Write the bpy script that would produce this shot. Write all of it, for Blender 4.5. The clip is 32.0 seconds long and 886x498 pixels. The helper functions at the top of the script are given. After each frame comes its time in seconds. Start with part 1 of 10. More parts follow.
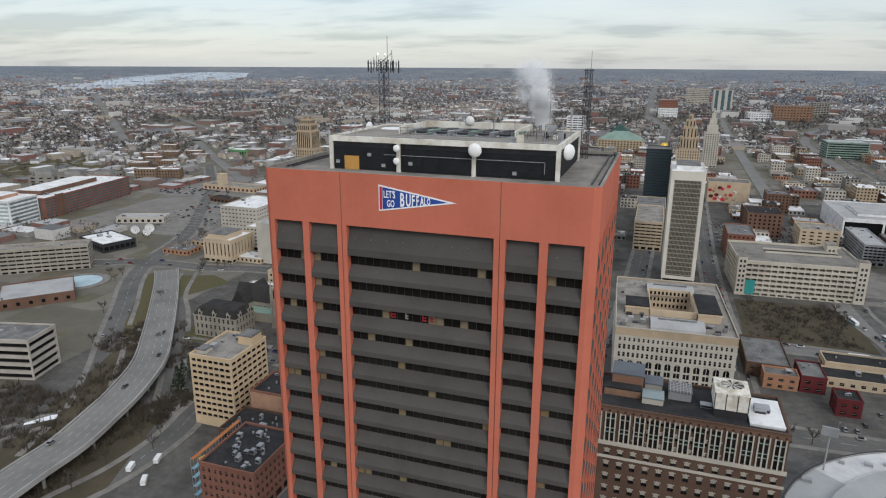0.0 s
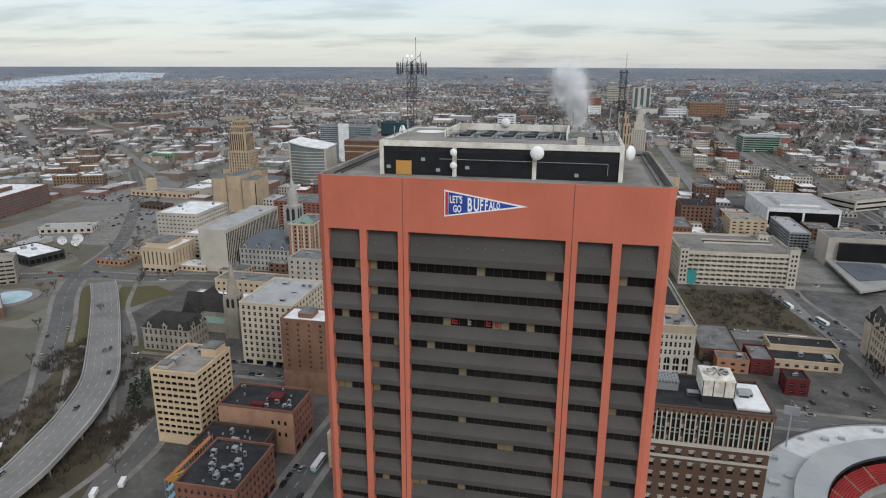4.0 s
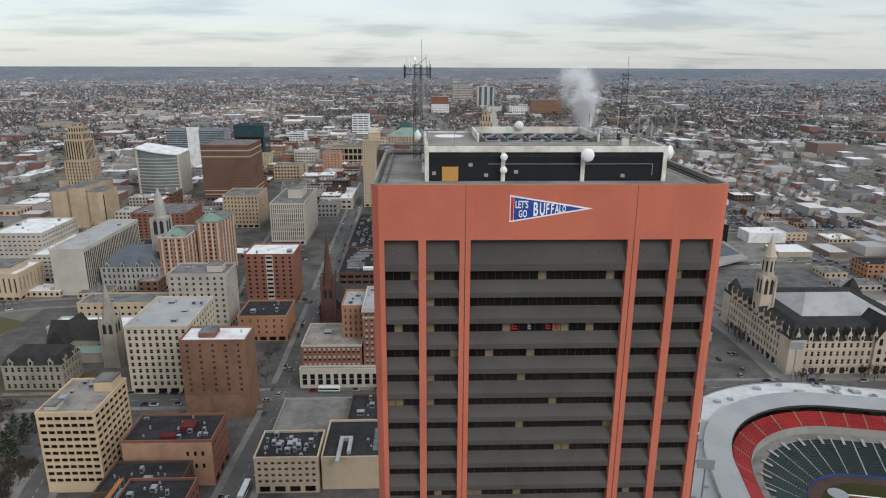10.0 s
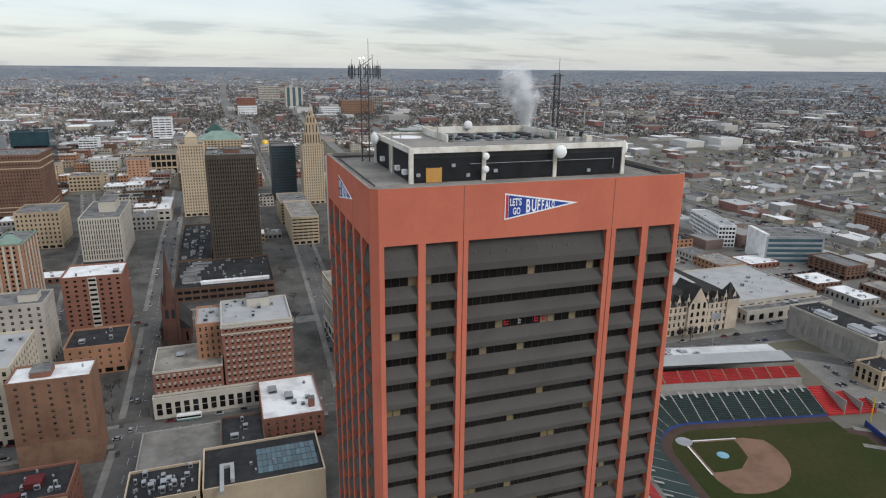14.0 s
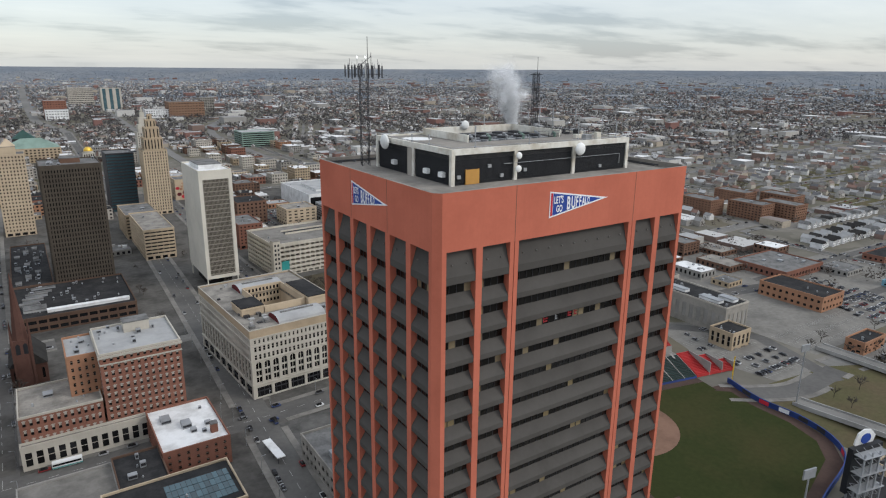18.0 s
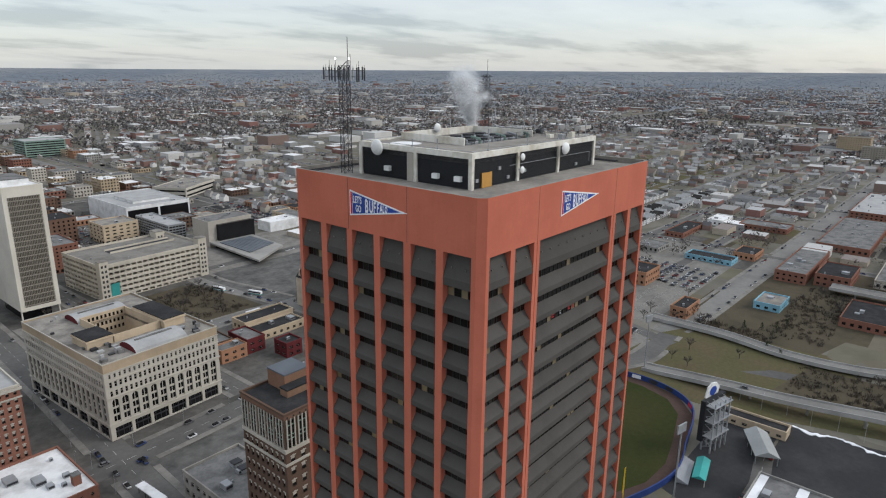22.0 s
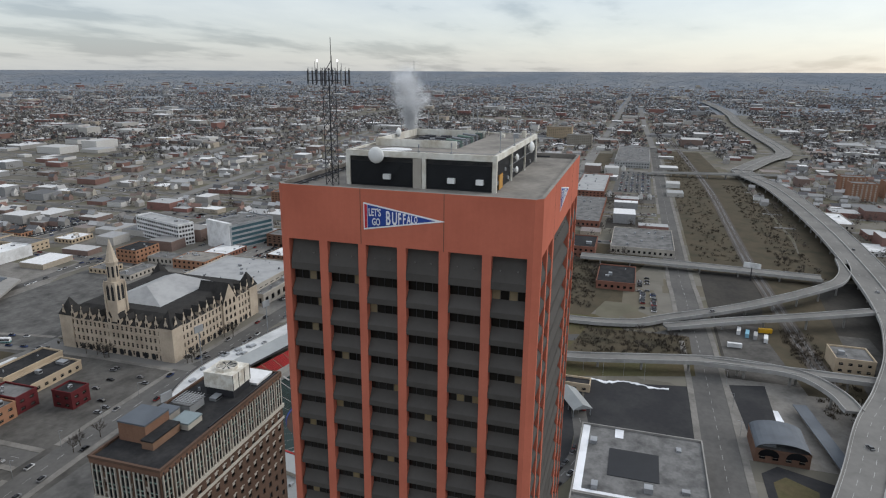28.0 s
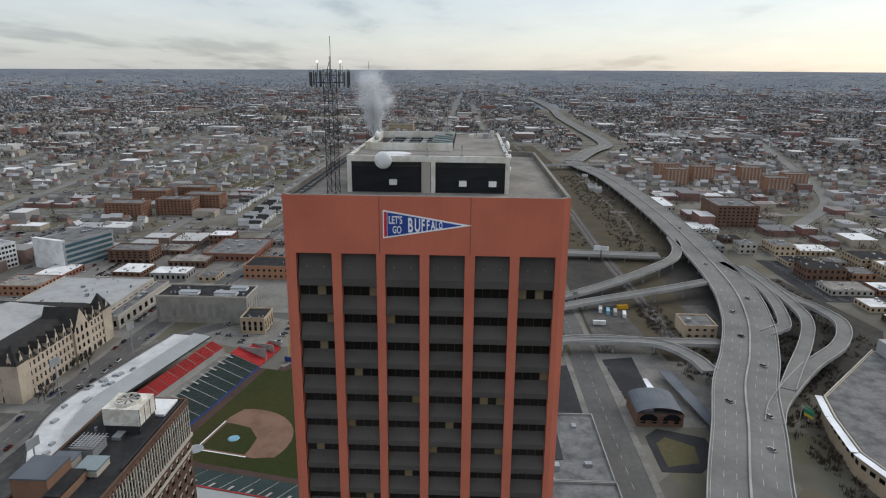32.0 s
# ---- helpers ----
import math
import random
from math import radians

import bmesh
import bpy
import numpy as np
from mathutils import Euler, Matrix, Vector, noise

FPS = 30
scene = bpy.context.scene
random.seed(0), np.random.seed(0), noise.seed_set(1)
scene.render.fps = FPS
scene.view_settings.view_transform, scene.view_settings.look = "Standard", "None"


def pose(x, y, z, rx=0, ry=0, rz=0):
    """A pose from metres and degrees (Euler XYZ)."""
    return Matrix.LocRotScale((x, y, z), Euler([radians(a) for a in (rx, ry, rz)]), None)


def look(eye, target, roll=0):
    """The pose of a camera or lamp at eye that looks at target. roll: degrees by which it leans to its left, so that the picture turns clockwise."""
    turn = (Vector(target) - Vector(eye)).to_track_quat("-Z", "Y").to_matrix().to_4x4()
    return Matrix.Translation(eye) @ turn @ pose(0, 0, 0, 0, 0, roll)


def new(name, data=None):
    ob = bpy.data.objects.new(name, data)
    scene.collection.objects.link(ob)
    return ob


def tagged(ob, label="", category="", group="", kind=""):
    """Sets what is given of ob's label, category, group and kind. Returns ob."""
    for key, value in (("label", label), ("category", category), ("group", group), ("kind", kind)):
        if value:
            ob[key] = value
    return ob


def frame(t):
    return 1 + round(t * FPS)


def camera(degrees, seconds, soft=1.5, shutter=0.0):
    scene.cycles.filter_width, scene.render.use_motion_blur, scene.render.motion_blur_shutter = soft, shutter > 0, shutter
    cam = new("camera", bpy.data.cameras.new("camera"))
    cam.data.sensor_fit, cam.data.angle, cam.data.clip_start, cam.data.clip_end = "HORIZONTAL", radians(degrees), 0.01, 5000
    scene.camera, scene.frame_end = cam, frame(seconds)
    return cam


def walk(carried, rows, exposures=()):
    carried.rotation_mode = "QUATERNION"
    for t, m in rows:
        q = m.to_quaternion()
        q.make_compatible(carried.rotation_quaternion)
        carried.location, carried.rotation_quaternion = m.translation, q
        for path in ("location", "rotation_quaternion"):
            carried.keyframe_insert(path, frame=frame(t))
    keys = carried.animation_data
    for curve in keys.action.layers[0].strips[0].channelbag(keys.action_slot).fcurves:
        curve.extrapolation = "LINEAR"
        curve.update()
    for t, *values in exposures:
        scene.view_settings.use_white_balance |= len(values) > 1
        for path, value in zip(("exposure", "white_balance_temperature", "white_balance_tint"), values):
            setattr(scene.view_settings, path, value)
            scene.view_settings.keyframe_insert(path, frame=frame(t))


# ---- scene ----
cam = camera(68.8, 32.0, soft=1.15)
METRES, EYE, TILT, LEAN, TURN = 205.0, 176.5, 0.0, 0.0, 18.4
ROWS = [
    (0.0, 0.0, 0.0, 0.0, 0.09, -15.93, -0.3),
    (0.5, -0.0127, 0.0009, 0.0002, -0.18, -15.94, -0.27),
    (1.0, -0.0251, 0.002, 0.0004, -1.17, -15.95, -0.25),
    (1.5, -0.0374, 0.0033, 0.0006, -2.47, -15.96, -0.27),
    (2.0, -0.0497, 0.005, 0.0006, -3.86, -15.96, -0.28),
    (2.5, -0.0619, 0.0068, 0.0009, -5.02, -15.96, -0.27),
    (4.5, -0.1108, 0.0144, 0.0025, -6.87, -15.98, -0.16),
    (5.0, -0.1227, 0.0167, 0.0029, -7.79, -15.98, -0.17),
    (5.5, -0.1346, 0.0192, 0.0032, -10.27, -15.98, -0.22),
    (6.0, -0.1462, 0.0227, 0.0035, -12.27, -16.0, -0.25),
    (6.5, -0.1577, 0.0263, 0.0037, -13.13, -16.0, -0.23),
    (7.0, -0.1694, 0.03, 0.0039, -13.31, -16.0, -0.21),
    (7.5, -0.1815, 0.0337, 0.0041, -13.54, -16.0, -0.2),
    (8.0, -0.1936, 0.0377, 0.0043, -14.14, -16.0, -0.19),
    (8.5, -0.2057, 0.0425, 0.0044, -17.55, -15.99, -0.26),
    (9.0, -0.2182, 0.0477, 0.0044, -19.73, -15.98, -0.31),
    (9.5, -0.2307, 0.0532, 0.0047, -20.11, -15.99, -0.27),
    (10.0, -0.2436, 0.0587, 0.0046, -20.2, -15.97, -0.23),
    (10.5, -0.2565, 0.0644, 0.0047, -20.67, -15.99, -0.23),
    (11.0, -0.2696, 0.0703, 0.0044, -21.46, -15.97, -0.24),
    (11.5, -0.2834, 0.0769, 0.0043, -23.3, -15.96, -0.3),
    (12.0, -0.2971, 0.0851, 0.0044, -27.36, -15.93, -0.39),
    (12.5, -0.3114, 0.0941, 0.0042, -29.56, -15.9, -0.43),
    (13.0, -0.326, 0.1035, 0.004, -30.42, -15.9, -0.42),
    (13.5, -0.3401, 0.1141, 0.0036, -33.1, -15.88, -0.49),
    (14.0, -0.3539, 0.1255, 0.0035, -37.06, -15.83, -0.57),
    (14.5, -0.3676, 0.1376, 0.0034, -38.84, -15.81, -0.56),
    (16.5, -0.417, 0.1917, 0.0023, -45.7, -15.8, -0.57),
    (17.0, -0.4289, 0.206, 0.0023, -47.48, -15.8, -0.56),
    (17.5, -0.4408, 0.2206, 0.0025, -49.44, -15.78, -0.58),
    (18.0, -0.4509, 0.236, 0.0021, -51.56, -15.75, -0.56),
    (18.5, -0.4612, 0.2515, 0.0022, -53.75, -15.73, -0.58),
    (19.0, -0.4706, 0.2676, 0.0021, -55.75, -15.7, -0.61),
    (19.5, -0.4797, 0.2836, 0.0021, -57.25, -15.7, -0.57),
    (20.0, -0.4884, 0.2997, 0.0021, -58.5, -15.71, -0.55),
    (20.5, -0.4964, 0.3159, 0.002, -61.54, -15.63, -0.63),
    (21.0, -0.5033, 0.3325, 0.0021, -64.62, -15.58, -0.67),
    (21.5, -0.5094, 0.3494, 0.0023, -66.38, -15.59, -0.65),
    (22.0, -0.5148, 0.3663, 0.0022, -68.19, -15.56, -0.66),
    (22.5, -0.5204, 0.3831, 0.0026, -70.16, -15.55, -0.67),
    (23.0, -0.5243, 0.4002, 0.0024, -72.39, -15.52, -0.68),
    (23.5, -0.529, 0.4172, 0.0024, -73.92, -15.51, -0.64),
    (24.0, -0.533, 0.434, 0.0024, -74.96, -15.51, -0.62),
    (24.5, -0.5362, 0.4506, 0.0023, -76.61, -15.5, -0.61),
    (25.0, -0.5382, 0.4672, 0.0025, -80.14, -15.45, -0.65),
    (25.5, -0.5393, 0.4839, 0.0024, -82.7, -15.4, -0.64),
    (27.5, -0.5394, 0.5487, 0.0019, -88.61, -15.4, -0.56),
    (28.0, -0.5392, 0.5644, 0.0025, -91.6, -15.36, -0.56),
    (28.5, -0.537, 0.5801, 0.0027, -93.9, -15.35, -0.56),
    (29.0, -0.5344, 0.5957, 0.0027, -95.34, -15.37, -0.55),
    (29.5, -0.5313, 0.611, 0.0028, -97.2, -15.38, -0.53),
    (30.0, -0.5281, 0.6261, 0.0029, -99.29, -15.39, -0.53),
    (30.5, -0.5243, 0.6411, 0.0029, -100.75, -15.42, -0.52),
    (31.0, -0.5202, 0.6558, 0.003, -102.74, -15.41, -0.53),
    (31.5, -0.516, 0.6706, 0.0034, -104.61, -15.4, -0.51),
    (32.0, -0.5111, 0.685, 0.0036, -106.16, -15.39, -0.51),
]
walk(cam, [(t, pose(0, 0, EYE, TILT, LEAN, TURN) @ pose(METRES * x, METRES * y, METRES * z, 90 + pitch, roll, yaw)) for t, x, y, z, yaw, pitch, roll in ROWS], exposures=[(0, -0.04), (7, -0.02), (14, 0.06), (19, 0.08), (25, 0.04), (28, -0.04), (32, -0.1)])

# ---- light ----
SUN_ELEV, SUN_TURN = 34.0, 140.0  # sun behind thin cloud, to the south-east (degrees clockwise from +y)
world = bpy.data.worlds.new("overcast_sky")
scene.world = world
world.use_nodes = True
wn, wl = world.node_tree.nodes, world.node_tree.links
wn.clear()


def wnode(kind, **kw):
    n = wn.new(kind)
    for k, v in kw.items():
        n.inputs[k].default_value = v
    return n


sky = wn.new("ShaderNodeTexSky")
sky.sky_type = "NISHITA"
sky.sun_disc = False
sky.sun_elevation, sky.sun_rotation = radians(SUN_ELEV), radians(SUN_TURN)
sky.air_density, sky.dust_density, sky.ozone_density = 1.0, 0.8, 1.0
coord = wn.new("ShaderNodeTexCoord")
split = wn.new("ShaderNodeSeparateXYZ")
wl.new(coord.outputs["Generated"], split.inputs[0])


def wmath(op, a, b=None, clamp=False):
    n = wn.new("ShaderNodeMath")
    n.operation, n.use_clamp = op, clamp
    for i, v in enumerate((a, b)):
        if v is None:
            continue
        if isinstance(v, (int, float)):
            n.inputs[i].default_value = v
        else:
            wl.new(v, n.inputs[i])
    return n.outputs[0]


up = wmath("ADD", wmath("MAXIMUM", split.outputs[2], 0.0), 0.11)
flat = wn.new("ShaderNodeCombineXYZ")
wl.new(wmath("DIVIDE", split.outputs[0], up), flat.inputs[0])
wl.new(wmath("DIVIDE", split.outputs[1], up), flat.inputs[1])


def wnoise(scale, detail, rough, vec, stretch=(1, 1, 1)):
    mp = wn.new("ShaderNodeMapping")
    mp.inputs["Scale"].default_value = stretch
    wl.new(vec, mp.inputs[0])
    n = wn.new("ShaderNodeTexNoise")
    n.inputs["Scale"].default_value, n.inputs["Detail"].default_value = scale, detail
    n.inputs["Roughness"].default_value = rough
    wl.new(mp.outputs[0], n.inputs[0])
    return n.outputs[0]


cloud_a = wnoise(0.22, 5, 0.5, flat.outputs[0], (1.0, 1.5, 1))
cloud_b = wnoise(0.8, 5, 0.55, flat.outputs[0], (1.0, 1.7, 1))
cloud_c = wnoise(1.9, 4, 0.55, flat.outputs[0], (1.0, 1.5, 1))
mixed = wmath("ADD", wmath("ADD", wmath("MULTIPLY", cloud_a, 0.5), wmath("MULTIPLY", cloud_b, 0.37)), wmath("MULTIPLY", cloud_c, 0.13))
ramp = wn.new("ShaderNodeValToRGB")
ramp.color_ramp.elements[0].position, ramp.color_ramp.elements[0].color = 0.41, (0.46, 0.49, 0.54, 1)
ramp.color_ramp.elements[1].position, ramp.color_ramp.elements[1].color = 0.60, (0.85, 0.853, 0.842, 1)
e = ramp.color_ramp.elements.new(0.48)
e.color = (0.74, 0.755, 0.77, 1)
wl.new(mixed, ramp.inputs[0])
# the cloud is brighter and warmer towards the hidden sun
sun_dir = Vector((math.sin(radians(SUN_TURN)), math.cos(radians(SUN_TURN)), 0.25)).normalized()
dot = wn.new("ShaderNodeVectorMath")
dot.operation = "DOT_PRODUCT"
wl.new(coord.outputs["Generated"], dot.inputs[0])
dot.inputs[1].default_value = sun_dir
glow = wmath("POWER", wmath("MAXIMUM", wmath("ADD", wmath("MULTIPLY", dot.outputs["Value"], 0.5), 0.5), 0.0), 3.0)
tint = wn.new("ShaderNodeMix")
tint.data_type = "RGBA"
tint.inputs["A"].default_value, tint.inputs["B"].default_value = (0.955, 0.985, 1.03, 1), (0.955, 0.99, 1.035, 1)
wl.new(glow, tint.inputs["Factor"])
lit = wn.new("ShaderNodeMix")
lit.data_type, lit.blend_type = "RGBA", "MULTIPLY"
lit.inputs["Factor"].default_value = 1.0
wl.new(ramp.outputs[0], lit.inputs["A"])
wl.new(tint.outputs["Result"], lit.inputs["B"])
bg_sky = wnode("ShaderNodeBackground", Strength=0.05)
wl.new(sky.outputs[0], bg_sky.inputs[0])
bg_cloud = wnode("ShaderNodeBackground", Strength=0.6)
# an overcast sky is brighter overhead than at the horizon
zen = wmath("ADD", wmath("MULTIPLY", wmath("MAXIMUM", split.outputs[2], 0.0), 0.62), 0.60)
wl.new(zen, bg_cloud.inputs["Strength"])
wl.new(lit.outputs["Result"], bg_cloud.inputs[0])
add = wn.new("ShaderNodeAddShader")
wl.new(bg_sky.outputs[0], add.inputs[0])
wl.new(bg_cloud.outputs[0], add.inputs[1])
out = wn.new("ShaderNodeOutputWorld")
wl.new(add.outputs[0], out.inputs[0])

sun = new("sun", bpy.data.lights.new("sun", "SUN"))
sun.data.energy, sun.data.angle, sun.data.color = 1.35, radians(25), (1.0, 0.97, 0.93)
sd = Vector((math.sin(radians(SUN_TURN)) * math.cos(radians(SUN_ELEV)), math.cos(radians(SUN_TURN)) * math.cos(radians(SUN_ELEV)), math.sin(radians(SUN_ELEV))))
sun.matrix_world = look(sd * 500, (0, 0, 0))

# ---- materials ----
MATS = {}


def mat(name, color, rough=0.8, var=0.25, scale=0.6, big=0.06, metal=0.0, bump=0.0, spec=0.3, second=None, obj_var=0.0, streak=0.0, isle=0.0):
    """Procedural surface: base colour varied by fine grain and by large stains; second: colour of the stains."""
    m = bpy.data.materials.new(name)
    m.use_nodes = True
    nt = m.node_tree
    b = nt.nodes["Principled BSDF"]
    b.inputs["Roughness"].default_value, b.inputs["Metallic"].default_value = rough, metal
    b.inputs["Specular IOR Level"].default_value = spec if rough < 0.75 else spec * 0.25
    tc = nt.nodes.new("ShaderNodeNewGeometry")
    def tex(s, detail, stretch=(1, 1, 1)):
        mp = nt.nodes.new("ShaderNodeMapping")
        mp.inputs["Scale"].default_value = stretch
        nt.links.new(tc.outputs["Position"], mp.inputs[0])
        n = nt.nodes.new("ShaderNodeTexNoise")
        n.inputs["Scale"].default_value, n.inputs["Detail"].default_value, n.inputs["Roughness"].default_value = s, detail, 0.6
        nt.links.new(mp.outputs[0], n.inputs[0])
        return n.outputs[0]
    def mth(op, a, b2):
        n = nt.nodes.new("ShaderNodeMath")
        n.operation = op
        for i, v in enumerate((a, b2)):
            if isinstance(v, (int, float)):
                n.inputs[i].default_value = v
            else:
                nt.links.new(v, n.inputs[i])
        return n.outputs[0]
    fine, large = tex(scale, 5), tex(big, 4)
    mix = nt.nodes.new("ShaderNodeMix")
    mix.data_type = "RGBA"
    mix.inputs["A"].default_value = (*color, 1)
    mix.inputs["B"].default_value = (*(second or [c * 0.72 for c in color]), 1)
    rm = nt.nodes.new("ShaderNodeMapRange")
    rm.inputs[1].default_value, rm.inputs[2].default_value = 0.42, 0.68
    nt.links.new(large, rm.inputs[0])
    nt.links.new(rm.outputs[0], mix.inputs["Factor"])
    val = mth("ADD", mth("MULTIPLY", mth("SUBTRACT", fine, 0.5), var * 2), 1.0)
    if streak:
        val = mth("ADD", val, mth("MULTIPLY", mth("SUBTRACT", tex(1.3, 3, (1, 1, 0.06)), 0.5), streak * 2))
    if obj_var:
        oi = nt.nodes.new("ShaderNodeObjectInfo")
        val = mth("ADD", val, mth("MULTIPLY", mth("SUBTRACT", oi.outputs["Random"], 0.5), obj_var))
    if isle:
        val = mth("ADD", val, mth("MULTIPLY", mth("SUBTRACT", tc.outputs["Random Per Island"], 0.5), isle))
    hs = nt.nodes.new("ShaderNodeHueSaturation")
    nt.links.new(val, hs.inputs["Value"])
    nt.links.new(mix.outputs["Result"], hs.inputs["Color"])
    nt.links.new(hs.outputs[0], b.inputs["Base Color"])
    if bump:
        bp = nt.nodes.new("ShaderNodeBump")
        bp.inputs["Strength"].default_value, bp.inputs["Distance"].default_value = bump, 0.05
        nt.links.new(fine, bp.inputs["Height"])
        nt.links.new(bp.outputs[0], b.inputs["Normal"])
    MATS[name] = m
    return m


def patchy(name, colors, seed_scale=None, rough=0.85, var=0.3, scale=0.5):
    """A surface whose colour is picked per loose piece out of several."""
    m = mat(name, colors[0], rough, var, scale)
    nt = m.node_tree
    g = nt.nodes.new("ShaderNodeNewGeometry")
    cr = nt.nodes.new("ShaderNodeValToRGB")
    cr.color_ramp.interpolation = "CONSTANT"
    els = cr.color_ramp.elements
    els[0].color = (*colors[0], 1)
    els[1].position, els[1].color = 1 / len(colors), (*colors[1], 1)
    for i, c in enumerate(colors[2:], 2):
        el = els.new(i / len(colors))
        el.color = (*c, 1)
    nt.links.new(g.outputs["Random Per Island"], cr.inputs[0])
    hs = [n for n in nt.nodes if n.type == "HUE_SAT"][0]
    nt.links.new(cr.outputs[0], hs.inputs["Color"])
    return m


def glassy(name, color, rough=0.12, spec=0.5, obj_var=0.8, blinds=None):
    m = mat(name, color, rough, 0.15, 0.4, 0.05, spec=spec, obj_var=obj_var)
    if blinds:
        nt = m.node_tree
        oi = nt.nodes.new("ShaderNodeObjectInfo")
        hs = [n for n in nt.nodes if n.type == "HUE_SAT"][0]
        cmp = nt.nodes.new("ShaderNodeMath")
        cmp.operation = "GREATER_THAN"
        cmp.inputs[1].default_value = blinds[1]
        nt.links.new(oi.outputs["Random"], cmp.inputs[0])
        mx = nt.nodes.new("ShaderNodeMix")
        mx.data_type = "RGBA"
        mx.inputs["B"].default_value = (*blinds[0], 1)
        src = hs.inputs["Color"].links[0].from_socket
        nt.links.new(src, mx.inputs["A"])
        nt.links.new(cmp.outputs[0], mx.inputs["Factor"])
        nt.links.new(mx.outputs["Result"], hs.inputs["Color"])
    return m


mat("terracotta", (0.515, 0.154, 0.1), 0.85, 0.07, 2.0, 0.1, second=(0.445, 0.131, 0.085), streak=0.06)
mat("spandrel", (0.082, 0.076, 0.07), 0.8, 0.12, 1.5, 0.15, second=(0.068, 0.063, 0.058), obj_var=0.12)
mat("louver", (0.018, 0.019, 0.022), 0.6, 0.2, 1.0)
mat("white_trim", (0.70, 0.68, 0.62), 0.75, 0.16, 1.2, 0.35, second=(0.47, 0.42, 0.34), streak=0.1)
mat("spandrel_cap", (0.14, 0.132, 0.122), 0.7, 0.05, 1.0)
mat("roof_gravel", (0.27, 0.25, 0.222), 0.95, 0.3, 0.9, 0.12, second=(0.155, 0.144, 0.13))
mat("roof_black", (0.03, 0.03, 0.031), 0.9, 0.35, 0.8, 0.15, spec=0.12, second=(0.048, 0.047, 0.047))
mat("roof_white", (0.72, 0.72, 0.715), 0.8, 0.12, 0.6, 0.12, second=(0.52, 0.515, 0.505))
mat("roof_grey", (0.18, 0.177, 0.172), 0.9, 0.32, 0.6, 0.12, second=(0.09, 0.089, 0.087))
mat("roof_pale", (0.36, 0.36, 0.355), 0.8, 0.1, 0.5, 0.08, second=(0.29, 0.29, 0.288))
mat("post_stone", (0.50, 0.42, 0.33), 0.85, 0.14, 0.8, 0.08, second=(0.38, 0.315, 0.245), streak=0.08)
mat("rust_orange", (0.42, 0.16, 0.06), 0.8, 0.15, 1.0)
mat("crane_yellow", (0.60, 0.33, 0.02), 0.5, 0.06, 1.0)
mat("cream", (0.50, 0.40, 0.285), 0.85, 0.08, 1.0, 0.07, second=(0.42, 0.335, 0.24), streak=0.06)
mat("pale_stone", (0.42, 0.385, 0.335), 0.85, 0.1, 0.8, 0.06, second=(0.33, 0.302, 0.265), streak=0.06)
mat("white_stone", (0.475, 0.44, 0.38), 0.8, 0.09, 0.8, 0.05, second=(0.39, 0.362, 0.312), streak=0.07)
mat("tan_stone", (0.42, 0.33, 0.23), 0.85, 0.12, 0.8, 0.06, second=(0.32, 0.25, 0.17), streak=0.08)
mat("grey_stone", (0.30, 0.28, 0.25), 0.9, 0.15, 0.7, 0.1, second=(0.2, 0.19, 0.17), streak=0.08)
mat("concrete", (0.30, 0.288, 0.268), 0.9, 0.1, 0.6, 0.06, second=(0.22, 0.212, 0.198), streak=0.06)
mat("brown_brick", (0.165, 0.098, 0.07), 0.9, 0.14, 1.5, 0.08, second=(0.125, 0.075, 0.055), streak=0.05)
mat("dark_brick", (0.115, 0.074, 0.055), 0.9, 0.16, 1.5, 0.08, second=(0.09, 0.058, 0.043))
mat("red_brick", (0.23, 0.108, 0.078), 0.9, 0.14, 1.5, 0.08, second=(0.185, 0.09, 0.066), streak=0.04)
mat("orange_brick", (0.36, 0.192, 0.118), 0.9, 0.12, 1.5, 0.08, second=(0.29, 0.158, 0.1), streak=0.04)
mat("peach_render", (0.46, 0.27, 0.175), 0.9, 0.15, 0.8, 0.12, second=(0.34, 0.2, 0.135), streak=0.06)
mat("maroon", (0.12, 0.028, 0.03), 0.85, 0.1, 1.0)
mat("bronze_panel", (0.055, 0.044, 0.034), 0.5, 0.15, 1.0, second=(0.042, 0.034, 0.027))
mat("slate", (0.045, 0.043, 0.041), 0.85, 0.25, 1.0, 0.2, spec=0.15)
mat("tower_white", (0.63, 0.59, 0.51), 0.8, 0.08, 0.8, 0.05, second=(0.55, 0.515, 0.445), streak=0.06)
mat("copper_green", (0.2, 0.285, 0.24), 0.7, 0.15, 1.0)
mat("red_stone", (0.105, 0.056, 0.045), 0.9, 0.15, 1.0)
mat("steel_dark", (0.05, 0.05, 0.055), 0.6, 0.1, 1.0, metal=0.4)
mat("steel_grey", (0.34, 0.35, 0.36), 0.5, 0.1, 1.0, metal=0.3)
mat("dish_white", (0.78, 0.78, 0.76), 0.5, 0.04, 1.0)
mat("plywood", (0.50, 0.27, 0.08), 0.8, 0.12, 2.0)
mat("asphalt", (0.125, 0.12, 0.113), 0.95, 0.26, 0.35, 0.03, second=(0.092, 0.089, 0.085))
mat("asphalt_new", (0.036, 0.036, 0.038), 0.95, 0.15, 0.4, 0.05, second=(0.05, 0.05, 0.05))
mat("lot", (0.112, 0.106, 0.097), 0.95, 0.42, 0.3, 0.045, second=(0.056, 0.053, 0.049))
mat("pavement", (0.21, 0.198, 0.18), 0.95, 0.32, 0.4, 0.08, second=(0.14, 0.132, 0.12))
mat("lot_worn", (0.125, 0.121, 0.114), 0.95, 0.45, 0.25, 0.07, second=(0.07, 0.068, 0.065))
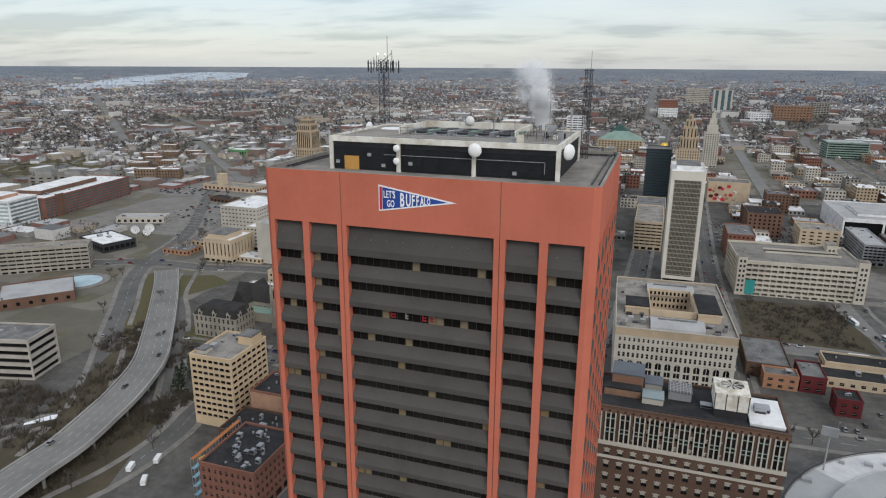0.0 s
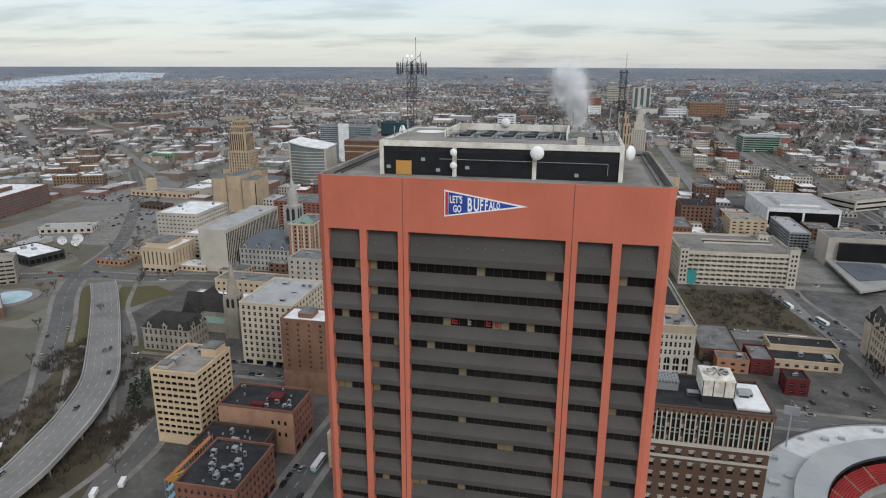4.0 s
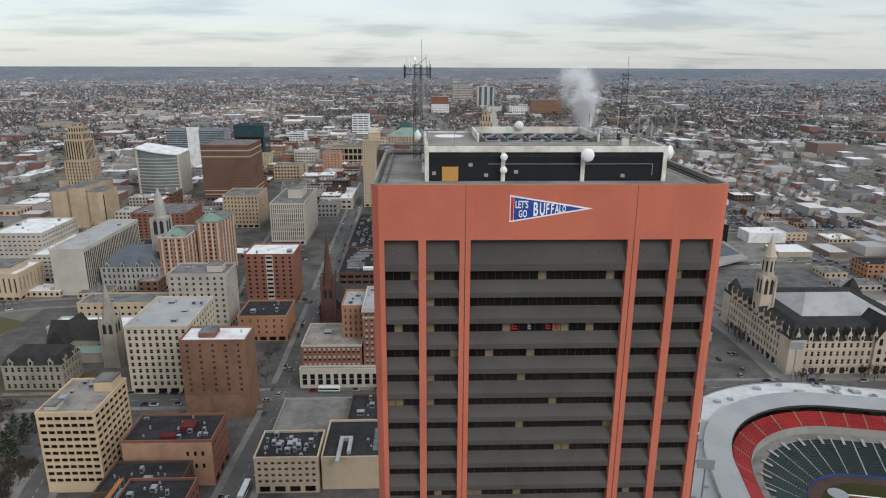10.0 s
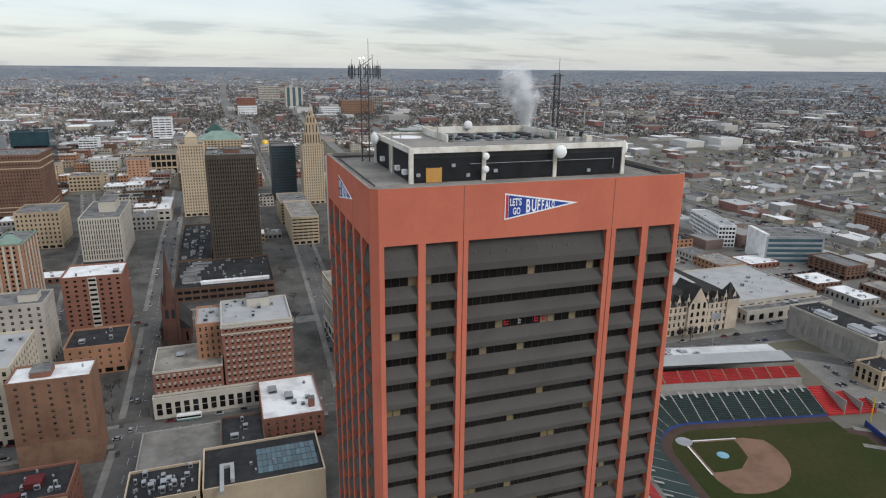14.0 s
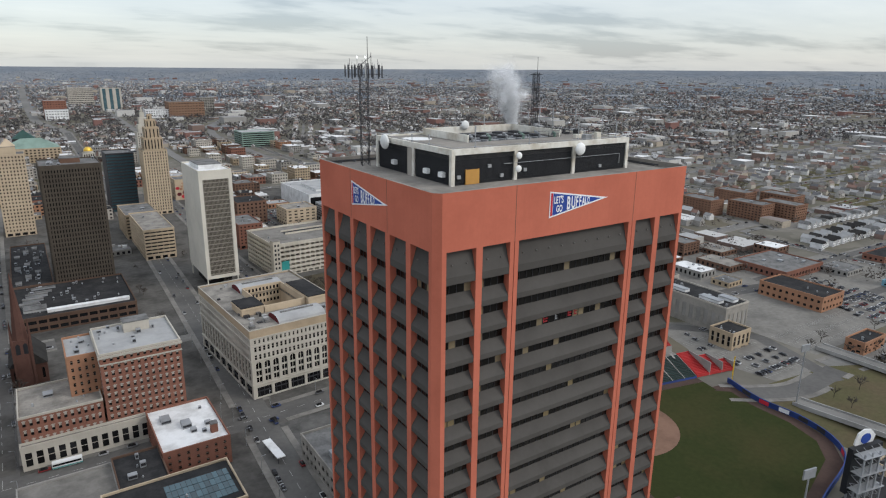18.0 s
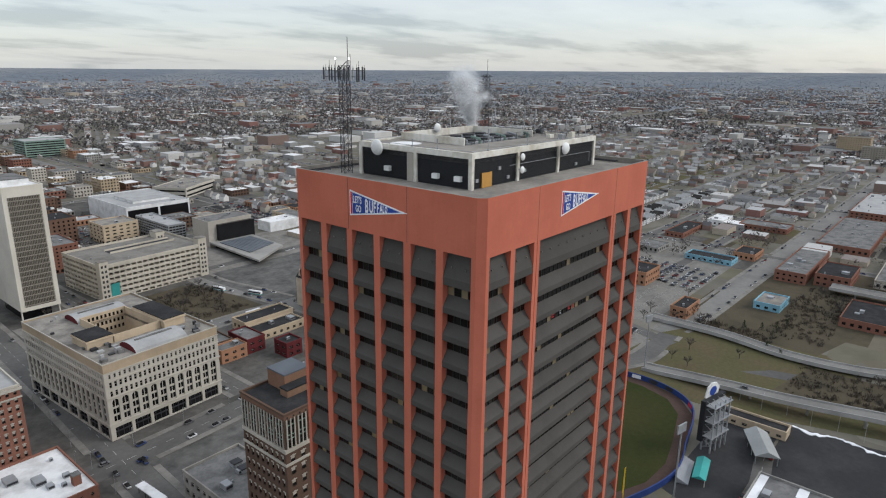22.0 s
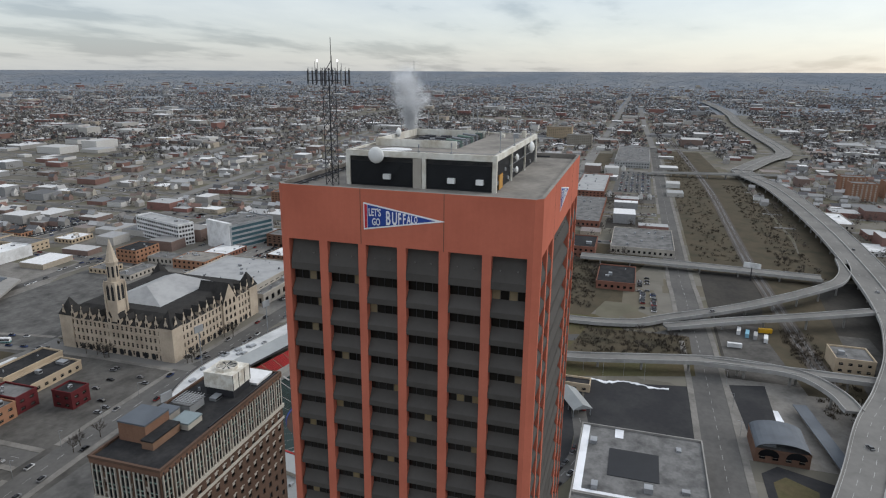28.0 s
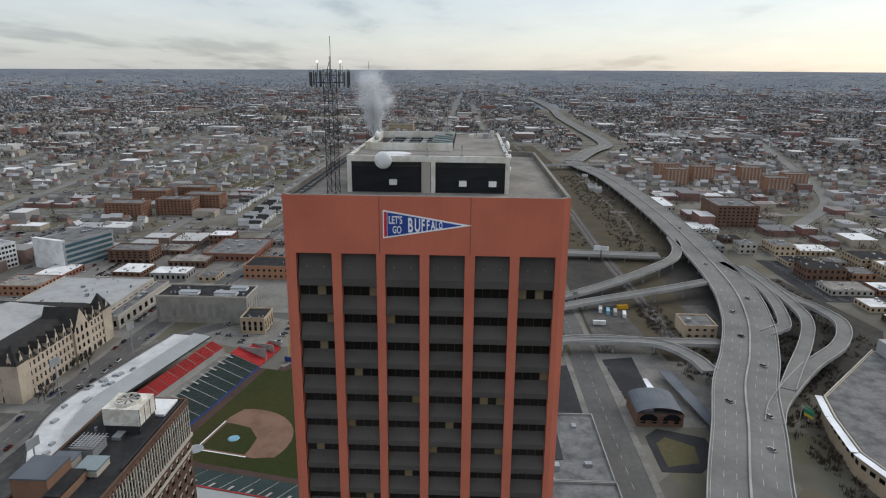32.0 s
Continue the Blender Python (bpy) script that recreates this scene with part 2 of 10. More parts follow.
mat("lot_pale", (0.2, 0.19, 0.172), 0.95, 0.35, 0.3, 0.04, second=(0.145, 0.138, 0.126))
mat("cathedral_stone", (0.31, 0.283, 0.235), 0.9, 0.18, 0.8, 0.08, second=(0.225, 0.206, 0.17), streak=0.1)
mat("limestone", (0.52, 0.455, 0.36), 0.85, 0.12, 1.0, 0.07, second=(0.43, 0.375, 0.295), streak=0.08)
mat("hotel_tan", (0.33, 0.3, 0.25), 0.85, 0.12, 0.8, 0.06, second=(0.27, 0.245, 0.205), streak=0.08)
mat("freeway", (0.2, 0.193, 0.18), 0.9, 0.2, 0.3, 0.03, second=(0.15, 0.145, 0.136))
mat("town_road", (0.19, 0.184, 0.173), 0.95, 0.2, 0.05, 0.01, second=(0.15, 0.145, 0.137))
mat("loft_orange", (0.285, 0.158, 0.105), 0.9, 0.16, 1.5, 0.08, second=(0.235, 0.13, 0.088), streak=0.06)
mat("loft_brick", (0.225, 0.128, 0.086), 0.9, 0.2, 1.5, 0.08, second=(0.165, 0.092, 0.064), streak=0.08)
mat("granite", (0.36, 0.35, 0.32), 0.9, 0.14, 0.7, 0.1, second=(0.27, 0.262, 0.24), streak=0.08)
mat("slate_blue", (0.105, 0.118, 0.135), 0.7, 0.15, 0.8, 0.1, second=(0.08, 0.09, 0.104))
mat("track_dirt", (0.075, 0.05, 0.042), 0.95, 0.2, 0.5, 0.08, second=(0.06, 0.041, 0.035))
mat("garage_stone", (0.5, 0.455, 0.38), 0.85, 0.12, 0.6, 0.06, second=(0.4, 0.362, 0.3), streak=0.08)
mat("ballast", (0.105, 0.092, 0.08), 0.95, 0.3, 0.6, 0.05, second=(0.075, 0.066, 0.058))
mat("worn_paint", (0.42, 0.415, 0.4), 0.9, 0.35, 0.8)
mat("barrier", (0.36, 0.352, 0.335), 0.9, 0.1, 0.5)
mat("grass_dull", (0.088, 0.082, 0.042), 0.95, 0.35, 0.4, 0.04, second=(0.1, 0.08, 0.048))
mat("grass_brown", (0.085, 0.07, 0.048), 0.95, 0.3, 0.4, 0.05, second=(0.058, 0.052, 0.036))
mat("turf", (0.03, 0.037, 0.012), 0.95, 0.3, 0.4, 0.02, second=(0.044, 0.042, 0.016))
mat("infield_dirt", (0.20, 0.12, 0.085), 0.95, 0.12, 0.5, 0.08)
mat("chalk", (0.75, 0.75, 0.73), 0.9, 0.05, 1.0)
mat("snow", (0.82, 0.83, 0.85), 0.9, 0.06, 0.5)
mat("seat_red", (0.42, 0.035, 0.035), 0.6, 0.12, 1.0)
mat("seat_green", (0.03, 0.052, 0.048), 0.6, 0.15, 1.0)
mat("wall_blue", (0.02, 0.045, 0.17), 0.6, 0.1, 1.0)
mat("canopy", (0.285, 0.295, 0.29), 0.6, 0.1, 0.4, 0.06, second=(0.33, 0.34, 0.333), metal=0.1)
mat("membrane", (0.55, 0.55, 0.545), 0.8, 0.2, 0.3, 0.05, second=(0.4, 0.4, 0.395))
mat("pole_yellow", (0.65, 0.42, 0.03), 0.5, 0.05, 1.0)
mat("sign_blue", (0.022, 0.062, 0.30), 0.6, 0.05, 1.0)
mat("sign_white", (0.82, 0.82, 0.84), 0.6, 0.03, 1.0)
mat("sign_red", (0.55, 0.03, 0.05), 0.6, 0.05, 1.0)
mat("road_green", (0.02, 0.22, 0.10), 0.6, 0.05, 1.0)
mat("teal", (0.04, 0.30, 0.28), 0.7, 0.08, 1.0)
mat("light_blue", (0.22, 0.42, 0.52), 0.8, 0.08, 1.0)
mat("pool_blue", (0.42, 0.56, 0.62), 0.4, 0.05, 1.0)
mat("bark", (0.085, 0.072, 0.06), 0.95, 0.2, 1.0)
mat("scrub_brown", (0.088, 0.073, 0.057), 0.95, 0.25, 0.3, 0.05, second=(0.066, 0.057, 0.046), isle=0.3)
mat("dark_earth", (0.062, 0.057, 0.05), 0.95, 0.3, 0.3, 0.05, second=(0.045, 0.042, 0.038))
mat("cream_warm", (0.60, 0.455, 0.295), 0.85, 0.08, 1.0, 0.07, second=(0.51, 0.385, 0.25), streak=0.05)
mat("twigs", (0.095, 0.083, 0.073), 0.95, 0.2, 0.5, isle=0.3)
mat("evergreen", (0.028, 0.04, 0.022), 0.95, 0.3, 1.0)
mat("near_trees", (0.098, 0.083, 0.072), 0.95, 0.25, 0.05, 0.01, second=(0.078, 0.067, 0.06), isle=0.35)
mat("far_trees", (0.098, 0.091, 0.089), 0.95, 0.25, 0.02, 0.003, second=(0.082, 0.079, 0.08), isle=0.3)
mat("gold", (0.75, 0.48, 0.08), 0.35, 0.05, 1.0, metal=0.7)
mat("bronze_stone", (0.085, 0.071, 0.057), 0.8, 0.1, 0.8, 0.06, second=(0.07, 0.058, 0.047), streak=0.06)
mat("tan_grid", (0.30, 0.27, 0.225), 0.8, 0.08, 0.8, second=(0.25, 0.225, 0.19))
mat("fountain_blue", (0.30, 0.50, 0.56), 0.5, 0.05, 1.0)
# horizon woods: air haze is mixed into the base colour, hence the blue-grey
mat("hazed_woods", (0.168, 0.186, 0.208), 0.95, 0.2, 0.02, 0.003, second=(0.15, 0.168, 0.19), isle=0.12)
mat("steam", (0.93, 0.935, 0.945), 0.95, 0.03, 1.0)
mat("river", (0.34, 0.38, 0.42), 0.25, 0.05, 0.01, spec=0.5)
mat("tyre", (0.02, 0.02, 0.02), 0.9, 0.1, 1.0)
mat("car_paint", (0.17, 0.17, 0.175), 0.35, 0.05, 1.0, spec=0.4, obj_var=1.9)
mat("beacon_glow", (0.9, 0.95, 1.0), 0.3, 0.02, 1.0)
mat("led_red", (0.22, 0.02, 0.025), 0.5, 0.02, 1.0)
ln = MATS["led_red"].node_tree.nodes["Principled BSDF"]
ln.inputs["Emission Color"].default_value, ln.inputs["Emission Strength"].default_value = (1.0, 0.03, 0.06, 1), 0.05
bn = MATS["beacon_glow"].node_tree.nodes["Principled BSDF"]
bn.inputs["Emission Color"].default_value, bn.inputs["Emission Strength"].default_value = (0.9, 0.97, 1.0, 1), 2.5
glassy("glass_dark", (0.013, 0.013, 0.014), 0.15, 0.22)
glassy("tower_glass", (0.011, 0.010, 0.009), 0.15, 0.2, 0.6, blinds=((0.17, 0.135, 0.085), 0.86))
glassy("glass_blue", (0.05, 0.10, 0.12), 0.1, 0.6)
glassy("glass_bronze", (0.10, 0.088, 0.07), 0.2, 0.45)
patchy("house_wall", [(0.55, 0.54, 0.515), (0.42, 0.4, 0.37), (0.33, 0.312, 0.288), (0.64, 0.625, 0.6), (0.225, 0.16, 0.138), (0.40, 0.365, 0.31), (0.27, 0.258, 0.24), (0.36, 0.352, 0.34), (0.245, 0.19, 0.163), (0.23, 0.215, 0.2)])
patchy("house_roof", [(0.15, 0.147, 0.15), (0.19, 0.18, 0.172), (0.26, 0.253, 0.245), (0.12, 0.117, 0.12), (0.19, 0.15, 0.13), (0.34, 0.334, 0.326), (0.23, 0.145, 0.12), (0.45, 0.445, 0.44)])
patchy("shed_wall", [(0.42, 0.4, 0.37), (0.205, 0.122, 0.104), (0.30, 0.288, 0.27), (0.2, 0.145, 0.125), (0.52, 0.505, 0.48), (0.27, 0.268, 0.265), (0.38, 0.33, 0.265), (0.23, 0.125, 0.108)])
patchy("shed_roof", [(0.33, 0.33, 0.328), (0.17, 0.17, 0.17), (0.55, 0.545, 0.535), (0.25, 0.243, 0.234), (0.44, 0.433, 0.42), (0.13, 0.13, 0.132), (0.68, 0.677, 0.67), (0.22, 0.19, 0.175), (0.37, 0.37, 0.368)])
patchy("car_mix", [(0.5, 0.5, 0.5), (0.03, 0.03, 0.033), (0.2, 0.2, 0.205), (0.62, 0.62, 0.62), (0.1, 0.1, 0.105), (0.22, 0.03, 0.03), (0.04, 0.06, 0.14), (0.34, 0.34, 0.345)], rough=0.4, var=0.05)

# the wide ground: streets and lots near, yards and woods farther out
gm = mat("city_ground", (0.15, 0.137, 0.112), 0.95, 0.3, 0.05, 0.006, second=(0.118, 0.108, 0.072))
_nt = gm.node_tree
_hs = [n for n in _nt.nodes if n.type == "HUE_SAT"][0]
_src = _hs.inputs["Color"].links[0].from_socket
_gp = _nt.nodes.new("ShaderNodeNewGeometry")
_vo = _nt.nodes.new("ShaderNodeTexVoronoi")  # lots and yards of uneven shade
_vo.distance = "CHEBYCHEV"
_vo.inputs["Scale"].default_value = 0.030
_nt.links.new(_gp.outputs["Position"], _vo.inputs["Vector"])
_cr = _nt.nodes.new("ShaderNodeValToRGB")
_cr.color_ramp.interpolation = "CONSTANT"
_lotc = [(0.112, 0.107, 0.098), (0.165, 0.157, 0.142), (0.104, 0.098, 0.06), (0.2, 0.19, 0.172), (0.12, 0.114, 0.104), (0.12, 0.1, 0.068), (0.15, 0.143, 0.13), (0.086, 0.082, 0.077)]
_cr.color_ramp.elements[0].color = (*_lotc[0], 1)
_cr.color_ramp.elements[1].position, _cr.color_ramp.elements[1].color = 1 / 8, (*_lotc[1], 1)
for _i, _c in enumerate(_lotc[2:], 2):
    _e = _cr.color_ramp.elements.new(_i / 8)
    _e.color = (*_c, 1)
_sp = _nt.nodes.new("ShaderNodeSeparateColor")
_nt.links.new(_vo.outputs["Color"], _sp.inputs[0])
_nt.links.new(_sp.outputs[0], _cr.inputs[0])
_mx = _nt.nodes.new("ShaderNodeMix")
_mx.data_type = "RGBA"
_mx.inputs["Factor"].default_value = 0.42
_nt.links.new(_src, _mx.inputs["A"])
_nt.links.new(_cr.outputs[0], _mx.inputs["B"])
_nt.links.new(_mx.outputs["Result"], _hs.inputs["Color"])
# outermost ground: its blue-grey carries the distance haze as colour
mat("hazed_land", (0.15, 0.17, 0.195), 0.95, 0.3, 0.02, 0.003, second=(0.205, 0.213, 0.22))


FOOTLINES = []  # lines of roads, with the half width they take


# ---- building blocks ----
class Geo:
    """Collects faces for one mesh."""

    def __init__(self):
        self.v, self.f, self.m = [], [], []

    def face(self, pts, mi=0):
        n = len(self.v)
        self.v += [tuple(p) for p in pts]
        self.f.append(tuple(range(n, n + len(pts))))
        self.m.append(mi)

    def box(self, x0, y0, z0, x1, y1, z1, mi=0, top=None):
        n = len(self.v)
        self.v += [(x0, y0, z0), (x1, y0, z0), (x1, y1, z0), (x0, y1, z0), (x0, y0, z1), (x1, y0, z1), (x1, y1, z1), (x0, y1, z1)]
        for q in ((0, 1, 5, 4), (1, 2, 6, 5), (2, 3, 7, 6), (3, 0, 4, 7), (3, 2, 1, 0)):
            self.f.append(tuple(n + i for i in q))
            self.m.append(mi)
        self.f.append((n + 4, n + 5, n + 6, n + 7))
        self.m.append(mi if top is None else top)

    def prism(self, pts, z0, z1, mi=0, top=None):
        n, k = len(self.v), len(pts)
        area = sum(pts[i][0] * pts[(i + 1) % k][1] - pts[(i + 1) % k][0] * pts[i][1] for i in range(k))
        if area < 0:
            pts = pts[::-1]
        self.v += [(x, y, z0) for x, y in pts] + [(x, y, z1) for x, y in pts]
        for i in range(k):
            j = (i + 1) % k
            self.f.append((n + i, n + j, n + k + j, n + k + i))
            self.m.append(mi)
        self.f += [tuple(n + k + i for i in range(k)), tuple(n + i for i in reversed(range(k)))]
        self.m += [mi if top is None else top, mi]

    def cone(self, cx, cy, z0, z1, r0, r1, k=8, mi=0, turn=0.0):
        n = len(self.v)
        a = [2 * math.pi * i / k + turn for i in range(k)]
        self.v += [(cx + r0 * math.cos(t), cy + r0 * math.sin(t), z0) for t in a] + [(cx + r1 * math.cos(t), cy + r1 * math.sin(t), z1) for t in a]
        for i in range(k):
            j = (i + 1) % k
            self.f.append((n + i, n + j, n + k + j, n + k + i))
            self.m.append(mi)
        self.f += [tuple(n + k + i for i in range(k)), tuple(n + i for i in reversed(range(k)))]
        self.m += [mi, mi]

    def rod(self, a, b, r, k=4, mi=0):
        a, b = Vector(a), Vector(b)
        w = (b - a).normalized()
        u = w.orthogonal().normalized()
        s = w.cross(u)
        n = len(self.v)
        for p in (a, b):
            for i in range(k):
                t = 2 * math.pi * i / k
                self.v.append(tuple(p + r * (u * math.cos(t) + s * math.sin(t))))
        for i in range(k):
            j = (i + 1) % k
            self.f.append((n + i, n + j, n + k + j, n + k + i))
            self.m.append(mi)
        self.f += [tuple(n + k + i for i in range(k)), tuple(n + i for i in reversed(range(k)))]
        self.m += [mi, mi]

    def hip(self, x0, y0, x1, y1, z0, z1, inset=None, mi=0):
        """Hipped or gabled roof (inset 0: gable) with its ridge along the longer side."""
        w, d = x1 - x0, y1 - y0
        if w >= d:
            i = d / 2 if inset is None else inset
            a, b = (x0 + i, (y0 + y1) / 2, z1), (x1 - i, (y0 + y1) / 2, z1)
            c = [(x0, y0, z0), (x1, y0, z0), (x1, y1, z0), (x0, y1, z0)]
            self.face((c[0], c[1], b, a), mi)
            self.face((c[2], c[3], a, b), mi)
            self.face((c[1], c[2], b), mi)
            self.face((c[3], c[0], a), mi)
        else:
            i = w / 2 if inset is None else inset
            a, b = ((x0 + x1) / 2, y0 + i, z1), ((x0 + x1) / 2, y1 - i, z1)
            c = [(x0, y0, z0), (x1, y0, z0), (x1, y1, z0), (x0, y1, z0)]
            self.face((c[1], c[2], b, a), mi)
            self.face((c[3], c[0], a, b), mi)
            self.face((c[0], c[1], a), mi)
            self.face((c[2], c[3], b), mi)

    def mesh(self, name, *mats):
        me = bpy.data.meshes.new(name)
        me.from_pydata(self.v, [], self.f)
        for m in mats:
            me.materials.append(MATS[m])
        if len(mats) > 1:
            me.polygons.foreach_set("material_index", self.m)
        me.update()
        return me


def part(name, geo, mats, parent, label="", at=None):
    """Links a Geo or a mesh as one mesh object under a thing or part."""
    mats = (mats,) if isinstance(mats, str) else mats
    ob = new(name, geo.mesh(name, *mats) if isinstance(geo, Geo) else geo)
    ob.parent = parent
    if at is not None:
        ob.matrix_basis = at
    if label:
        ob["label"] = label
    return ob


def thing(name, label, category, x=0, y=0, z=0, turn=0.0, group="", kind=""):
    ob = new(name)
    ob.matrix_basis = pose(x, y, z, 0, 0, turn)
    ob.empty_display_size = 1.0
    return tagged(ob, label, category, group, kind)


def solid(name, geo, mats, label, category="", kind="", group="", at=None):
    mats = (mats,) if isinstance(mats, str) else mats
    ob = new(name, geo.mesh(name, *mats))
    if at is not None:
        ob.matrix_basis = at
    return tagged(ob, label, category, group, kind)


# ---- far land: true distances beyond NEAR are drawn in towards the eye along their own sight lines ----
HUB, NEAR, EDGE = Vector((-75, 35, 177)), 2000.0, 4700.0


def squash(v):
    """(n, 3) places: those past NEAR are moved along the line from HUB, so that the horizon lies at EDGE."""
    d = v - np.array(HUB)
    r = np.maximum(np.hypot(d[:, 0], d[:, 1]), 1.0)
    s = np.maximum(r - NEAR, 0) / (EDGE - NEAR)
    k = np.where(r > NEAR, (NEAR + (EDGE - NEAR) * s / (1 + s)) / r, 1.0)
    out = np.array(HUB) + d * k[:, None]
    th = np.degrees(np.arctan2(d[:, 1], d[:, 0]))  # far hills: the land rises gently towards the south-east
    w = np.clip((66 - th) / 80, 0, 1) * np.clip((th + 150) / 80, 0, 1)
    ramp = np.clip((r - 3200) / 11000, 0, 1)
    out[:, 2] += 0.0082 * w * ramp * ramp * (3 - 2 * ramp) * r * k
    return out


def bulk(name, v, quads, mat_names, idx, label, category, kind="stuff"):
    """One mesh from arrays: v (n, 3), quads (m, 4) with -1 in the last place for triangles."""
    quads = np.asarray(quads)
    tri = quads[:, 3] < 0
    sizes = np.where(tri, 3, 4)
    loops = quads[quads >= 0]
    me = bpy.data.meshes.new(name)
    me.vertices.add(len(v))
    me.vertices.foreach_set("co", np.asarray(v, np.float32).ravel())
    me.loops.add(len(loops))
    me.loops.foreach_set("vertex_index", loops.astype(np.int32))
    me.polygons.add(len(quads))
    me.polygons.foreach_set("loop_start", (np.cumsum(sizes) - sizes).astype(np.int32))
    me.polygons.foreach_set("material_index", np.asarray(idx, np.int32))
    for m in mat_names:
        me.materials.append(MATS[m])
    me.update(calc_edges=True)
    me.shade_flat()
    ob = new(name, me)
    return tagged(ob, label, category, "", kind)


def stamp(tv, tf, tm, x, y, z, sx, sy, sz, rot):
    """Copies a template (verts, faces, material numbers) to many places at once."""
    tv, tf = np.asarray(tv, float), np.asarray(tf)
    n = len(x)
    c, s = np.cos(rot)[:, None], np.sin(rot)[:, None]
    px, py = tv[None, :, 0] * sx[:, None], tv[None, :, 1] * sy[:, None]
    v = np.stack([px * c - py * s + x[:, None], px * s + py * c + y[:, None], tv[None, :, 2] * sz[:, None] + z[:, None]], -1).reshape(-1, 3)
    f = np.where(tf[None] >= 0, tf[None] + (np.arange(n) * len(tv))[:, None, None], -1).reshape(-1, 4)
    return v, f, np.tile(np.asarray(tm), n)

# ---- ground ----
def polar_sheet():
    rings = [0, 150, 300, 450, 600, 800, 1000, 1300, 1600, 2000]
    r = 2000.0
    while r < 24000:
        r *= 1.12 if r < 20000 else 1.6
        rings.append(r)
    k = 120
    v, f = [(HUB.x, HUB.y, 0.0)], []
    for r in rings[1:]:
        v += [(HUB.x + r * math.cos(2 * math.pi * i / k), HUB.y + r * math.sin(2 * math.pi * i / k), 0.0) for i in range(k)]
    for i in range(k):
        f.append((0, 1 + i, 1 + (i + 1) % k, -1))
    idx = [0] * k
    for j in range(len(rings) - 2):
        for i in range(k):
            a, b = 1 + j * k + i, 1 + j * k + (i + 1) % k
            f.append((a, a + k, b + k, b))
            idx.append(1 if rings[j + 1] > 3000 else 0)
    return squash(np.array(v)), f, idx


gv, gf, gi = polar_sheet()
bulk("ground", gv, gf, ("city_ground", "hazed_land"), gi, "grey and brown city ground running out to flat woods tinted with haze at the horizon", "ground", "structure")

FLAT_Z = [0.03]


def patch(name, pts, material, label, z=None, category="ground", thick=None):
    """A flat piece of the ground: lawn, lot, road or pavement."""
    g = Geo()
    if z is None:
        FLAT_Z[0] += 0.0021
        z = FLAT_Z[0]
    g.prism(pts, -0.3, z)
    return solid(name, g, material, label, category, "structure")


def rect(x0, y0, x1, y1):
    return [(x0, y0), (x1, y0), (x1, y1), (x0, y1)]


def smooth(pts, per=6):
    """Points along a smooth line through pts (any dimension)."""
    p = [Vector(q) for q in pts]
    p = [2 * p[0] - p[1]] + p + [2 * p[-1] - p[-2]]
    outp = []
    for i in range(1, len(p) - 2):
        for s in range(per):
            t = s / per
            outp.append(0.5 * (2 * p[i] + (p[i + 1] - p[i - 1]) * t + (2 * p[i - 1] - 5 * p[i] + 4 * p[i + 1] - p[i + 2]) * t * t + (3 * p[i] - p[i - 1] - 3 * p[i + 1] + p[i + 2]) * t ** 3))
    outp.append(p[-2])
    return outp


def ribbon(geo, line, w0, w1, z0, z1, mi=0):
    """A slab along line (x, y, z) from w0 to w1 across it, from z0 to z1 relative to the line."""
    n = len(geo.v)
    k = len(line)
    for i, p in enumerate(line):
        a, b = line[max(i - 1, 0)], line[min(i + 1, k - 1)]
        t = Vector((b.x - a.x, b.y - a.y, 0)).normalized()
        s = Vector((t.y, -t.x, 0))
        for w, z in ((w0, z0), (w1, z0), (w1, z1), (w0, z1)):
            q = p + s * w
            geo.v.append((q.x, q.y, q.z + z))
    for i in range(k - 1):
        a, b = n + 4 * i, n + 4 * i + 4
        for j in range(4):
            geo.f.append((a + j, b + j, b + (j + 1) % 4, a + (j + 1) % 4))
            geo.m.append(mi)
    geo.f += [(n, n + 1, n + 2, n + 3), (n + 4 * k - 1, n + 4 * k - 2, n + 4 * k - 3, n + 4 * k - 4)]
    geo.m += [mi, mi]


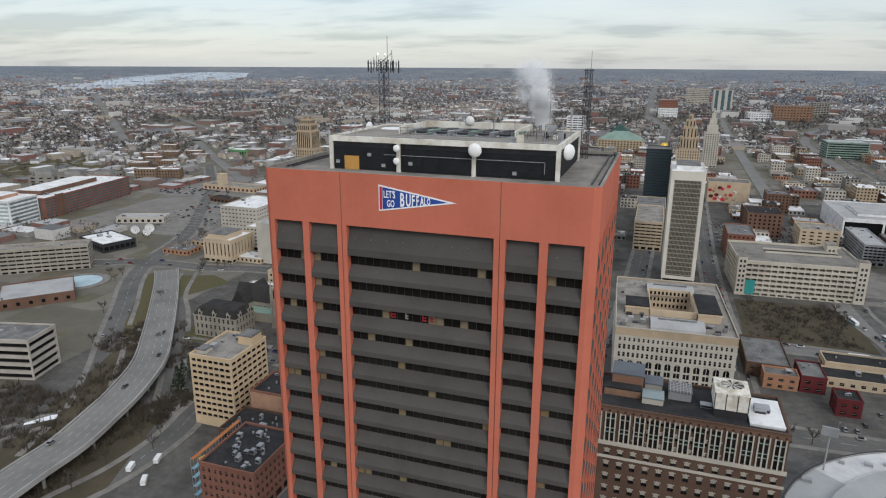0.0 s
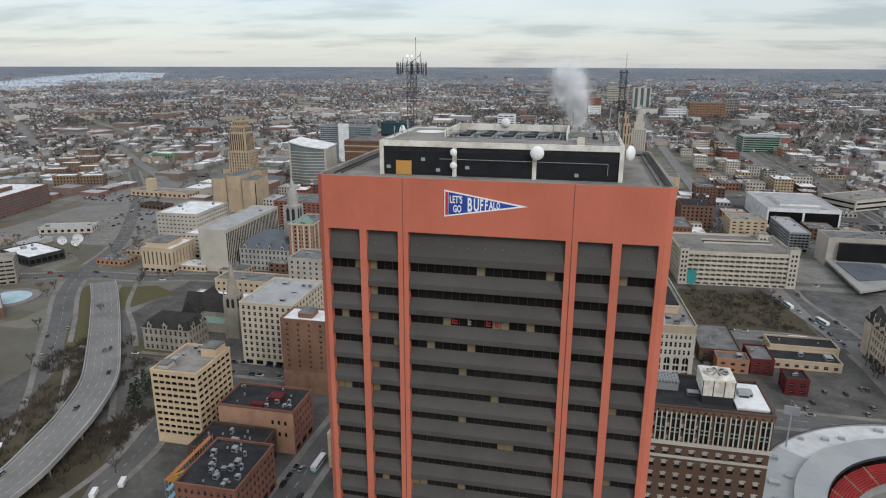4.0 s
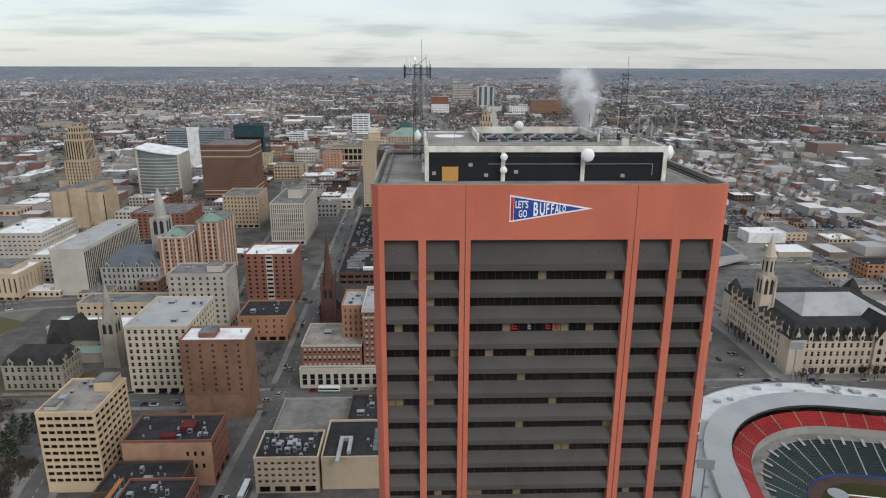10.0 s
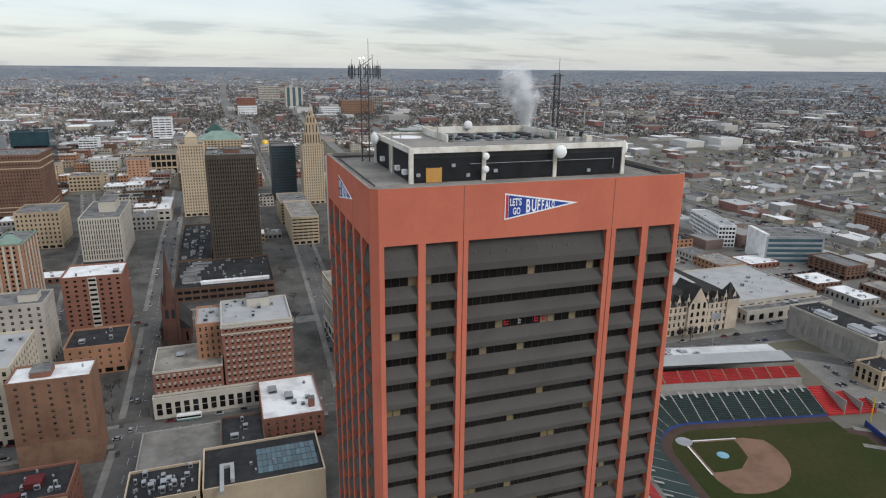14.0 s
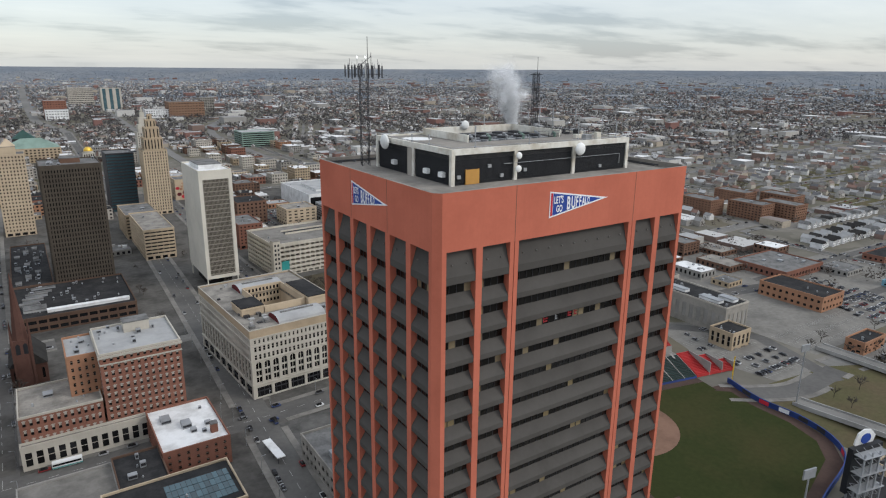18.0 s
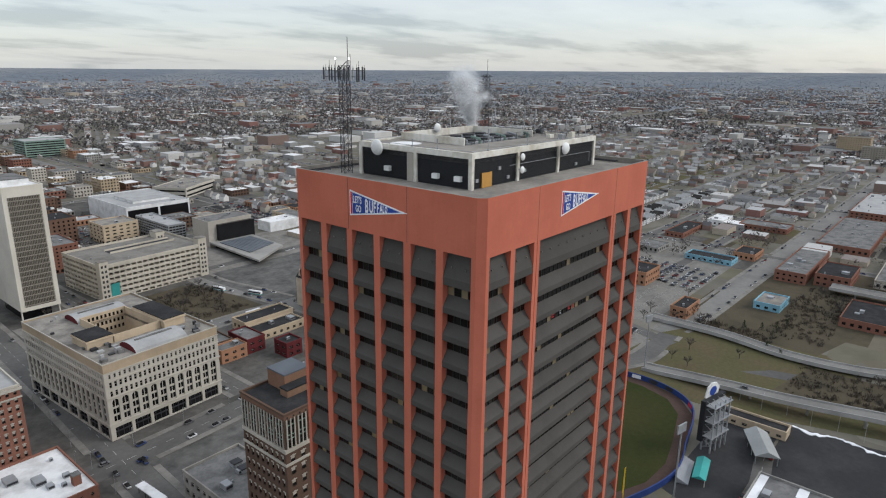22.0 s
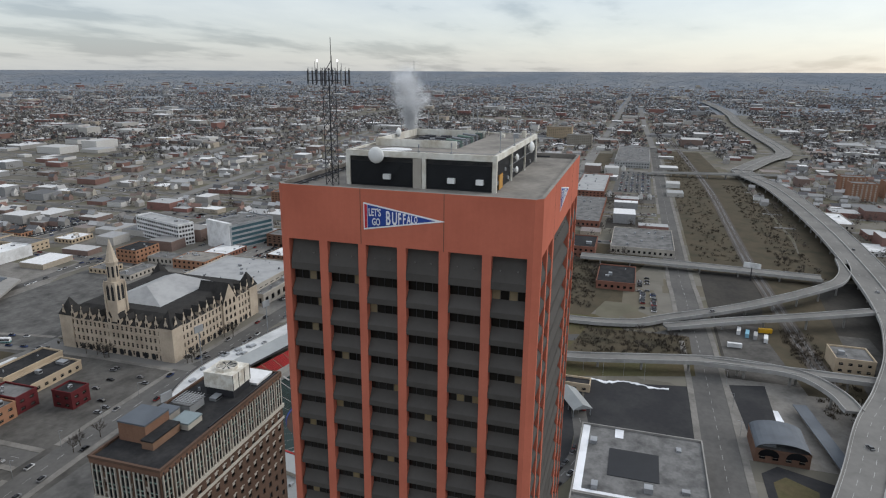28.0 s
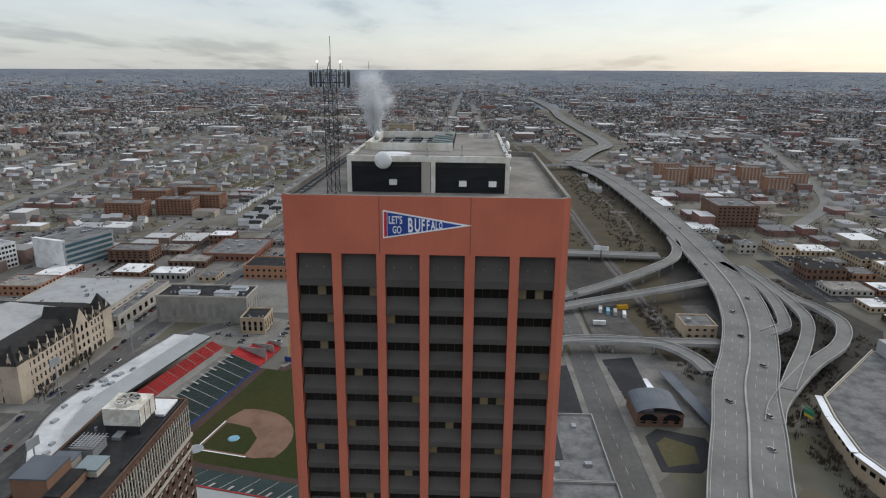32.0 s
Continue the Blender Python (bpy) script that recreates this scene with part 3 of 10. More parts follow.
def viaduct(name, label, pts, width, piers=True, per=8, lanes=0, far=False):
    """A raised road: deck, two parapets, lane marks and piers. pts: (x, y, z of the deck)."""
    line = smooth(pts, per)
    FOOTLINES.append((line, width / 2 + (34 if far else 3)))
    if far:
        arr = squash(np.array([tuple(p) for p in line]))
        line = [Vector(p) for p in arr]
    root = thing(name, label, "road", kind="structure")
    g = Geo()
    ribbon(g, line, -width / 2, width / 2, -1.3, 0)
    part("deck", g, "freeway", root)
    for s in (-1, 1):
        g = Geo()
        ribbon(g, line, s * width / 2 - 0.25, s * width / 2 + 0.25, -1.6, 0.9)
        part("parapet", g, "barrier", root)
    if lanes:
        for i in range(lanes + 1):
            w = -width / 2 + 1.2 + (width - 2.4) * i / lanes
            g = Geo()
            if i in (0, lanes):
                ribbon(g, line, w - 0.1, w + 0.1, 0.01, 0.03)
            else:
                for a in range(0, len(line) - 1, 2):
                    p, q = line[a], line[a + 1]
                    m = p.lerp(q, min(1.0, 5.0 / max((q - p).length, 0.1)))
                    ribbon(g, [p, m], w - 0.1, w + 0.1, 0.01, 0.03)
            part("lane_mark", g, "worn_paint", root)
    if width > 25:
        g = Geo()
        ribbon(g, line, -0.5, 0.5, 0.0, 1.0)
        part("median_barrier", g, "barrier", root)
    if piers:
        run = 0.0
        for a, b in zip(line, line[1:]):
            run += (b - a).length
            if run > 26 and a.z > 3.5:
                run = 0.0
                t = Vector((b.x - a.x, b.y - a.y, 0)).normalized()
                s = Vector((t.y, -t.x, 0))
                g = Geo()
                for w in ((-width * 0.3, width * 0.3) if width > 10 else (0,)):
                    q = a + s * w
                    g.cone(q.x, q.y, 0, a.z - 1.2, 0.75, 0.75, 8)
                if width > 10:
                    ribbon(g, [a - t * 0.6, a + t * 0.6], -width * 0.42, width * 0.42, -2.6, -1.25)
                part("pier", g, "concrete", root)
    return root


# ---- the tower ----
TX0, TX1, TY0, TY1, TOP, HEAD = -58.5, -6.7, 86.15, 125.45, 161.0, 152.85
tower = thing("office_tower", "tall terracotta-painted office tower with grey sloped spandrels", "tower", (TX0 + TX1) / 2, (TY0 + TY1) / 2)
TCX, TCY = (TX0 + TX1) / 2, (TY0 + TY1) / 2
WX, WY = (TX1 - TX0) / 2, (TY1 - TY0) / 2
bays_s = [(-56.8, -51.8), (-50.7, -45.8), (-44.2, -21.1), (-19.4, -14.6), (-13.4, -8.3)]
bays_w = [(87.9, 92.8), (94.1, 98.9), (100.3, 105.2), (106.5, 111.3), (112.5, 117.4), (118.7, 123.5)]
PITCH, LIP0, SLOT, DEEP = 4.17, 148.05, 1.65, 1.3
FLOORS = 35


def side_frames():
    """Four sides: bays along the side from its left end, seen from outside, and the pose that carries (along, out, up)."""
    s = [(a - TCX, b - TCX) for a, b in bays_s]
    w = [(TCY - b, TCY - a) for a, b in reversed(bays_w)]
    return [("south", s, WY, 0), ("west", w, WX, -90), ("north", [(-b, -a) for a, b in reversed(s)], WY, 180), ("east", [(-b, -a) for a, b in reversed(w)], WX, 90)]


def chamfered(wx, wy, c):
    return [(-wx + c, -wy), (wx - c, -wy), (wx, -wy + c), (wx, wy - c), (wx - c, wy), (-wx + c, wy), (-wx, wy - c), (-wx, -wy + c)]


g = Geo()  # fascia ring, with a hollow behind the parapet
outer, inner = chamfered(WX, WY, 1.0), chamfered(WX - 0.5, WY - 0.5, 0.9)
for i in range(8):
    j = (i + 1) % 8
    (ax, ay), (bx, by), (cx, cy), (dx, dy) = outer[i], outer[j], inner[i], inner[j]
    g.face(((ax, ay, HEAD), (bx, by, HEAD), (bx, by, TOP), (ax, ay, TOP)))
    g.face(((ax, ay, TOP), (bx, by, TOP), (dx, dy, TOP), (cx, cy, TOP)), 1)
    g.face(((dx, dy, TOP - 1.0), (cx, cy, TOP - 1.0), (cx, cy, TOP), (dx, dy, TOP)), 1)
    g.face(((bx, by, HEAD), (ax, ay, HEAD), (cx * 0.93, cy * 0.93, HEAD), (dx * 0.93, dy * 0.93, HEAD)))
part("fascia", g, ("terracotta", "roof_gravel"), tower)
g = Geo()
g.prism(chamfered(WX - 0.5, WY - 0.5, 0.9), TOP - 2, TOP - 0.95)
part("roof_deck", g, "roof_gravel", tower, "gravelled flat roof behind the parapet")
g = Geo()
g.box(-WX + DEEP + 0.25, -WY + DEEP + 0.25, 0, WX - DEEP - 0.25, WY - DEEP - 0.25, HEAD - 0.05)
part("core_wall", g, "louver", tower)
for sx in (-1, 1):
    for sy in (-1, 1):
        g = Geo()
        ex, ey = 1.72, 1.75
        pts = [(sx * (WX - ex), sy * WY), (sx * (WX - 1.0), sy * WY), (sx * WX, sy * (WY - 1.0)), (sx * WX, sy * (WY - ey)), (sx * (WX - 1.72), sy * (WY - ey)), (sx * (WX - 1.72), sy * (WY - 1.74)), (sx * (WX - ex), sy * (WY - 1.74))]
        g.prism(pts, 0, HEAD - 0.002)
        part("corner_pier", g, "terracotta", tower)

span_mesh, pane_mesh = {}, {}


def spandrel_mesh(width, tall):
    """A hood: it slopes out from the sill above, then drops as an upright lip. Origin: middle of the lip's lower edge, at the face."""
    key = (round(width, 2), tall)
    if key not in span_mesh:
        g = Geo()
        lip = 1.25 if tall else 0.95
        top = (HEAD - LIP0) if tall else PITCH - SLOT
        prof = [(DEEP + 0.2, 0.0), (0.1, 0.0), (0.06, 0.06), (0.06, lip - 0.1), (0.1, lip), (DEEP * 0.5, lip + (top - lip) * 0.5), (DEEP - 0.12, top - 0.02), (DEEP + 0.2, top - 0.02)]
        x0, x1 = -width / 2 + 0.004, width / 2 - 0.004
        for (ya, za), (yb, zb) in zip(prof, prof[1:] + prof[:1]):
            g.face(((x0, ya, za), (x0, yb, zb), (x1, yb, zb), (x1, ya, za)))
        g.face([(x0, y, z) for y, z in prof])
        g.face([(x1, y, z) for y, z in reversed(prof)])
        if tall:
            n = max(2, round(width / 2.6))
            for i in range(n):
                x = x0 + (i + 0.5) * (x1 - x0) / n
                g.box(x - 0.1, 0.36, 2.62, x + 0.1, 0.68, 2.8, 1)
        span_mesh[key] = g.mesh("spandrel", "spandrel", "spandrel_cap")
    return span_mesh[key]


def window_geo(g, x0, z0, w, h, y, glass=0, frame=1):
    g.face(((x0 + 0.03, y, z0), (x0 + w - 0.03, y, z0), (x0 + w - 0.03, y, z0 + h), (x0 + 0.03, y, z0 + h)), glass)
    g.box(x0 - 0.035, y - 0.09, z0, x0 + 0.035, y + 0.02, z0 + h, frame)


def tower_pane(w):
    key = round(w, 3)
    if key not in pane_mesh:
        g = Geo()
        window_geo(g, 0, 0, w, SLOT + 0.1, 0)
        pane_mesh[key] = g.mesh("window_pane", "tower_glass", "steel_dark")
    return pane_mesh[key]


rest_span, rest_pane = Geo(), Geo()
for side, bays, out_d, ang in side_frames():
    turn = pose(0, 0, 0, 0, 0, ang)
    front = side in ("south", "west")
    edges = [bays[0][0]] + [v for b in bays for v in b] + [bays[-1][1]]
    for (a0, a1), (b0, b1) in zip(bays, bays[1:]):  # piers between the bays
        g = Geo()
        wide = b0 - a1 > 1.5
        x0, x1 = a1, b0
        d = -out_d
        mid = (x0 + x1) / 2
        if wide:  # two leaves with a joint between them
            g.box(x0, d, 0, mid - 0.06, d + 1.7, HEAD - 0.002)
            part("pier", g, "terracotta", tower, at=turn)
            g = Geo()
            g.box(mid - 0.06, d + 0.1, 0, mid + 0.06, d + 1.7, HEAD - 0.002)
            part("pier_joint", g, "brown_brick", tower, at=turn)
            g = Geo()
            g.box(mid + 0.06, d, 0, x1, d + 1.7, HEAD - 0.002)
        else:
            g.box(x0, d, 0, x1, d + 1.7, HEAD - 0.002)
        part("pier", g, "terracotta", tower, at=turn)
    for (x0, x1) in bays:
        w = x1 - x0
        n = round(w / 1.25)
        for k in range(FLOORS):
            zb = LIP0 - PITCH * k
            if front and k < 22:
                part("spandrel", spandrel_mesh(w, k == 0), None, tower, at=turn @ pose((x0 + x1) / 2, -out_d, zb))
            else:
                n0 = len(rest_span.v)
                me = spandrel_mesh(w, k == 0)
                m4 = turn @ pose((x0 + x1) / 2, -out_d, zb)
                rest_span.v += [tuple(m4 @ vv.co) for vv in me.vertices]
                for p in me.polygons:
                    rest_span.f.append(tuple(n0 + i for i in p.vertices))
                    rest_span.m.append(p.material_index)
            for i in range(n):
                at = turn @ pose(x0 + w * i / n, -out_d + DEEP - 0.12, zb - SLOT - 0.02)
                if front and k < 4:
                    part("window_pane", tower_pane(w / n), None, tower, at=at)
                else:
                    n0 = len(rest_pane.v)
                    me = tower_pane(w / n)
                    rest_pane.v += [tuple(at @ vv.co) for vv in me.vertices]
                    for p in me.polygons:
                        rest_pane.f.append(tuple(n0 + j for j in p.vertices))
                        rest_pane.m.append(p.material_index)
mat("tower_glass_rest", (0.014, 0.013, 0.012), 0.15, 0.15, 0.4, spec=0.35, isle=0.6)
_nt = MATS["tower_glass_rest"].node_tree
_g = _nt.nodes.new("ShaderNodeNewGeometry")
_hs = [n for n in _nt.nodes if n.type == "HUE_SAT"][0]
_gt = _nt.nodes.new("ShaderNodeMath")
_gt.operation = "GREATER_THAN"
_gt.inputs[1].default_value = 0.93
_nt.links.new(_g.outputs["Random Per Island"], _gt.inputs[0])
_mx = _nt.nodes.new("ShaderNodeMix")
_mx.data_type = "RGBA"
_mx.inputs["A"].default_value, _mx.inputs["B"].default_value = (0.014, 0.013, 0.012, 1), (0.16, 0.125, 0.07, 1)
_nt.links.new(_gt.outputs[0], _mx.inputs["Factor"])
_nt.links.new(_mx.outputs["Result"], _hs.inputs["Color"])
tagged(part("spandrels_below", rest_span, ("spandrel", "spandrel_cap"), tower), kind="stuff")
tagged(part("windows_below", rest_pane, ("tower_glass_rest", "steel_dark"), tower), kind="stuff")
# joints in the fascia above the wide piers
for side, bays, out_d, ang in side_frames():
    if side in ("south", "west"):
        for x in ((-45.0 - TCX, -20.25 - TCX) if side == "south" else (TCY - 112.0, TCY - 99.6)):
            g = Geo()
            g.box(x - 0.05, -out_d - 0.012, HEAD, x + 0.05, -out_d + 0.05, TOP - 0.02)
            part("fascia_joint", g, "brown_brick", tower, at=pose(0, 0, 0, 0, 0, ang))


# ---- pennant signs on the tower ----
def pennant(x, y, z, ang):
    root = thing("pennant_sign", "blue pennant banner with white edge on the fascia", "sign", x, y, z, ang, "tower pennants")
    L, H = 12.1, 4.0
    g = Geo()
    pts = [(0, -H / 2), (L, 0), (0, H / 2)]
    g.v = [(px, 0.0, pz) for px, pz in pts] + [(px, -0.05, pz) for px, pz in pts]
    g.f = [(3, 4, 5), (2, 1, 0), (0, 1, 4, 3), (1, 2, 5, 4), (2, 0, 3, 5)]
    g.m = [0] * 5
    part("border", g, "sign_white", root)
    g = Geo()
    i0, k = 0.62, 0.22
    slope = (H / 2) / L
    def zat(px):
        return (L - px) * slope - k
    g.face(((i0, -0.06, -zat(i0)), (L - k / slope, -0.06, 0), (i0, -0.06, zat(i0))))
    part("field", g, "sign_blue", root)
    g = Geo()
    g.face(((0.16, -0.06, -zat(0.16)), (0.56, -0.06, -zat(0.56)), (0.56, -0.06, zat(0.56)), (0.16, -0.06, zat(0.16))))
    part("hem", g, "sign_red", root)
    def word(text, px, pz, size, squeeze=1.0, bold=0.012):
        cu = bpy.data.curves.new("lettering", "FONT")
        cu.body, cu.size, cu.extrude, cu.offset, cu.fill_mode = text, size, 0.01, bold * size, "BOTH"
        cu.materials.append(MATS["sign_white"])
        ob = new("lettering", cu)
        ob.parent = root
        ob.matrix_basis = pose(px, -0.085, pz, 90, 0, 0) @ Matrix.Diagonal((squeeze, 1, 1, 1))
        ob["label"] = "white capital letters"
    word("LET'S", 0.78, 0.12, 1.5, 0.56, 0.022)
    word("GO", 1.3, -1.2, 1.42, 0.56, 0.022)
    x0 = 3.38
    for i, ch in enumerate("BUFFALO"):
        hcap = 2.0 - 1.05 * i / 6
        word(ch, x0, -hcap / 2, hcap / 0.72, 0.46, 0.026)
        x0 += 0.462 * hcap * {"L": 0.9, "F": 0.92, "U": 1.08, "O": 1.1}.get(ch, 1.0)
    return root


pennant(-38.7, TY0 - 0.02, 157.5, 0)
pennant(TX0 - 0.02, 111.5, 157.1, -90)

# ---- plant room and aerials on the tower roof ----
DECK = TOP - 0.95
plant = thing("plant_room", "black louvred plant room with white posts and cap on the tower roof", "plant room", -32.2, 105.7, DECK)
PX0, PX1, PY0, PY1, PZ = -50.8 + 32.2, -13.5 + 32.2, 94.1 - 105.7, 117.6 - 105.7, 5.35
g = Geo()
for i in range(26):  # louvre blades
    z = 0.35 + i * 0.158
    for (a, b, c, d) in ((PX0 + 0.25, PY0 + 0.25, PX1 - 0.25, PY0 + 0.36), (PX0 + 0.25, PY1 - 0.36, PX1 - 0.25, PY1 - 0.25)):
        g.box(a, b, z, c, d, z + 0.1)
    for (a, b, c, d) in ((PX0 + 0.25, PY0 + 0.25, PX0 + 0.36, PY1 - 0.25), (PX1 - 0.36, PY0 + 0.25, PX1 - 0.25, PY1 - 0.25)):
        g.box(a, b, z, c, d, z + 0.1)
part("louvres", g, "louver", plant)
g = Geo()
g.box(PX0 + 0.38, PY0 + 0.38, 0.02, PX1 - 0.38, PY1 - 0.38, PZ - 1.6)
part("inner_wall", g, "louver", plant)
g = Geo()
WX0, WX1, WY0, WY1 = -9.6, 10.0, -3.2, 10.2
for (a, b, c, d) in ((PX0, PY0, PX1, WY0), (PX0, WY1, PX1, PY1), (PX0, WY0, WX0, WY1), (WX1, WY0, PX1, WY1)):
    g.box(a + (0.5 if a == PX0 else 0), b + (0.5 if b == PY0 else 0), PZ - 1.7, c - (0.5 if c == PX1 else 0), d - (0.5 if d == PY1 else 0), PZ - 0.25)
part("upper_deck", g, "roof_gravel", plant, "gravelled deck round a sunken well")
g = Geo()
for (a, b, c, d) in ((PX0, PY0, PX1, PY0 + 0.5), (PX0, PY1 - 0.5, PX1, PY1), (PX0, PY0 + 0.5, PX0 + 0.5, PY1 - 0.5), (PX1 - 0.5, PY0 + 0.5, PX1, PY1 - 0.5)):
    g.box(a, b, PZ - 0.85, c, d, PZ)
part("cap", g, "white_trim", plant)
g = Geo()
for (a, b, c, d) in ((WX0 - 0.3, WY1, WX1 + 0.3, WY1 + 0.4), (WX0 - 0.3, WY0, WX0, WY1), (WX1, WY0, WX1 + 0.3, WY1)):
    g.box(a, b, PZ - 0.24, c, d, PZ + 0.95)
part("well_parapet", g, "white_trim", plant)
for x, y in ((PX0, PY0), (PX1 - 0.6, PY0), (PX0, PY1 - 0.6), (PX1 - 0.6, PY1 - 0.6), (-6.9, PY0), (5.4, PY0), (PX0, -0.9)):
    g = Geo()
    g.box(x - 0.012, y - 0.012, 0, x + 0.612, y + 0.612, PZ - 0.852)
    part("post", g, "white_trim", plant)
g = Geo()
g.box(PX0 - 0.004, -0.2, 0, PX0 + 0.3, 1.1, PZ - 0.9)
part("louvre_panel", g, "pale_stone", plant, "pale access panel")
for i in range(5):
    g = Geo()
    x = -8.4 + i * 3.7
    g.box(x, -1.5, PZ - 1.55, x + 2.6, 8.5, PZ - 0.3, 0)
    for j in range(3):
        g.cone(x + 1.3, 0.6 + j * 3.1, PZ - 0.3, PZ + 0.05, 1.05, 1.05, 14, 1)
    part("cooling_unit", g, ("steel_grey", "steel_dark"), plant)
for x, y in ((-50.0, 117.0), (-49.5, 96.0)):
    pass
g = Geo()
for x in (-16.0, -13.6):
    g.box(x, PY0 + 0.1, 0.05, x + 0.12, PY0 + 0.27, 2.3)
g.box(-16.0, PY0 + 0.08, 0.05, -13.5, PY0 + 0.2, 2.25)
part("door", g, "plywood", plant, "plywood-covered door")
for (x, z) in ((-2.2, 2.0), (-1.2, 2.0)):
    pass
g = Geo()
g.rod((-9.0, PY0 - 0.02, 2.7), (16.5, PY0 - 0.02, 2.7), 0.05)
g.rod((16.5, PY0 - 0.02, 2.7), (16.5, PY0 - 0.02, 1.0), 0.05)
part("conduit", g, "steel_grey", plant)
for (y, z) in ((5.2, 1.2), (-4.9, 1.1), (-9.2, 1.1)):
    g = Geo()
    g.box(PX0 - 0.45, y - 0.55, z, PX0 + 0.2, y + 0.55, z + 0.75)
    g.cone(PX0 - 0.1, y, z, z + 0.1, 0.2, 0.2, 8)
    part("air_conditioner", g, "dish_white", plant)


def dish(x, y, z, r, ang, tilt=0):
    root = thing("satellite_dish", "white drum microwave dish on a bracket", "dish", x, y, z, ang, "roof dishes")
    g = Geo()
    k = 18
    for j in range(4):
        r0, r1 = r * math.sin(j * 0.4), r * math.sin((j + 1) * 0.4)
        y0, y1 = -0.55 * r * math.cos(j * 0.4), -0.55 * r * math.cos((j + 1) * 0.4)
        for i in range(k):
            a, b = 2 * math.pi * i / k, 2 * math.pi * (i + 1) / k
            g.face(((r0 * math.cos(a), y0, r0 * math.sin(a)), (r0 * math.cos(b), y0, r0 * math.sin(b)), (r1 * math.cos(b), y1, r1 * math.sin(b)), (r1 * math.cos(a), y1, r1 * math.sin(a))))
    for i in range(k):
        a, b = 2 * math.pi * i / k, 2 * math.pi * (i + 1) / k
        g.face(((r * math.cos(a), 0.0, r * math.sin(a)), (r * math.cos(b), 0.0, r * math.sin(b)), (0.3 * r * math.cos(b), 0.45 * r, 0.3 * r * math.sin(b)), (0.3 * r * math.cos(a), 0.45 * r, 0.3 * r * math.sin(a))))
    part("reflector", g, "dish_white", root)
    g = Geo()
    g.rod((0, 0.3 * r, 0), (0, 1.5 * r, 0), 0.08, 6)
    part("bracket", g, "steel_grey", root)
    return root


dish(-26.1, 93.2, 164.2, 1.05, 0)
dish(-38.8, 93.4, 163.9, 0.56, 0)
dish(-38.8, 93.4, 161.9, 0.56, 0)
dish(-33.4, 115.6, 166.6, 0.85, 0)
dish(-51.9, 112.2, 164.9, 1.25, -90)
dish(-12.6, 96.0, 164.2, 1.2, 60)


def lattice(name, label, x, y, z0, z1, r):
    root = thing(name, label, "mast", x, y, z0)
    h = z1 - z0
    legs = [(r * math.cos(a), r * math.sin(a)) for a in (0.5, 2.07, 3.64, 5.21)]
    for lx, ly in legs:
        g = Geo()
        g.rod((lx, ly, 0), (lx, ly, h), 0.06)
        part("leg", g, "steel_dark", root)
    g = Geo()
    n = int(h / (1.5 * r))
    for i in range(n):
        a, b = h * i / n, h * (i + 1) / n
        for j in range(4):
            p, q = legs[j], legs[(j + 1) % 4]
            g.rod((*p, a), (*q, b), 0.03)
            g.rod((*q, a), (*p, b), 0.03)
            g.rod((*p, b), (*q, b), 0.03)
    part("bracing", g, "steel_dark", root)
    return root, h


m1, h1 = lattice("lattice_mast", "dark steel lattice mast with a ring of aerials", -52.0, 119.4, DECK, 177.3, 0.95)
g = Geo()  # open head frame of two square rails and their arms
for z in (h1 - 1.75, h1 - 0.75):
    for c, d in zip(((-2.3, -2.3), (2.3, -2.3), (2.3, 2.3), (-2.3, 2.3)), ((2.3, -2.3), (2.3, 2.3), (-2.3, 2.3), (-2.3, -2.3))):
        g.rod((*c, z), (*d, z), 0.045)
        g.rod((c[0] * 0.3, c[1] * 0.3, z), (*c, z), 0.04)
part("head_frame", g, "steel_dark", m1)
for i in range(16):
    side, k = divmod(i, 4)
    u = -2.3 + 4.6 * (k + 0.1) / 3.4 if k < 3 else 1.75
    x, y = ((u, -2.4), (2.4, u), (-u, 2.4), (-2.4, -u))[side]
    g = Geo()
    g.box(x - 0.085, y - 0.085, h1 - 2.2 - 0.15 * (i % 3), x + 0.085, y + 0.085, h1 - 0.35 + 0.12 * (i % 2))
    g.rod((x, y, h1 - 0.4), (x, y, h1 - 0.05 + 0.1 * (i % 3)), 0.03)
    part("panel_aerial", g, "steel_grey" if i % 5 == 1 else "steel_dark", m1)
for x, y, top in ((-2.0, 1.2, 0.9), (2.2, -1.0, 0.7), (-1.2, -2.0, 0.5)):
    g = Geo()
    g.rod((x, y, h1 - 1.7), (x, y, h1 + top), 0.03)
    part("rod_aerial", g, "steel_dark", m1)
g = Geo()
g.rod((0.8, 0, h1 - 1), (0.8, 0, h1 + 4.4), 0.05)
part("whip_aerial", g, "steel_dark", m1)
g = Geo()
g.rod((-1.6, 0.3, h1 - 1.2), (1.6, 0.3, h1 + 1.2), 0.06)
g.rod((1.6, 0.3, h1 - 1.2), (1.6, 0.3, h1 + 1.8), 0.05)
part("boom", g, "steel_dark", m1)
for y in (-1.6, 1.6):
    g = Geo()
    g.rod((-0.4, y, h1 - 0.75), (-0.4, y, h1 + 0.9), 0.03)
    part("lamp_post", g, "steel_dark", m1)
    g = Geo()
    g.cone(-0.4, y, h1 + 0.9, h1 + 1.2, 0.12, 0.1, 8)
    part("beacon", g, "beacon_glow", m1, "lit white obstruction lamp")
m2, h2 = lattice("lattice_mast", "slim dark steel lattice mast", -13.0, 119.9, DECK, 175.9, 0.7)
for z in (h2 - 0.4, h2 - 3.0, h2 - 5.5):
    g = Geo()
    g.box(-0.9, -0.9, z, 0.9, 0.9, z + 0.1)
    part("ring", g, "steel_dark", m2)
g = Geo()
g.rod((0.3, 0, h2), (0.3, 0, h2 + 3.0), 0.04)
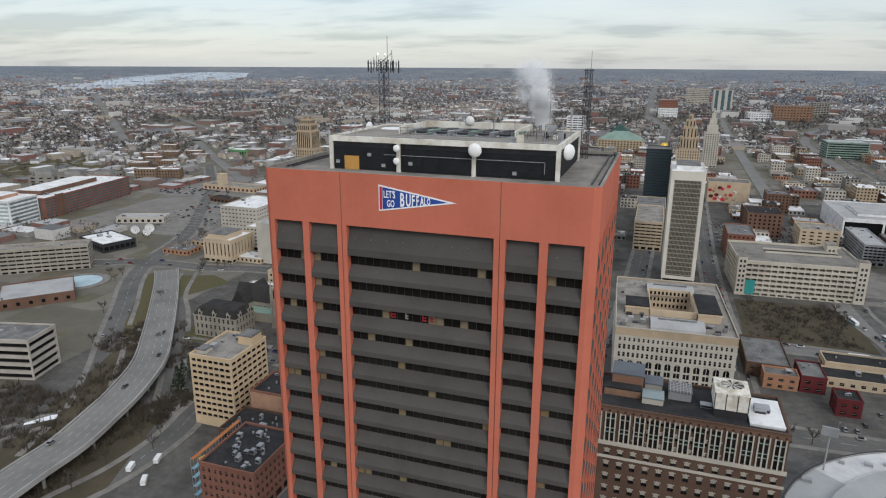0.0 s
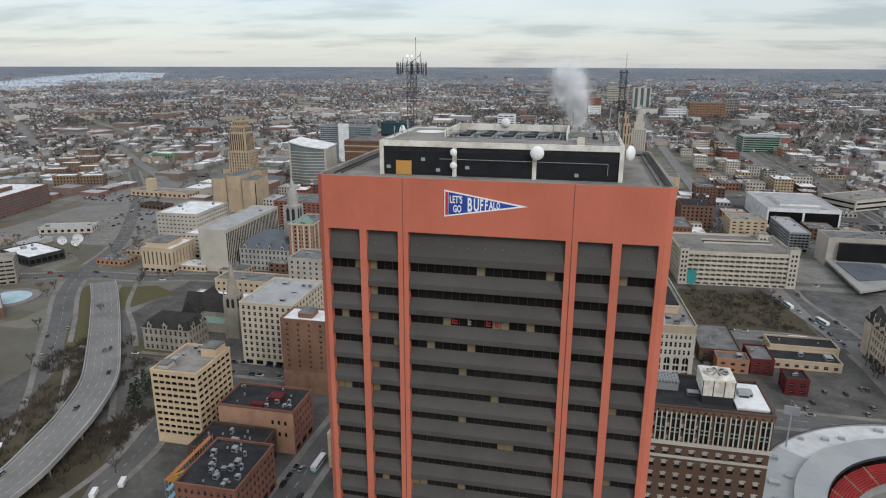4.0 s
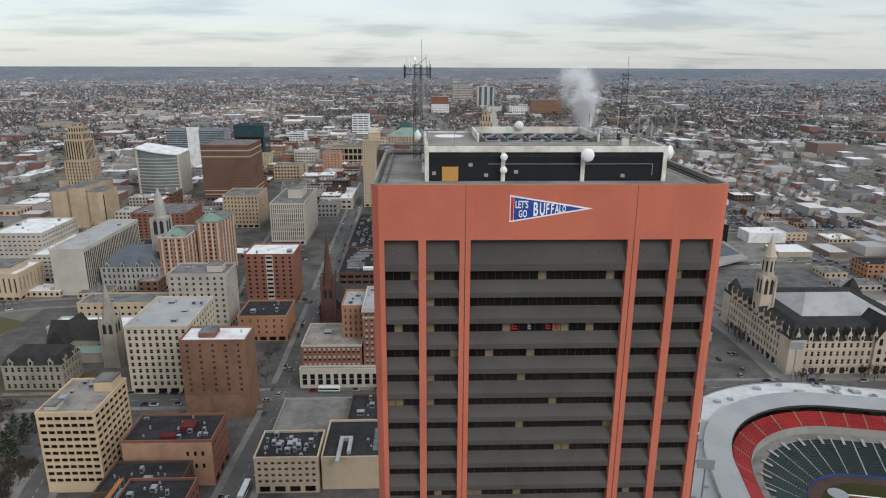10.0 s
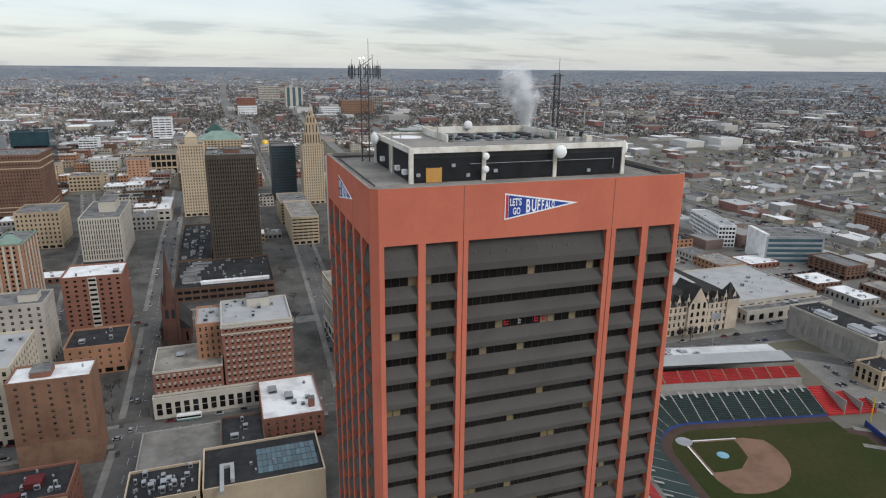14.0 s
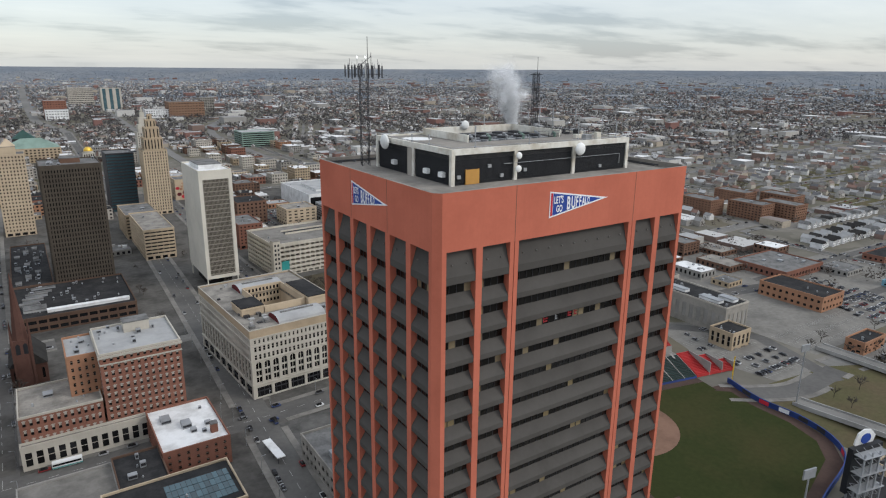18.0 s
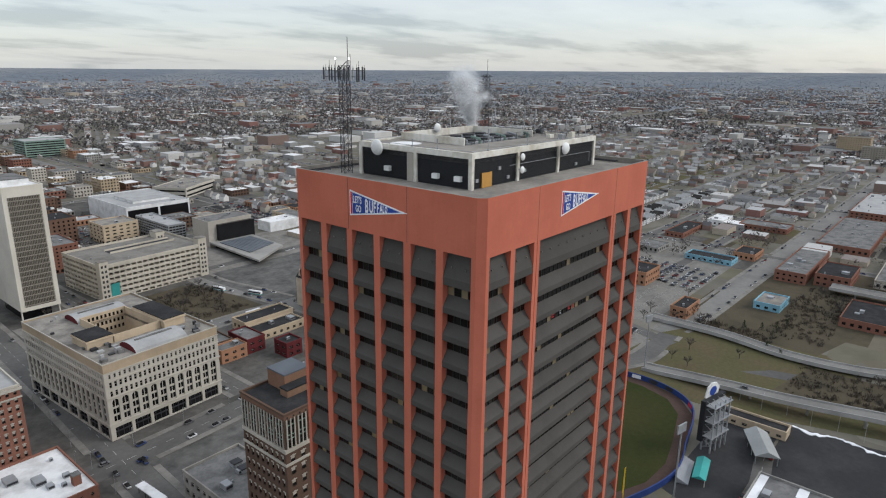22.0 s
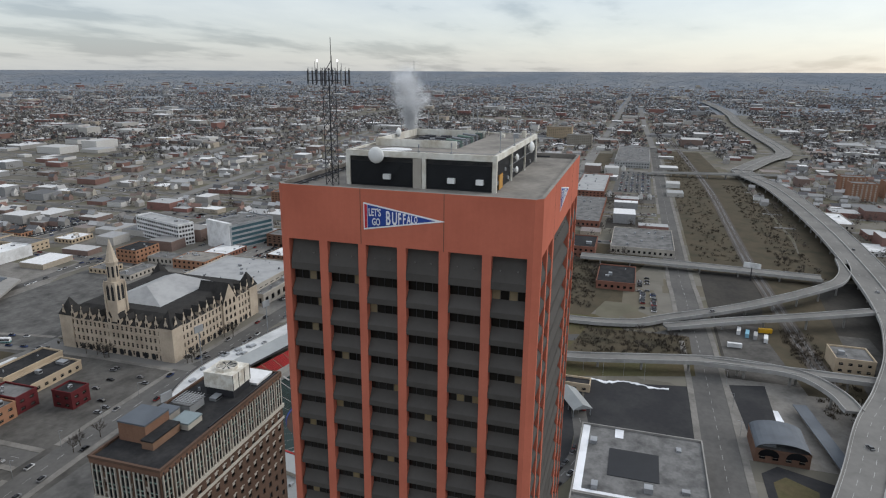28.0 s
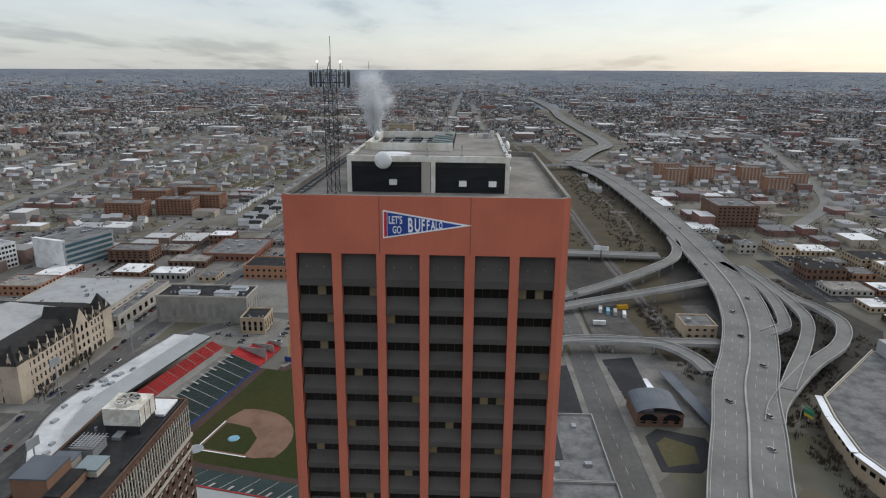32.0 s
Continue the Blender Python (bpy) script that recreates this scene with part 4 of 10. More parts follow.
part("whip_aerial", g, "steel_dark", m2)
whips = [(-46.3, 94.6, 3.2), (-22.5, 104, 4.6), (-21.4, 112, 3.6), (-24.0, 96.0, 2.8), (-16.0, 95.0, 2.6), (-14.2, 100.0, 3.0), (-14.0, 107.0, 4.2), (-15.0, 116.0, 4.0), (-19, 117, 5.0), (-28, 117, 2.6), (-36, 94.4, 1.2), (-50.3, 101, 1.6), (-50.4, 106, 1.2)]
for x, y, h in whips:
    g = Geo()
    g.rod((0, 0, 0), (0, 0, h), 0.055)
    g.cone(0, 0, 0, 0.25, 0.2, 0.2, 6)
    g.box(-0.09, -0.09, h * 0.6, 0.09, 0.09, h)
    solid("whip_aerial", g, "steel_grey", "thin grey whip aerial on the plant room", "aerial", group="whip aerials", at=pose(x, y, DECK + PZ - 0.02))
rail = thing("cleaning_rail", "dark twin rail for window cleaning round the roof edge", "rail", TCX, TCY, DECK)
for off in (0.9, 1.9):
    for (a, b) in (((-WX + off, -WY + 6), (-WX + off, WY - off)), ((WX - off, -WY + 6), (WX - off, WY - off)), ((-WX + off, WY - off), (WX - off, WY - off))):
        g = Geo()
        g.rod((*a, 0.35), (*b, 0.35), 0.13)
        part("rail", g, "steel_dark", rail)
for k in range(20):
    x = -WX + 1.4 + (2 * WX - 2.8) * k / 19
    g = Geo()
    g.box(x - 0.1, WY - 2.0, 0, x + 0.1, WY - 0.8, 0.3)
    part("sleeper", g, "steel_grey", rail)

# roof clutter: guard rails, pipes, small boxes on the plant room
rl = random.Random(12)
ring = [(PX0 + 0.3, PY0 + 0.3), (PX1 - 0.3, PY0 + 0.3), (PX1 - 0.3, PY1 - 0.3), (PX0 + 0.3, PY1 - 0.3)]
for (a, c_) in zip(ring, ring[1:] + ring[:1]):
    g = Geo()
    g.rod((*a, PZ + 0.22), (*c_, PZ + 0.22), 0.045)
    part("cable_run", g, "steel_grey", plant)
for (a, c_) in (((WX0, WY0), (WX1, WY0)), ((WX1 + 0.4, WY0), (PX1 - 2, WY0)), ((WX1 + 2, WY0 - 2), (WX1 + 2, WY1)), ((PX1 - 3, PY0 + 2), (PX1 - 3, PY1 - 2))):
    g = Geo()
    n = max(2, int(math.hypot(c_[0] - a[0], c_[1] - a[1]) / 2.2))
    for k in range(n + 1):
        x, y = a[0] + (c_[0] - a[0]) * k / n, a[1] + (c_[1] - a[1]) * k / n
        g.rod((x, y, PZ - 0.25), (x, y, PZ + 0.85), 0.035)
    for z in (0.3, 0.85):
        g.rod((*a, PZ + z), (*c_, PZ + z), 0.035)
    part("guard_rail", g, "steel_dark", plant)
for i in range(12):
    g = Geo()
    x, y = rl.uniform(WX1 + 1, PX1 - 1.5), rl.uniform(PY0 + 1.5, PY1 - 1.5)
    s = rl.uniform(0.2, 0.7)
    g.box(x - s, y - s * 0.7, PZ - 0.26, x + s, y + s * 0.7, PZ - 0.26 + rl.uniform(0.4, 1.3))
    part("equipment_box", g, rl.choice(["steel_grey", "white_trim", "steel_dark"]), plant)
for i in range(6):
    g = Geo()
    x = -8.5 + i * 3.6
    g.rod((x, -2.6, PZ - 1.0), (x, -2.6, PZ + 0.45), 0.22, 8)
    g.rod((x, -2.6, PZ + 0.4), (x + 1.6, 0.4, PZ + 0.5), 0.2, 8)
    part("pipe", g, "copper_green" if i % 2 else "steel_grey", plant)
g = Geo()
g.cone(-14.2, 5.5, PZ - 0.24, PZ - 0.2, 2.6, 2.6, 20)
part("roof_patch", g, "roof_white", plant, "pale round patch on the deck")
# small fittings on the black walls
for x, z in ((-17.2, 1.0), (-11.6, 2.3), (-9.2, 0.7), (-4.6, 1.2), (12.0, 0.6)):
    g = Geo()
    g.box(x - 0.3, PY0 + 0.02, z, x + 0.3, PY0 + 0.28, z + 0.5)
    part("junction_box", g, "steel_grey", plant)
# lit red shapes behind the third row of windows
for x, w, lit in ((-37.2, 0.9, "led_red"), (-34.9, 0.5, "steel_grey"), (-32.0, 0.75, "led_red"), (-30.7, 0.6, "led_red")):
    g = Geo()
    z = LIP0 - 2 * PITCH - SLOT + 0.15
    for k in range(2):
        g.box(x - w / 2, TY0 + DEEP - 0.17, z + 0.1 + k * 0.45, x + w / 2, TY0 + DEEP - 0.15, z + 0.36 + k * 0.45)
    g.box(x - w / 2, TY0 + DEEP - 0.171, z + 0.1, x - w / 2 + 0.2, TY0 + DEEP - 0.15, z + 1.26)
    solid("window_display", g, lit, "glowing red shape in a tower window" if lit == "led_red" else "dim grey shape in a tower window", "display", group="window display")

# ---- buildings ----
mat("tan_render", (0.25, 0.155, 0.105), 0.9, 0.16, 0.8, 0.15, second=(0.18, 0.108, 0.075), streak=0.1)

PANES = {}


def pane(w, h, glass, cross=True, dress=False):
    key = (round(w, 2), round(h, 2), glass, cross, dress)
    if key not in PANES:
        g = Geo()
        g.face(((-w / 2, 0, 0), (w / 2, 0, 0), (w / 2, 0, h), (-w / 2, 0, h)), 0)
        if cross:
            g.box(-w / 2, -0.06, h * 0.48, w / 2, 0.01, h * 0.52 + 0.05, 1)
        g.box(-w / 2 - 0.1, -0.3, -0.16, w / 2 + 0.1, 0.02, 0.0, 1)
        if dress:  # pale blind half drawn, stone lintel and keystone
            g.box(-w / 2 + 0.08, -0.09, h * 0.52, w / 2 - 0.08, -0.03, h - 0.08, 1)
            g.box(-w / 2 - 0.2, -0.42, h, w / 2 + 0.2, -0.3, h + 0.4, 1)
            g.box(-0.25, -0.45, h, 0.25, -0.3, h + 0.6, 1)
        PANES[key] = g.mesh("window", glass, "pale_stone")
    return PANES[key]


def facade(g, p0, u, n, width, z0, z1, cols, rows, fw, fh, lift=0.5, inset=0.35, margin=0.0, mi=0):
    """Wall with recessed openings. Returns each opening's middle foot (x, y, z), width and height."""
    P = lambda a, z, d=0.0: (p0[0] + u[0] * a - n[0] * d, p0[1] + u[1] * a - n[1] * d, z)
    spots = []
    if not cols or not rows:
        g.face((P(0, z0), P(width, z0), P(width, z1), P(0, z1)), mi)
        return spots
    cw, rh = (width - 2 * margin) / cols, (z1 - z0) / rows
    if margin:
        g.face((P(0, z0), P(margin, z0), P(margin, z1), P(0, z1)), mi)
        g.face((P(width - margin, z0), P(width, z0), P(width, z1), P(width - margin, z1)), mi)
    a_, b_ = margin, width - margin
    prev = z0
    for r in range(rows):
        d0 = z0 + rh * r + (rh - rh * fh) * lift
        d1 = d0 + rh * fh
        g.face((P(a_, prev), P(b_, prev), P(b_, d0), P(a_, d0)), mi)
        prev = d1
        left = a_
        for c in range(cols):
            c0 = margin + cw * c + cw * (1 - fw) / 2
            c1 = c0 + cw * fw
            if c0 > left + 1e-4:
                g.face((P(left, d0), P(c0, d0), P(c0, d1), P(left, d1)), mi)
            left = c1
            for q in (((c0, d0), (c1, d0)), ((c1, d0), (c1, d1)), ((c1, d1), (c0, d1)), ((c0, d1), (c0, d0))):
                g.face((P(*q[0]), P(*q[1]), P(*q[1], inset), P(*q[0], inset)), mi)
            m = P((c0 + c1) / 2, d0, inset)
            spots.append((m, c1 - c0, d1 - d0))
        if left < b_ - 1e-4:
            g.face((P(left, d0), P(b_, d0), P(b_, d1), P(left, d1)), mi)
    g.face((P(a_, prev), P(b_, prev), P(b_, z1), P(a_, z1)), mi)
    return spots


FOOT = []  # footprints taken: x0, y0, x1, y1


def building(name, label, x0, x1, y0, y1, h, rows, cs, cw, wall, roof="roof_grey", turn=0.0, fw=0.5, fh=0.5, base=4.5, glass="glass_dark", faces="SWE", clutter=4, cap=None, category="building", shop=True, windows=True, cross=True, inset=0.35, lift=0.5, parapet=0.9, coping=0.12, z0=0.0, foot=True, margin=0.6, low=0.0, dress=False):
    """A flat-roofed block: walls with recessed openings, each pane a part, coping, roof deck and rooftop plant."""
    rnd = random.Random(name + str(round(x0)) + str(round(y0)))
    w, d = x1 - x0, y1 - y0
    far = math.hypot((x0 + x1) / 2 + 70, (y0 + y1) / 2 - 60) > 400
    remote = math.hypot((x0 + x1) / 2 + 70, (y0 + y1) / 2 - 60) > 640
    root = thing(name, label, category, (x0 + x1) / 2, (y0 + y1) / 2, z0, turn)
    if foot:
        FOOT.append((x0 - 3, y0 - 3, x1 + 3, y1 + 3))
    g = Geo()
    X, Y = w / 2, d / 2
    sides = (("S", (-X, -Y), (1, 0), (0, -1), w, cs, 0), ("E", (X, -Y), (0, 1), (1, 0), d, cw, 90), ("N", (X, Y), (-1, 0), (0, 1), w, cs, 180), ("W", (-X, Y), (0, -1), (-1, 0), d, cw, -90))
    for s, p0, u, n, wid, cols, ang in sides:
        c = cols if s in faces else 0
        top = h - parapet - 0.4
        if c and base and shop:
            spots = facade(g, p0, u, n, wid, 0, base, max(2, int(wid / 6)), 1, 0.7, 0.6, 0.35, inset, margin)
            for m, ww, hh in spots:
                part("shopfront", pane(ww, hh, glass, False), None, root, at=pose(*m, 0, 0, ang))
        elif base:
            facade(g, p0, u, n, wid, 0, base, 0, 0, 1, 1)
        spots = facade(g, p0, u, n, wid, base, top, c, rows, fw, fh, lift, inset, margin)
        facade(g, p0, u, n, wid, top, h, 0, 0, 1, 1)
        if windows and (far or low):
            bands = {}
            for m, ww, hh in spots:
                if not far and m[2] > low:
                    part("window", pane(ww, hh, glass, cross, dress), None, root, at=pose(*m, 0, 0, ang))
                    continue
                bands.setdefault(0 if remote else round(m[2], 1), []).append((m, ww, hh))
            for row in bands.values():
                q = Geo()
                for m, ww, hh in row:
                    q.face([(m[0] + u[0] * k, m[1] + u[1] * k, m[2] + zz) for k, zz in ((-ww / 2, 0), (ww / 2, 0), (ww / 2, hh), (-ww / 2, hh))])
                tagged(part("glazing", q, glass, root), kind="stuff")
        elif windows:
            for m, ww, hh in spots:
                part("window", pane(ww, hh, glass, cross, dress), None, root, at=pose(*m, 0, 0, ang))
    part("wall", g, wall, root)
    g = Geo()
    g.box(-X + 0.4, -Y + 0.4, h - 2.0, X - 0.4, Y - 0.4, h - parapet)
    deck = part("roof", g, roof, root)
    g = Geo()
    o = coping
    for a, b, c, e in ((-X - o, -Y - o, X + o, -Y + 0.45), (-X - o, Y - 0.45, X + o, Y + o), (-X - o, -Y + 0.45, -X + 0.45, Y - 0.45), (X - 0.45, -Y + 0.45, X + o, Y - 0.45)):
        g.box(a, b, h - parapet - 0.05, c, e, h + 0.12)
    part("coping", g, cap or wall, root)
    for i in range(clutter):
        g = Geo()
        s = rnd.uniform(1.0, min(4.5, w / 5) if clutter < 12 else 2.4)
        e = s * rnd.uniform(0.6, 1.4)
        x, y = rnd.uniform(-X + s + 1, X - s - 1) if X > s + 1 else 0, rnd.uniform(-Y + e + 1, Y - e - 1) if Y > e + 1 else 0
        zz = h - parapet - 0.02
        kind = rnd.random()
        if kind < 0.6:
            hh = rnd.uniform(0.9, 2.6)
            g.box(x - s / 2, y - e / 2, zz, x + s / 2, y + e / 2, zz + hh)
            g.box(x - s / 2 + 0.2, y - e / 2 - 0.05, zz + hh * 0.3, x + s / 2 - 0.2, y - e / 2 + 0.05, zz + hh * 0.8, 1)
            part("rooftop_unit", g, ("steel_grey", "steel_dark"), deck)
        else:
            g.cone(x, y, zz, zz + rnd.uniform(0.6, 1.6), 0.5, 0.4, 10)
            part("roof_vent", g, "steel_grey", deck)
    return root


def roof_box(root, x0, y0, x1, y1, z0, z1, wall, name="penthouse", roof=None, label=""):
    g = Geo()
    g.box(x0, y0, z0, x1, y1, z1, 0, 1)
    g.box(x0 - 0.15, y0 - 0.15, z1 - 0.4, x1 + 0.15, y1 + 0.15, z1 + 0.1, 1)
    return part(name, g, (wall, roof or "roof_grey"), root, label)


B = building
b = B("apartment_block", "cream eleven-storey block with dark recessed window bands", -211.5, -187.5, 238.7, 269, 38.5, 10, 7, 7, "cream_warm", "roof_gravel", fw=0.78, fh=0.46, clutter=9, faces="SE", shop=False, cross=False)
roof_box(b, 3, 4, 11, 13, 37.6, 42.5, "cream_warm")
roof_box(b, -10, -12, -5, -6, 37.6, 39.8, "white_stone", "rooftop_unit")
B("office_block", "pale cream ten-storey office block with punched windows", -213, -179, 325, 372, 40.5, 9, 9, 10, "limestone", "roof_pale", fw=0.46, fh=0.58, clutter=7, faces="SE")
b = B("office_block", "pale stone block with rooftop tanks behind the cream block", -223, -184, 414, 440, 41, 9, 8, 6, "pale_stone", "roof_grey", fw=0.35, fh=0.45, faces="SE")
roof_box(b, 5, -6, 15, 4, 40, 45, "white_stone", "water_tank")
b = B("brick_block", "brown brick loft building with a blank stained front", -173.5, -140.5, 298, 316, 44, 9, 5, 5, "loft_brick", "roof_white", fw=0.2, fh=0.4, clutter=3, faces="SE", shop=False, base=15)
roof_box(b, -8, -4, 0, 5, 43, 46, "red_brick", "bulkhead", "roof_grey", "red brick roof house")
g = Geo()
g.box(-16.53, -9.06, 0.1, 16.53, -8.99, 13.6)
part("render_coat", g, "tan_render", b, "tan render over the old party wall")
b = B("brick_warehouse", "peach-fronted warehouse with a black roof and red bulkheads", -180, -142, 242, 264, 22.5, 4, 7, 7, "red_brick", "roof_black", fw=0.4, fh=0.5, faces="E", clutter=18)
g = Geo()
g.box(-19, -11.08, 0.1, 19, -10.99, 21.6)
part("render_coat", g, "peach_render", b, "peach render over the side wall")
for i in range(6):
    g = Geo()
    g.box(8 + (i % 3) * 3.2, -11.14, 9 + (i // 3) * 6, 9.1 + (i % 3) * 3.2, -11.06, 11 + (i // 3) * 6)
    part("window", g, "glass_dark", b)
roof_box(b, 3, -3, 9, 3, 21.5, 24, "maroon", "bulkhead", "maroon")
roof_box(b, -3, -9, 3, -6, 21.5, 23.2, "maroon", "bulkhead", "maroon")
b = B("brick_warehouse", "low red brick warehouse with black roof and many vents", -166, -140, 186, 218, 21, 4, 9, 10, "red_brick", "roof_black", fw=0.4, fh=0.45, clutter=26, faces="SE")
B("low_block", "low black-roofed block between two brick warehouses", -182, -150, 219, 240, 14, 2, 5, 4, "dark_brick", "roof_black", clutter=10, faces="SE")
b = B("office_block", "cream four-storey building with a black membrane roof", -123, -96, 236, 257, 17.5, 4, 9, 6, "cream", "roof_black", fw=0.5, fh=0.4, clutter=30, faces="S")
B("blank_hall", "plain beige windowless hall with a black roof", -95, -47, 238, 268, 16, 0, 0, 0, "cream", "roof_black", clutter=3, base=0)
B("parking_deck", "open concrete roof parking deck", -123, -88, 262, 301, 9.5, 2, 8, 8, "concrete", "pavement", fw=0.85, fh=0.45, base=0, windows=False, clutter=0)
B("lofts_low", "low black-roofed annexe beside the brick hall", -88, -69, 268, 300, 12, 2, 4, 4, "dark_brick", "roof_black", clutter=5, base=3.5)
b = B("brick_hall", "small orange brick building with a bright white roof", -69, -40, 288, 330, 14.2, 3, 7, 9, "red_brick", "roof_white", fw=0.3, fh=0.45, clutter=6, base=3.5)
roof_box(b, 8, -14, 11, -11, 13, 18, "red_brick", "chimney", "roof_grey")
b = B("brick_hotel", "red brick hotel with white window dressings and pale roof", -85, -49, 334, 371, 46.5, 11, 12, 11, "red_brick", "roof_pale", fw=0.42, fh=0.55, clutter=16, cap="white_stone", faces="SW", dress=True)
for z0_, z1_, d_ in ((40.6, 41.3, 0.35), (44.2, 45.4, 0.6), (5.0, 5.6, 0.3)):
    g = Geo()
    g.box(-18 - d_, -18.5 - d_, z0_, 18 + d_, -18.45, z1_)
    g.box(-18 - d_, -18.44, z0_, -17.95, 18.5, z1_)
    part("cornice", g, "white_stone", b)
roof_box(b, -4, 6, 8, 14, 45.5, 51, "white_stone")
B("hotel_wing", "orange brick rear wing of the hotel", -98, -85, 345, 372, 44, 10, 4, 7, "orange_brick", "roof_pale", fw=0.35, fh=0.5, clutter=9, faces="SW")
B("arcade_block", "pale stone arcade with tall dark windows", -121, -49.5, 329.5, 333.5, 12, 1, 16, 2, "white_stone", "roof_gravel", fw=0.6, fh=0.62, base=0, clutter=0, cap="white_stone", foot=False)
B("arcade_block", "brick storeys over a pale stone arcade", -120, -86, 333.6, 366, 24.5, 5, 12, 9, "red_brick", "roof_gravel", fw=0.45, fh=0.55, base=0, clutter=9, cap="white_stone", faces="SW", dress=True)

# department store with its light well
def store():
    x0, x1, y0, y1, H = -16.5, 45.5, 341, 430, 40.5
    X, Y = (x1 - x0) / 2, (y1 - y0) / 2
    root = thing("department_store", "white terracotta department store with arched upper windows", "building", (x0 + x1) / 2, (y0 + y1) / 2, 0, 3.5)
    FOOT.append((x0 - 8, y0 - 8, x1 + 8, y1 + 8))
    arches = {}
    def arched(w, h):
        key = (round(w, 2), round(h, 2))
        if key not in arches:
            g = Geo()
            g.face([(-w / 2, 0, 0), (w / 2, 0, 0), (w / 2, 0, h), (-w / 2, 0, h)], 0)
            g.box(-0.14, -0.16, 0, 0.14, 0.0, h, 1)
            for z in (0.0, h * 0.3, h * 0.6):
                g.box(-w / 2, -0.14, z, w / 2, 0.0, z + 1.1, 1)
            arches[key] = g.mesh("arched_window", "glass_dark", "white_stone")
        return arches[key]
    g = Geo()
    p = Geo()
    for p0, u, n, wid, bays, ang, on in (((-X, -Y), (1, 0), (0, -1), 2 * X, 12, 0, 1), ((X, -Y), (0, 1), (1, 0), 2 * Y, 17, 90, 0), ((X, Y), (-1, 0), (0, 1), 2 * X, 12, 180, 0), ((-X, Y), (0, -1), (-1, 0), 2 * Y, 17, -90, 1)):
        k = bays if on else 0
        for m, ww, hh in facade(g, p0, u, n, wid, 0, 8.0, k // 2, 1, 0.84, 0.74, 0.3, 0.8, 1.5):
            fr = Geo()
            fr.face([(-ww / 2, 0, 0), (ww / 2, 0, 0), (ww / 2, 0, hh), (-ww / 2, 0, hh)], 0)
            fr.box(-ww / 2, -0.5, hh * 0.52, ww / 2, 0.0, hh * 0.62, 1)
            for q in (-0.33, 0.0, 0.33):
                fr.box(q * ww - 0.15, -0.3, 0, q * ww + 0.15, 0.0, hh, 1)
            part("shopfront", fr, ("glass_dark", "steel_dark"), root, "dark glazed shopfront with steel canopy", at=pose(*m, 0, 0, ang))
        spots = facade(g, p0, u, n, wid, 8.0, 22.2, k, 1, 0.66, 0.92, 0.35, 0.7, 1.5)
        for m, ww, hh in spots:
            part("arched_window", arched(ww, hh), None, root, at=pose(*m, 0, 0, ang))
            top = m[2] + hh
            for s_ in (-1, 1):  # the arch's corners
                pts = [(s_ * ww / 2, top)]
                for a in range(5):
                    t = math.pi / 2 * a / 4
                    pts.append((s_ * ww / 2 * math.cos(t), top - ww / 2 + ww / 2 * math.sin(t)))
                if s_ > 0:
                    pts = pts[::-1]
                g.face([(m[0] + n[0] * 0.7 + u[0] * a, m[1] + n[1] * 0.7 + u[1] * a, z) for a, z in pts[::-1]])
        for z_0, z_1, rows, fw_, fh_ in ((22.2, 31.4, 2, 0.5, 0.6), (31.4, 35.6, 1, 0.4, 0.5)):
            for m, ww, hh in facade(g, p0, u, n, wid, z_0, z_1, k * 2, rows, fw_, fh_, 0.5, 0.45, 1.5):
                part("window", pane(ww, hh, "glass_dark", True), None, root, at=pose(*m, 0, 0, ang))
        facade(p, p0, u, n, wid, 35.6, H, 0, 0, 1, 1)
    part("wall", g, "white_stone", root)
    part("parapet", p, "tan_stone", root, "tan brick parapet")
    for z_0, z_1, d in ((8.0, 8.7, 0.45), (22.3, 22.9, 0.5), (31.1, 31.5, 0.3), (35.4, 35.8, 0.3), (40.2, 40.7, 0.2)):
        g = Geo()
        for q in ((-X - d, -Y - d, X + d, -Y + 0.2), (-X - d, -Y + 0.21, -X + 0.2, Y), (X - 0.2, -Y + 0.21, X + d, Y), (-X + 0.21, Y - 0.2, X - 0.21, Y + d)):
            g.box(q[0], q[1], z_0, q[2], q[3], z_1)
        part("cornice", g, "white_stone", root)
    g = Geo()  # roof round the light well
    for q in ((-X + 0.3, -Y + 0.3, X - 0.3, -20), (-X + 0.3, 16, X - 0.3, Y - 0.3), (-X + 0.3, -20, -12, 16), (12, -20, X - 0.3, 16)):
        g.box(q[0], q[1], 38, q[2], q[3], 39.4)
    part("roof", g, "roof_gravel", root)
    g = Geo()
    g.box(-12, -20, 22, 12, 16, 22.3)
    part("well_floor", g, "roof_grey", root)
    for nm, q in (("well_wall", (-12.6, -20.5, 12.6, -20, 0)), ("well_wall", (-12.6, 16, 12.6, 16.5, 0)), ("well_wall", (-12.6, -20, -12, 16, 0)), ("well_wall", (12, -20, 12.6, 16, 0))):
        g = Geo()
        g.box(q[0], q[1], 22, q[2], q[3], 43.6)
        w = part(nm, g, "cream", root)
        if q[1] == 16:
            for i in range(10):
                for z in (32, 36, 40):
                    o = Geo()
                    o.box(-11 + i * 2.3, 15.95, z, -9.8 + i * 2.3, 16.02, z + 2)
                    part("well_window", o, "glass_dark", w)
    for q, t in (((-26, -20, -13, -4), 44.5), ((13, -24, 25, 8), 45)):
        w = roof_box(root, q[0], q[1], q[2], q[3], 39.3, t, "cream", "bulkhead", "roof_black", "cream stone roof house with a cornice")
        o = Geo()
        o.box(q[0] - 0.5, q[1] - 0.5, t - 1.5, q[2] + 0.5, q[3] + 0.5, t - 0.9)
        part("cornice", o, "cream", w)
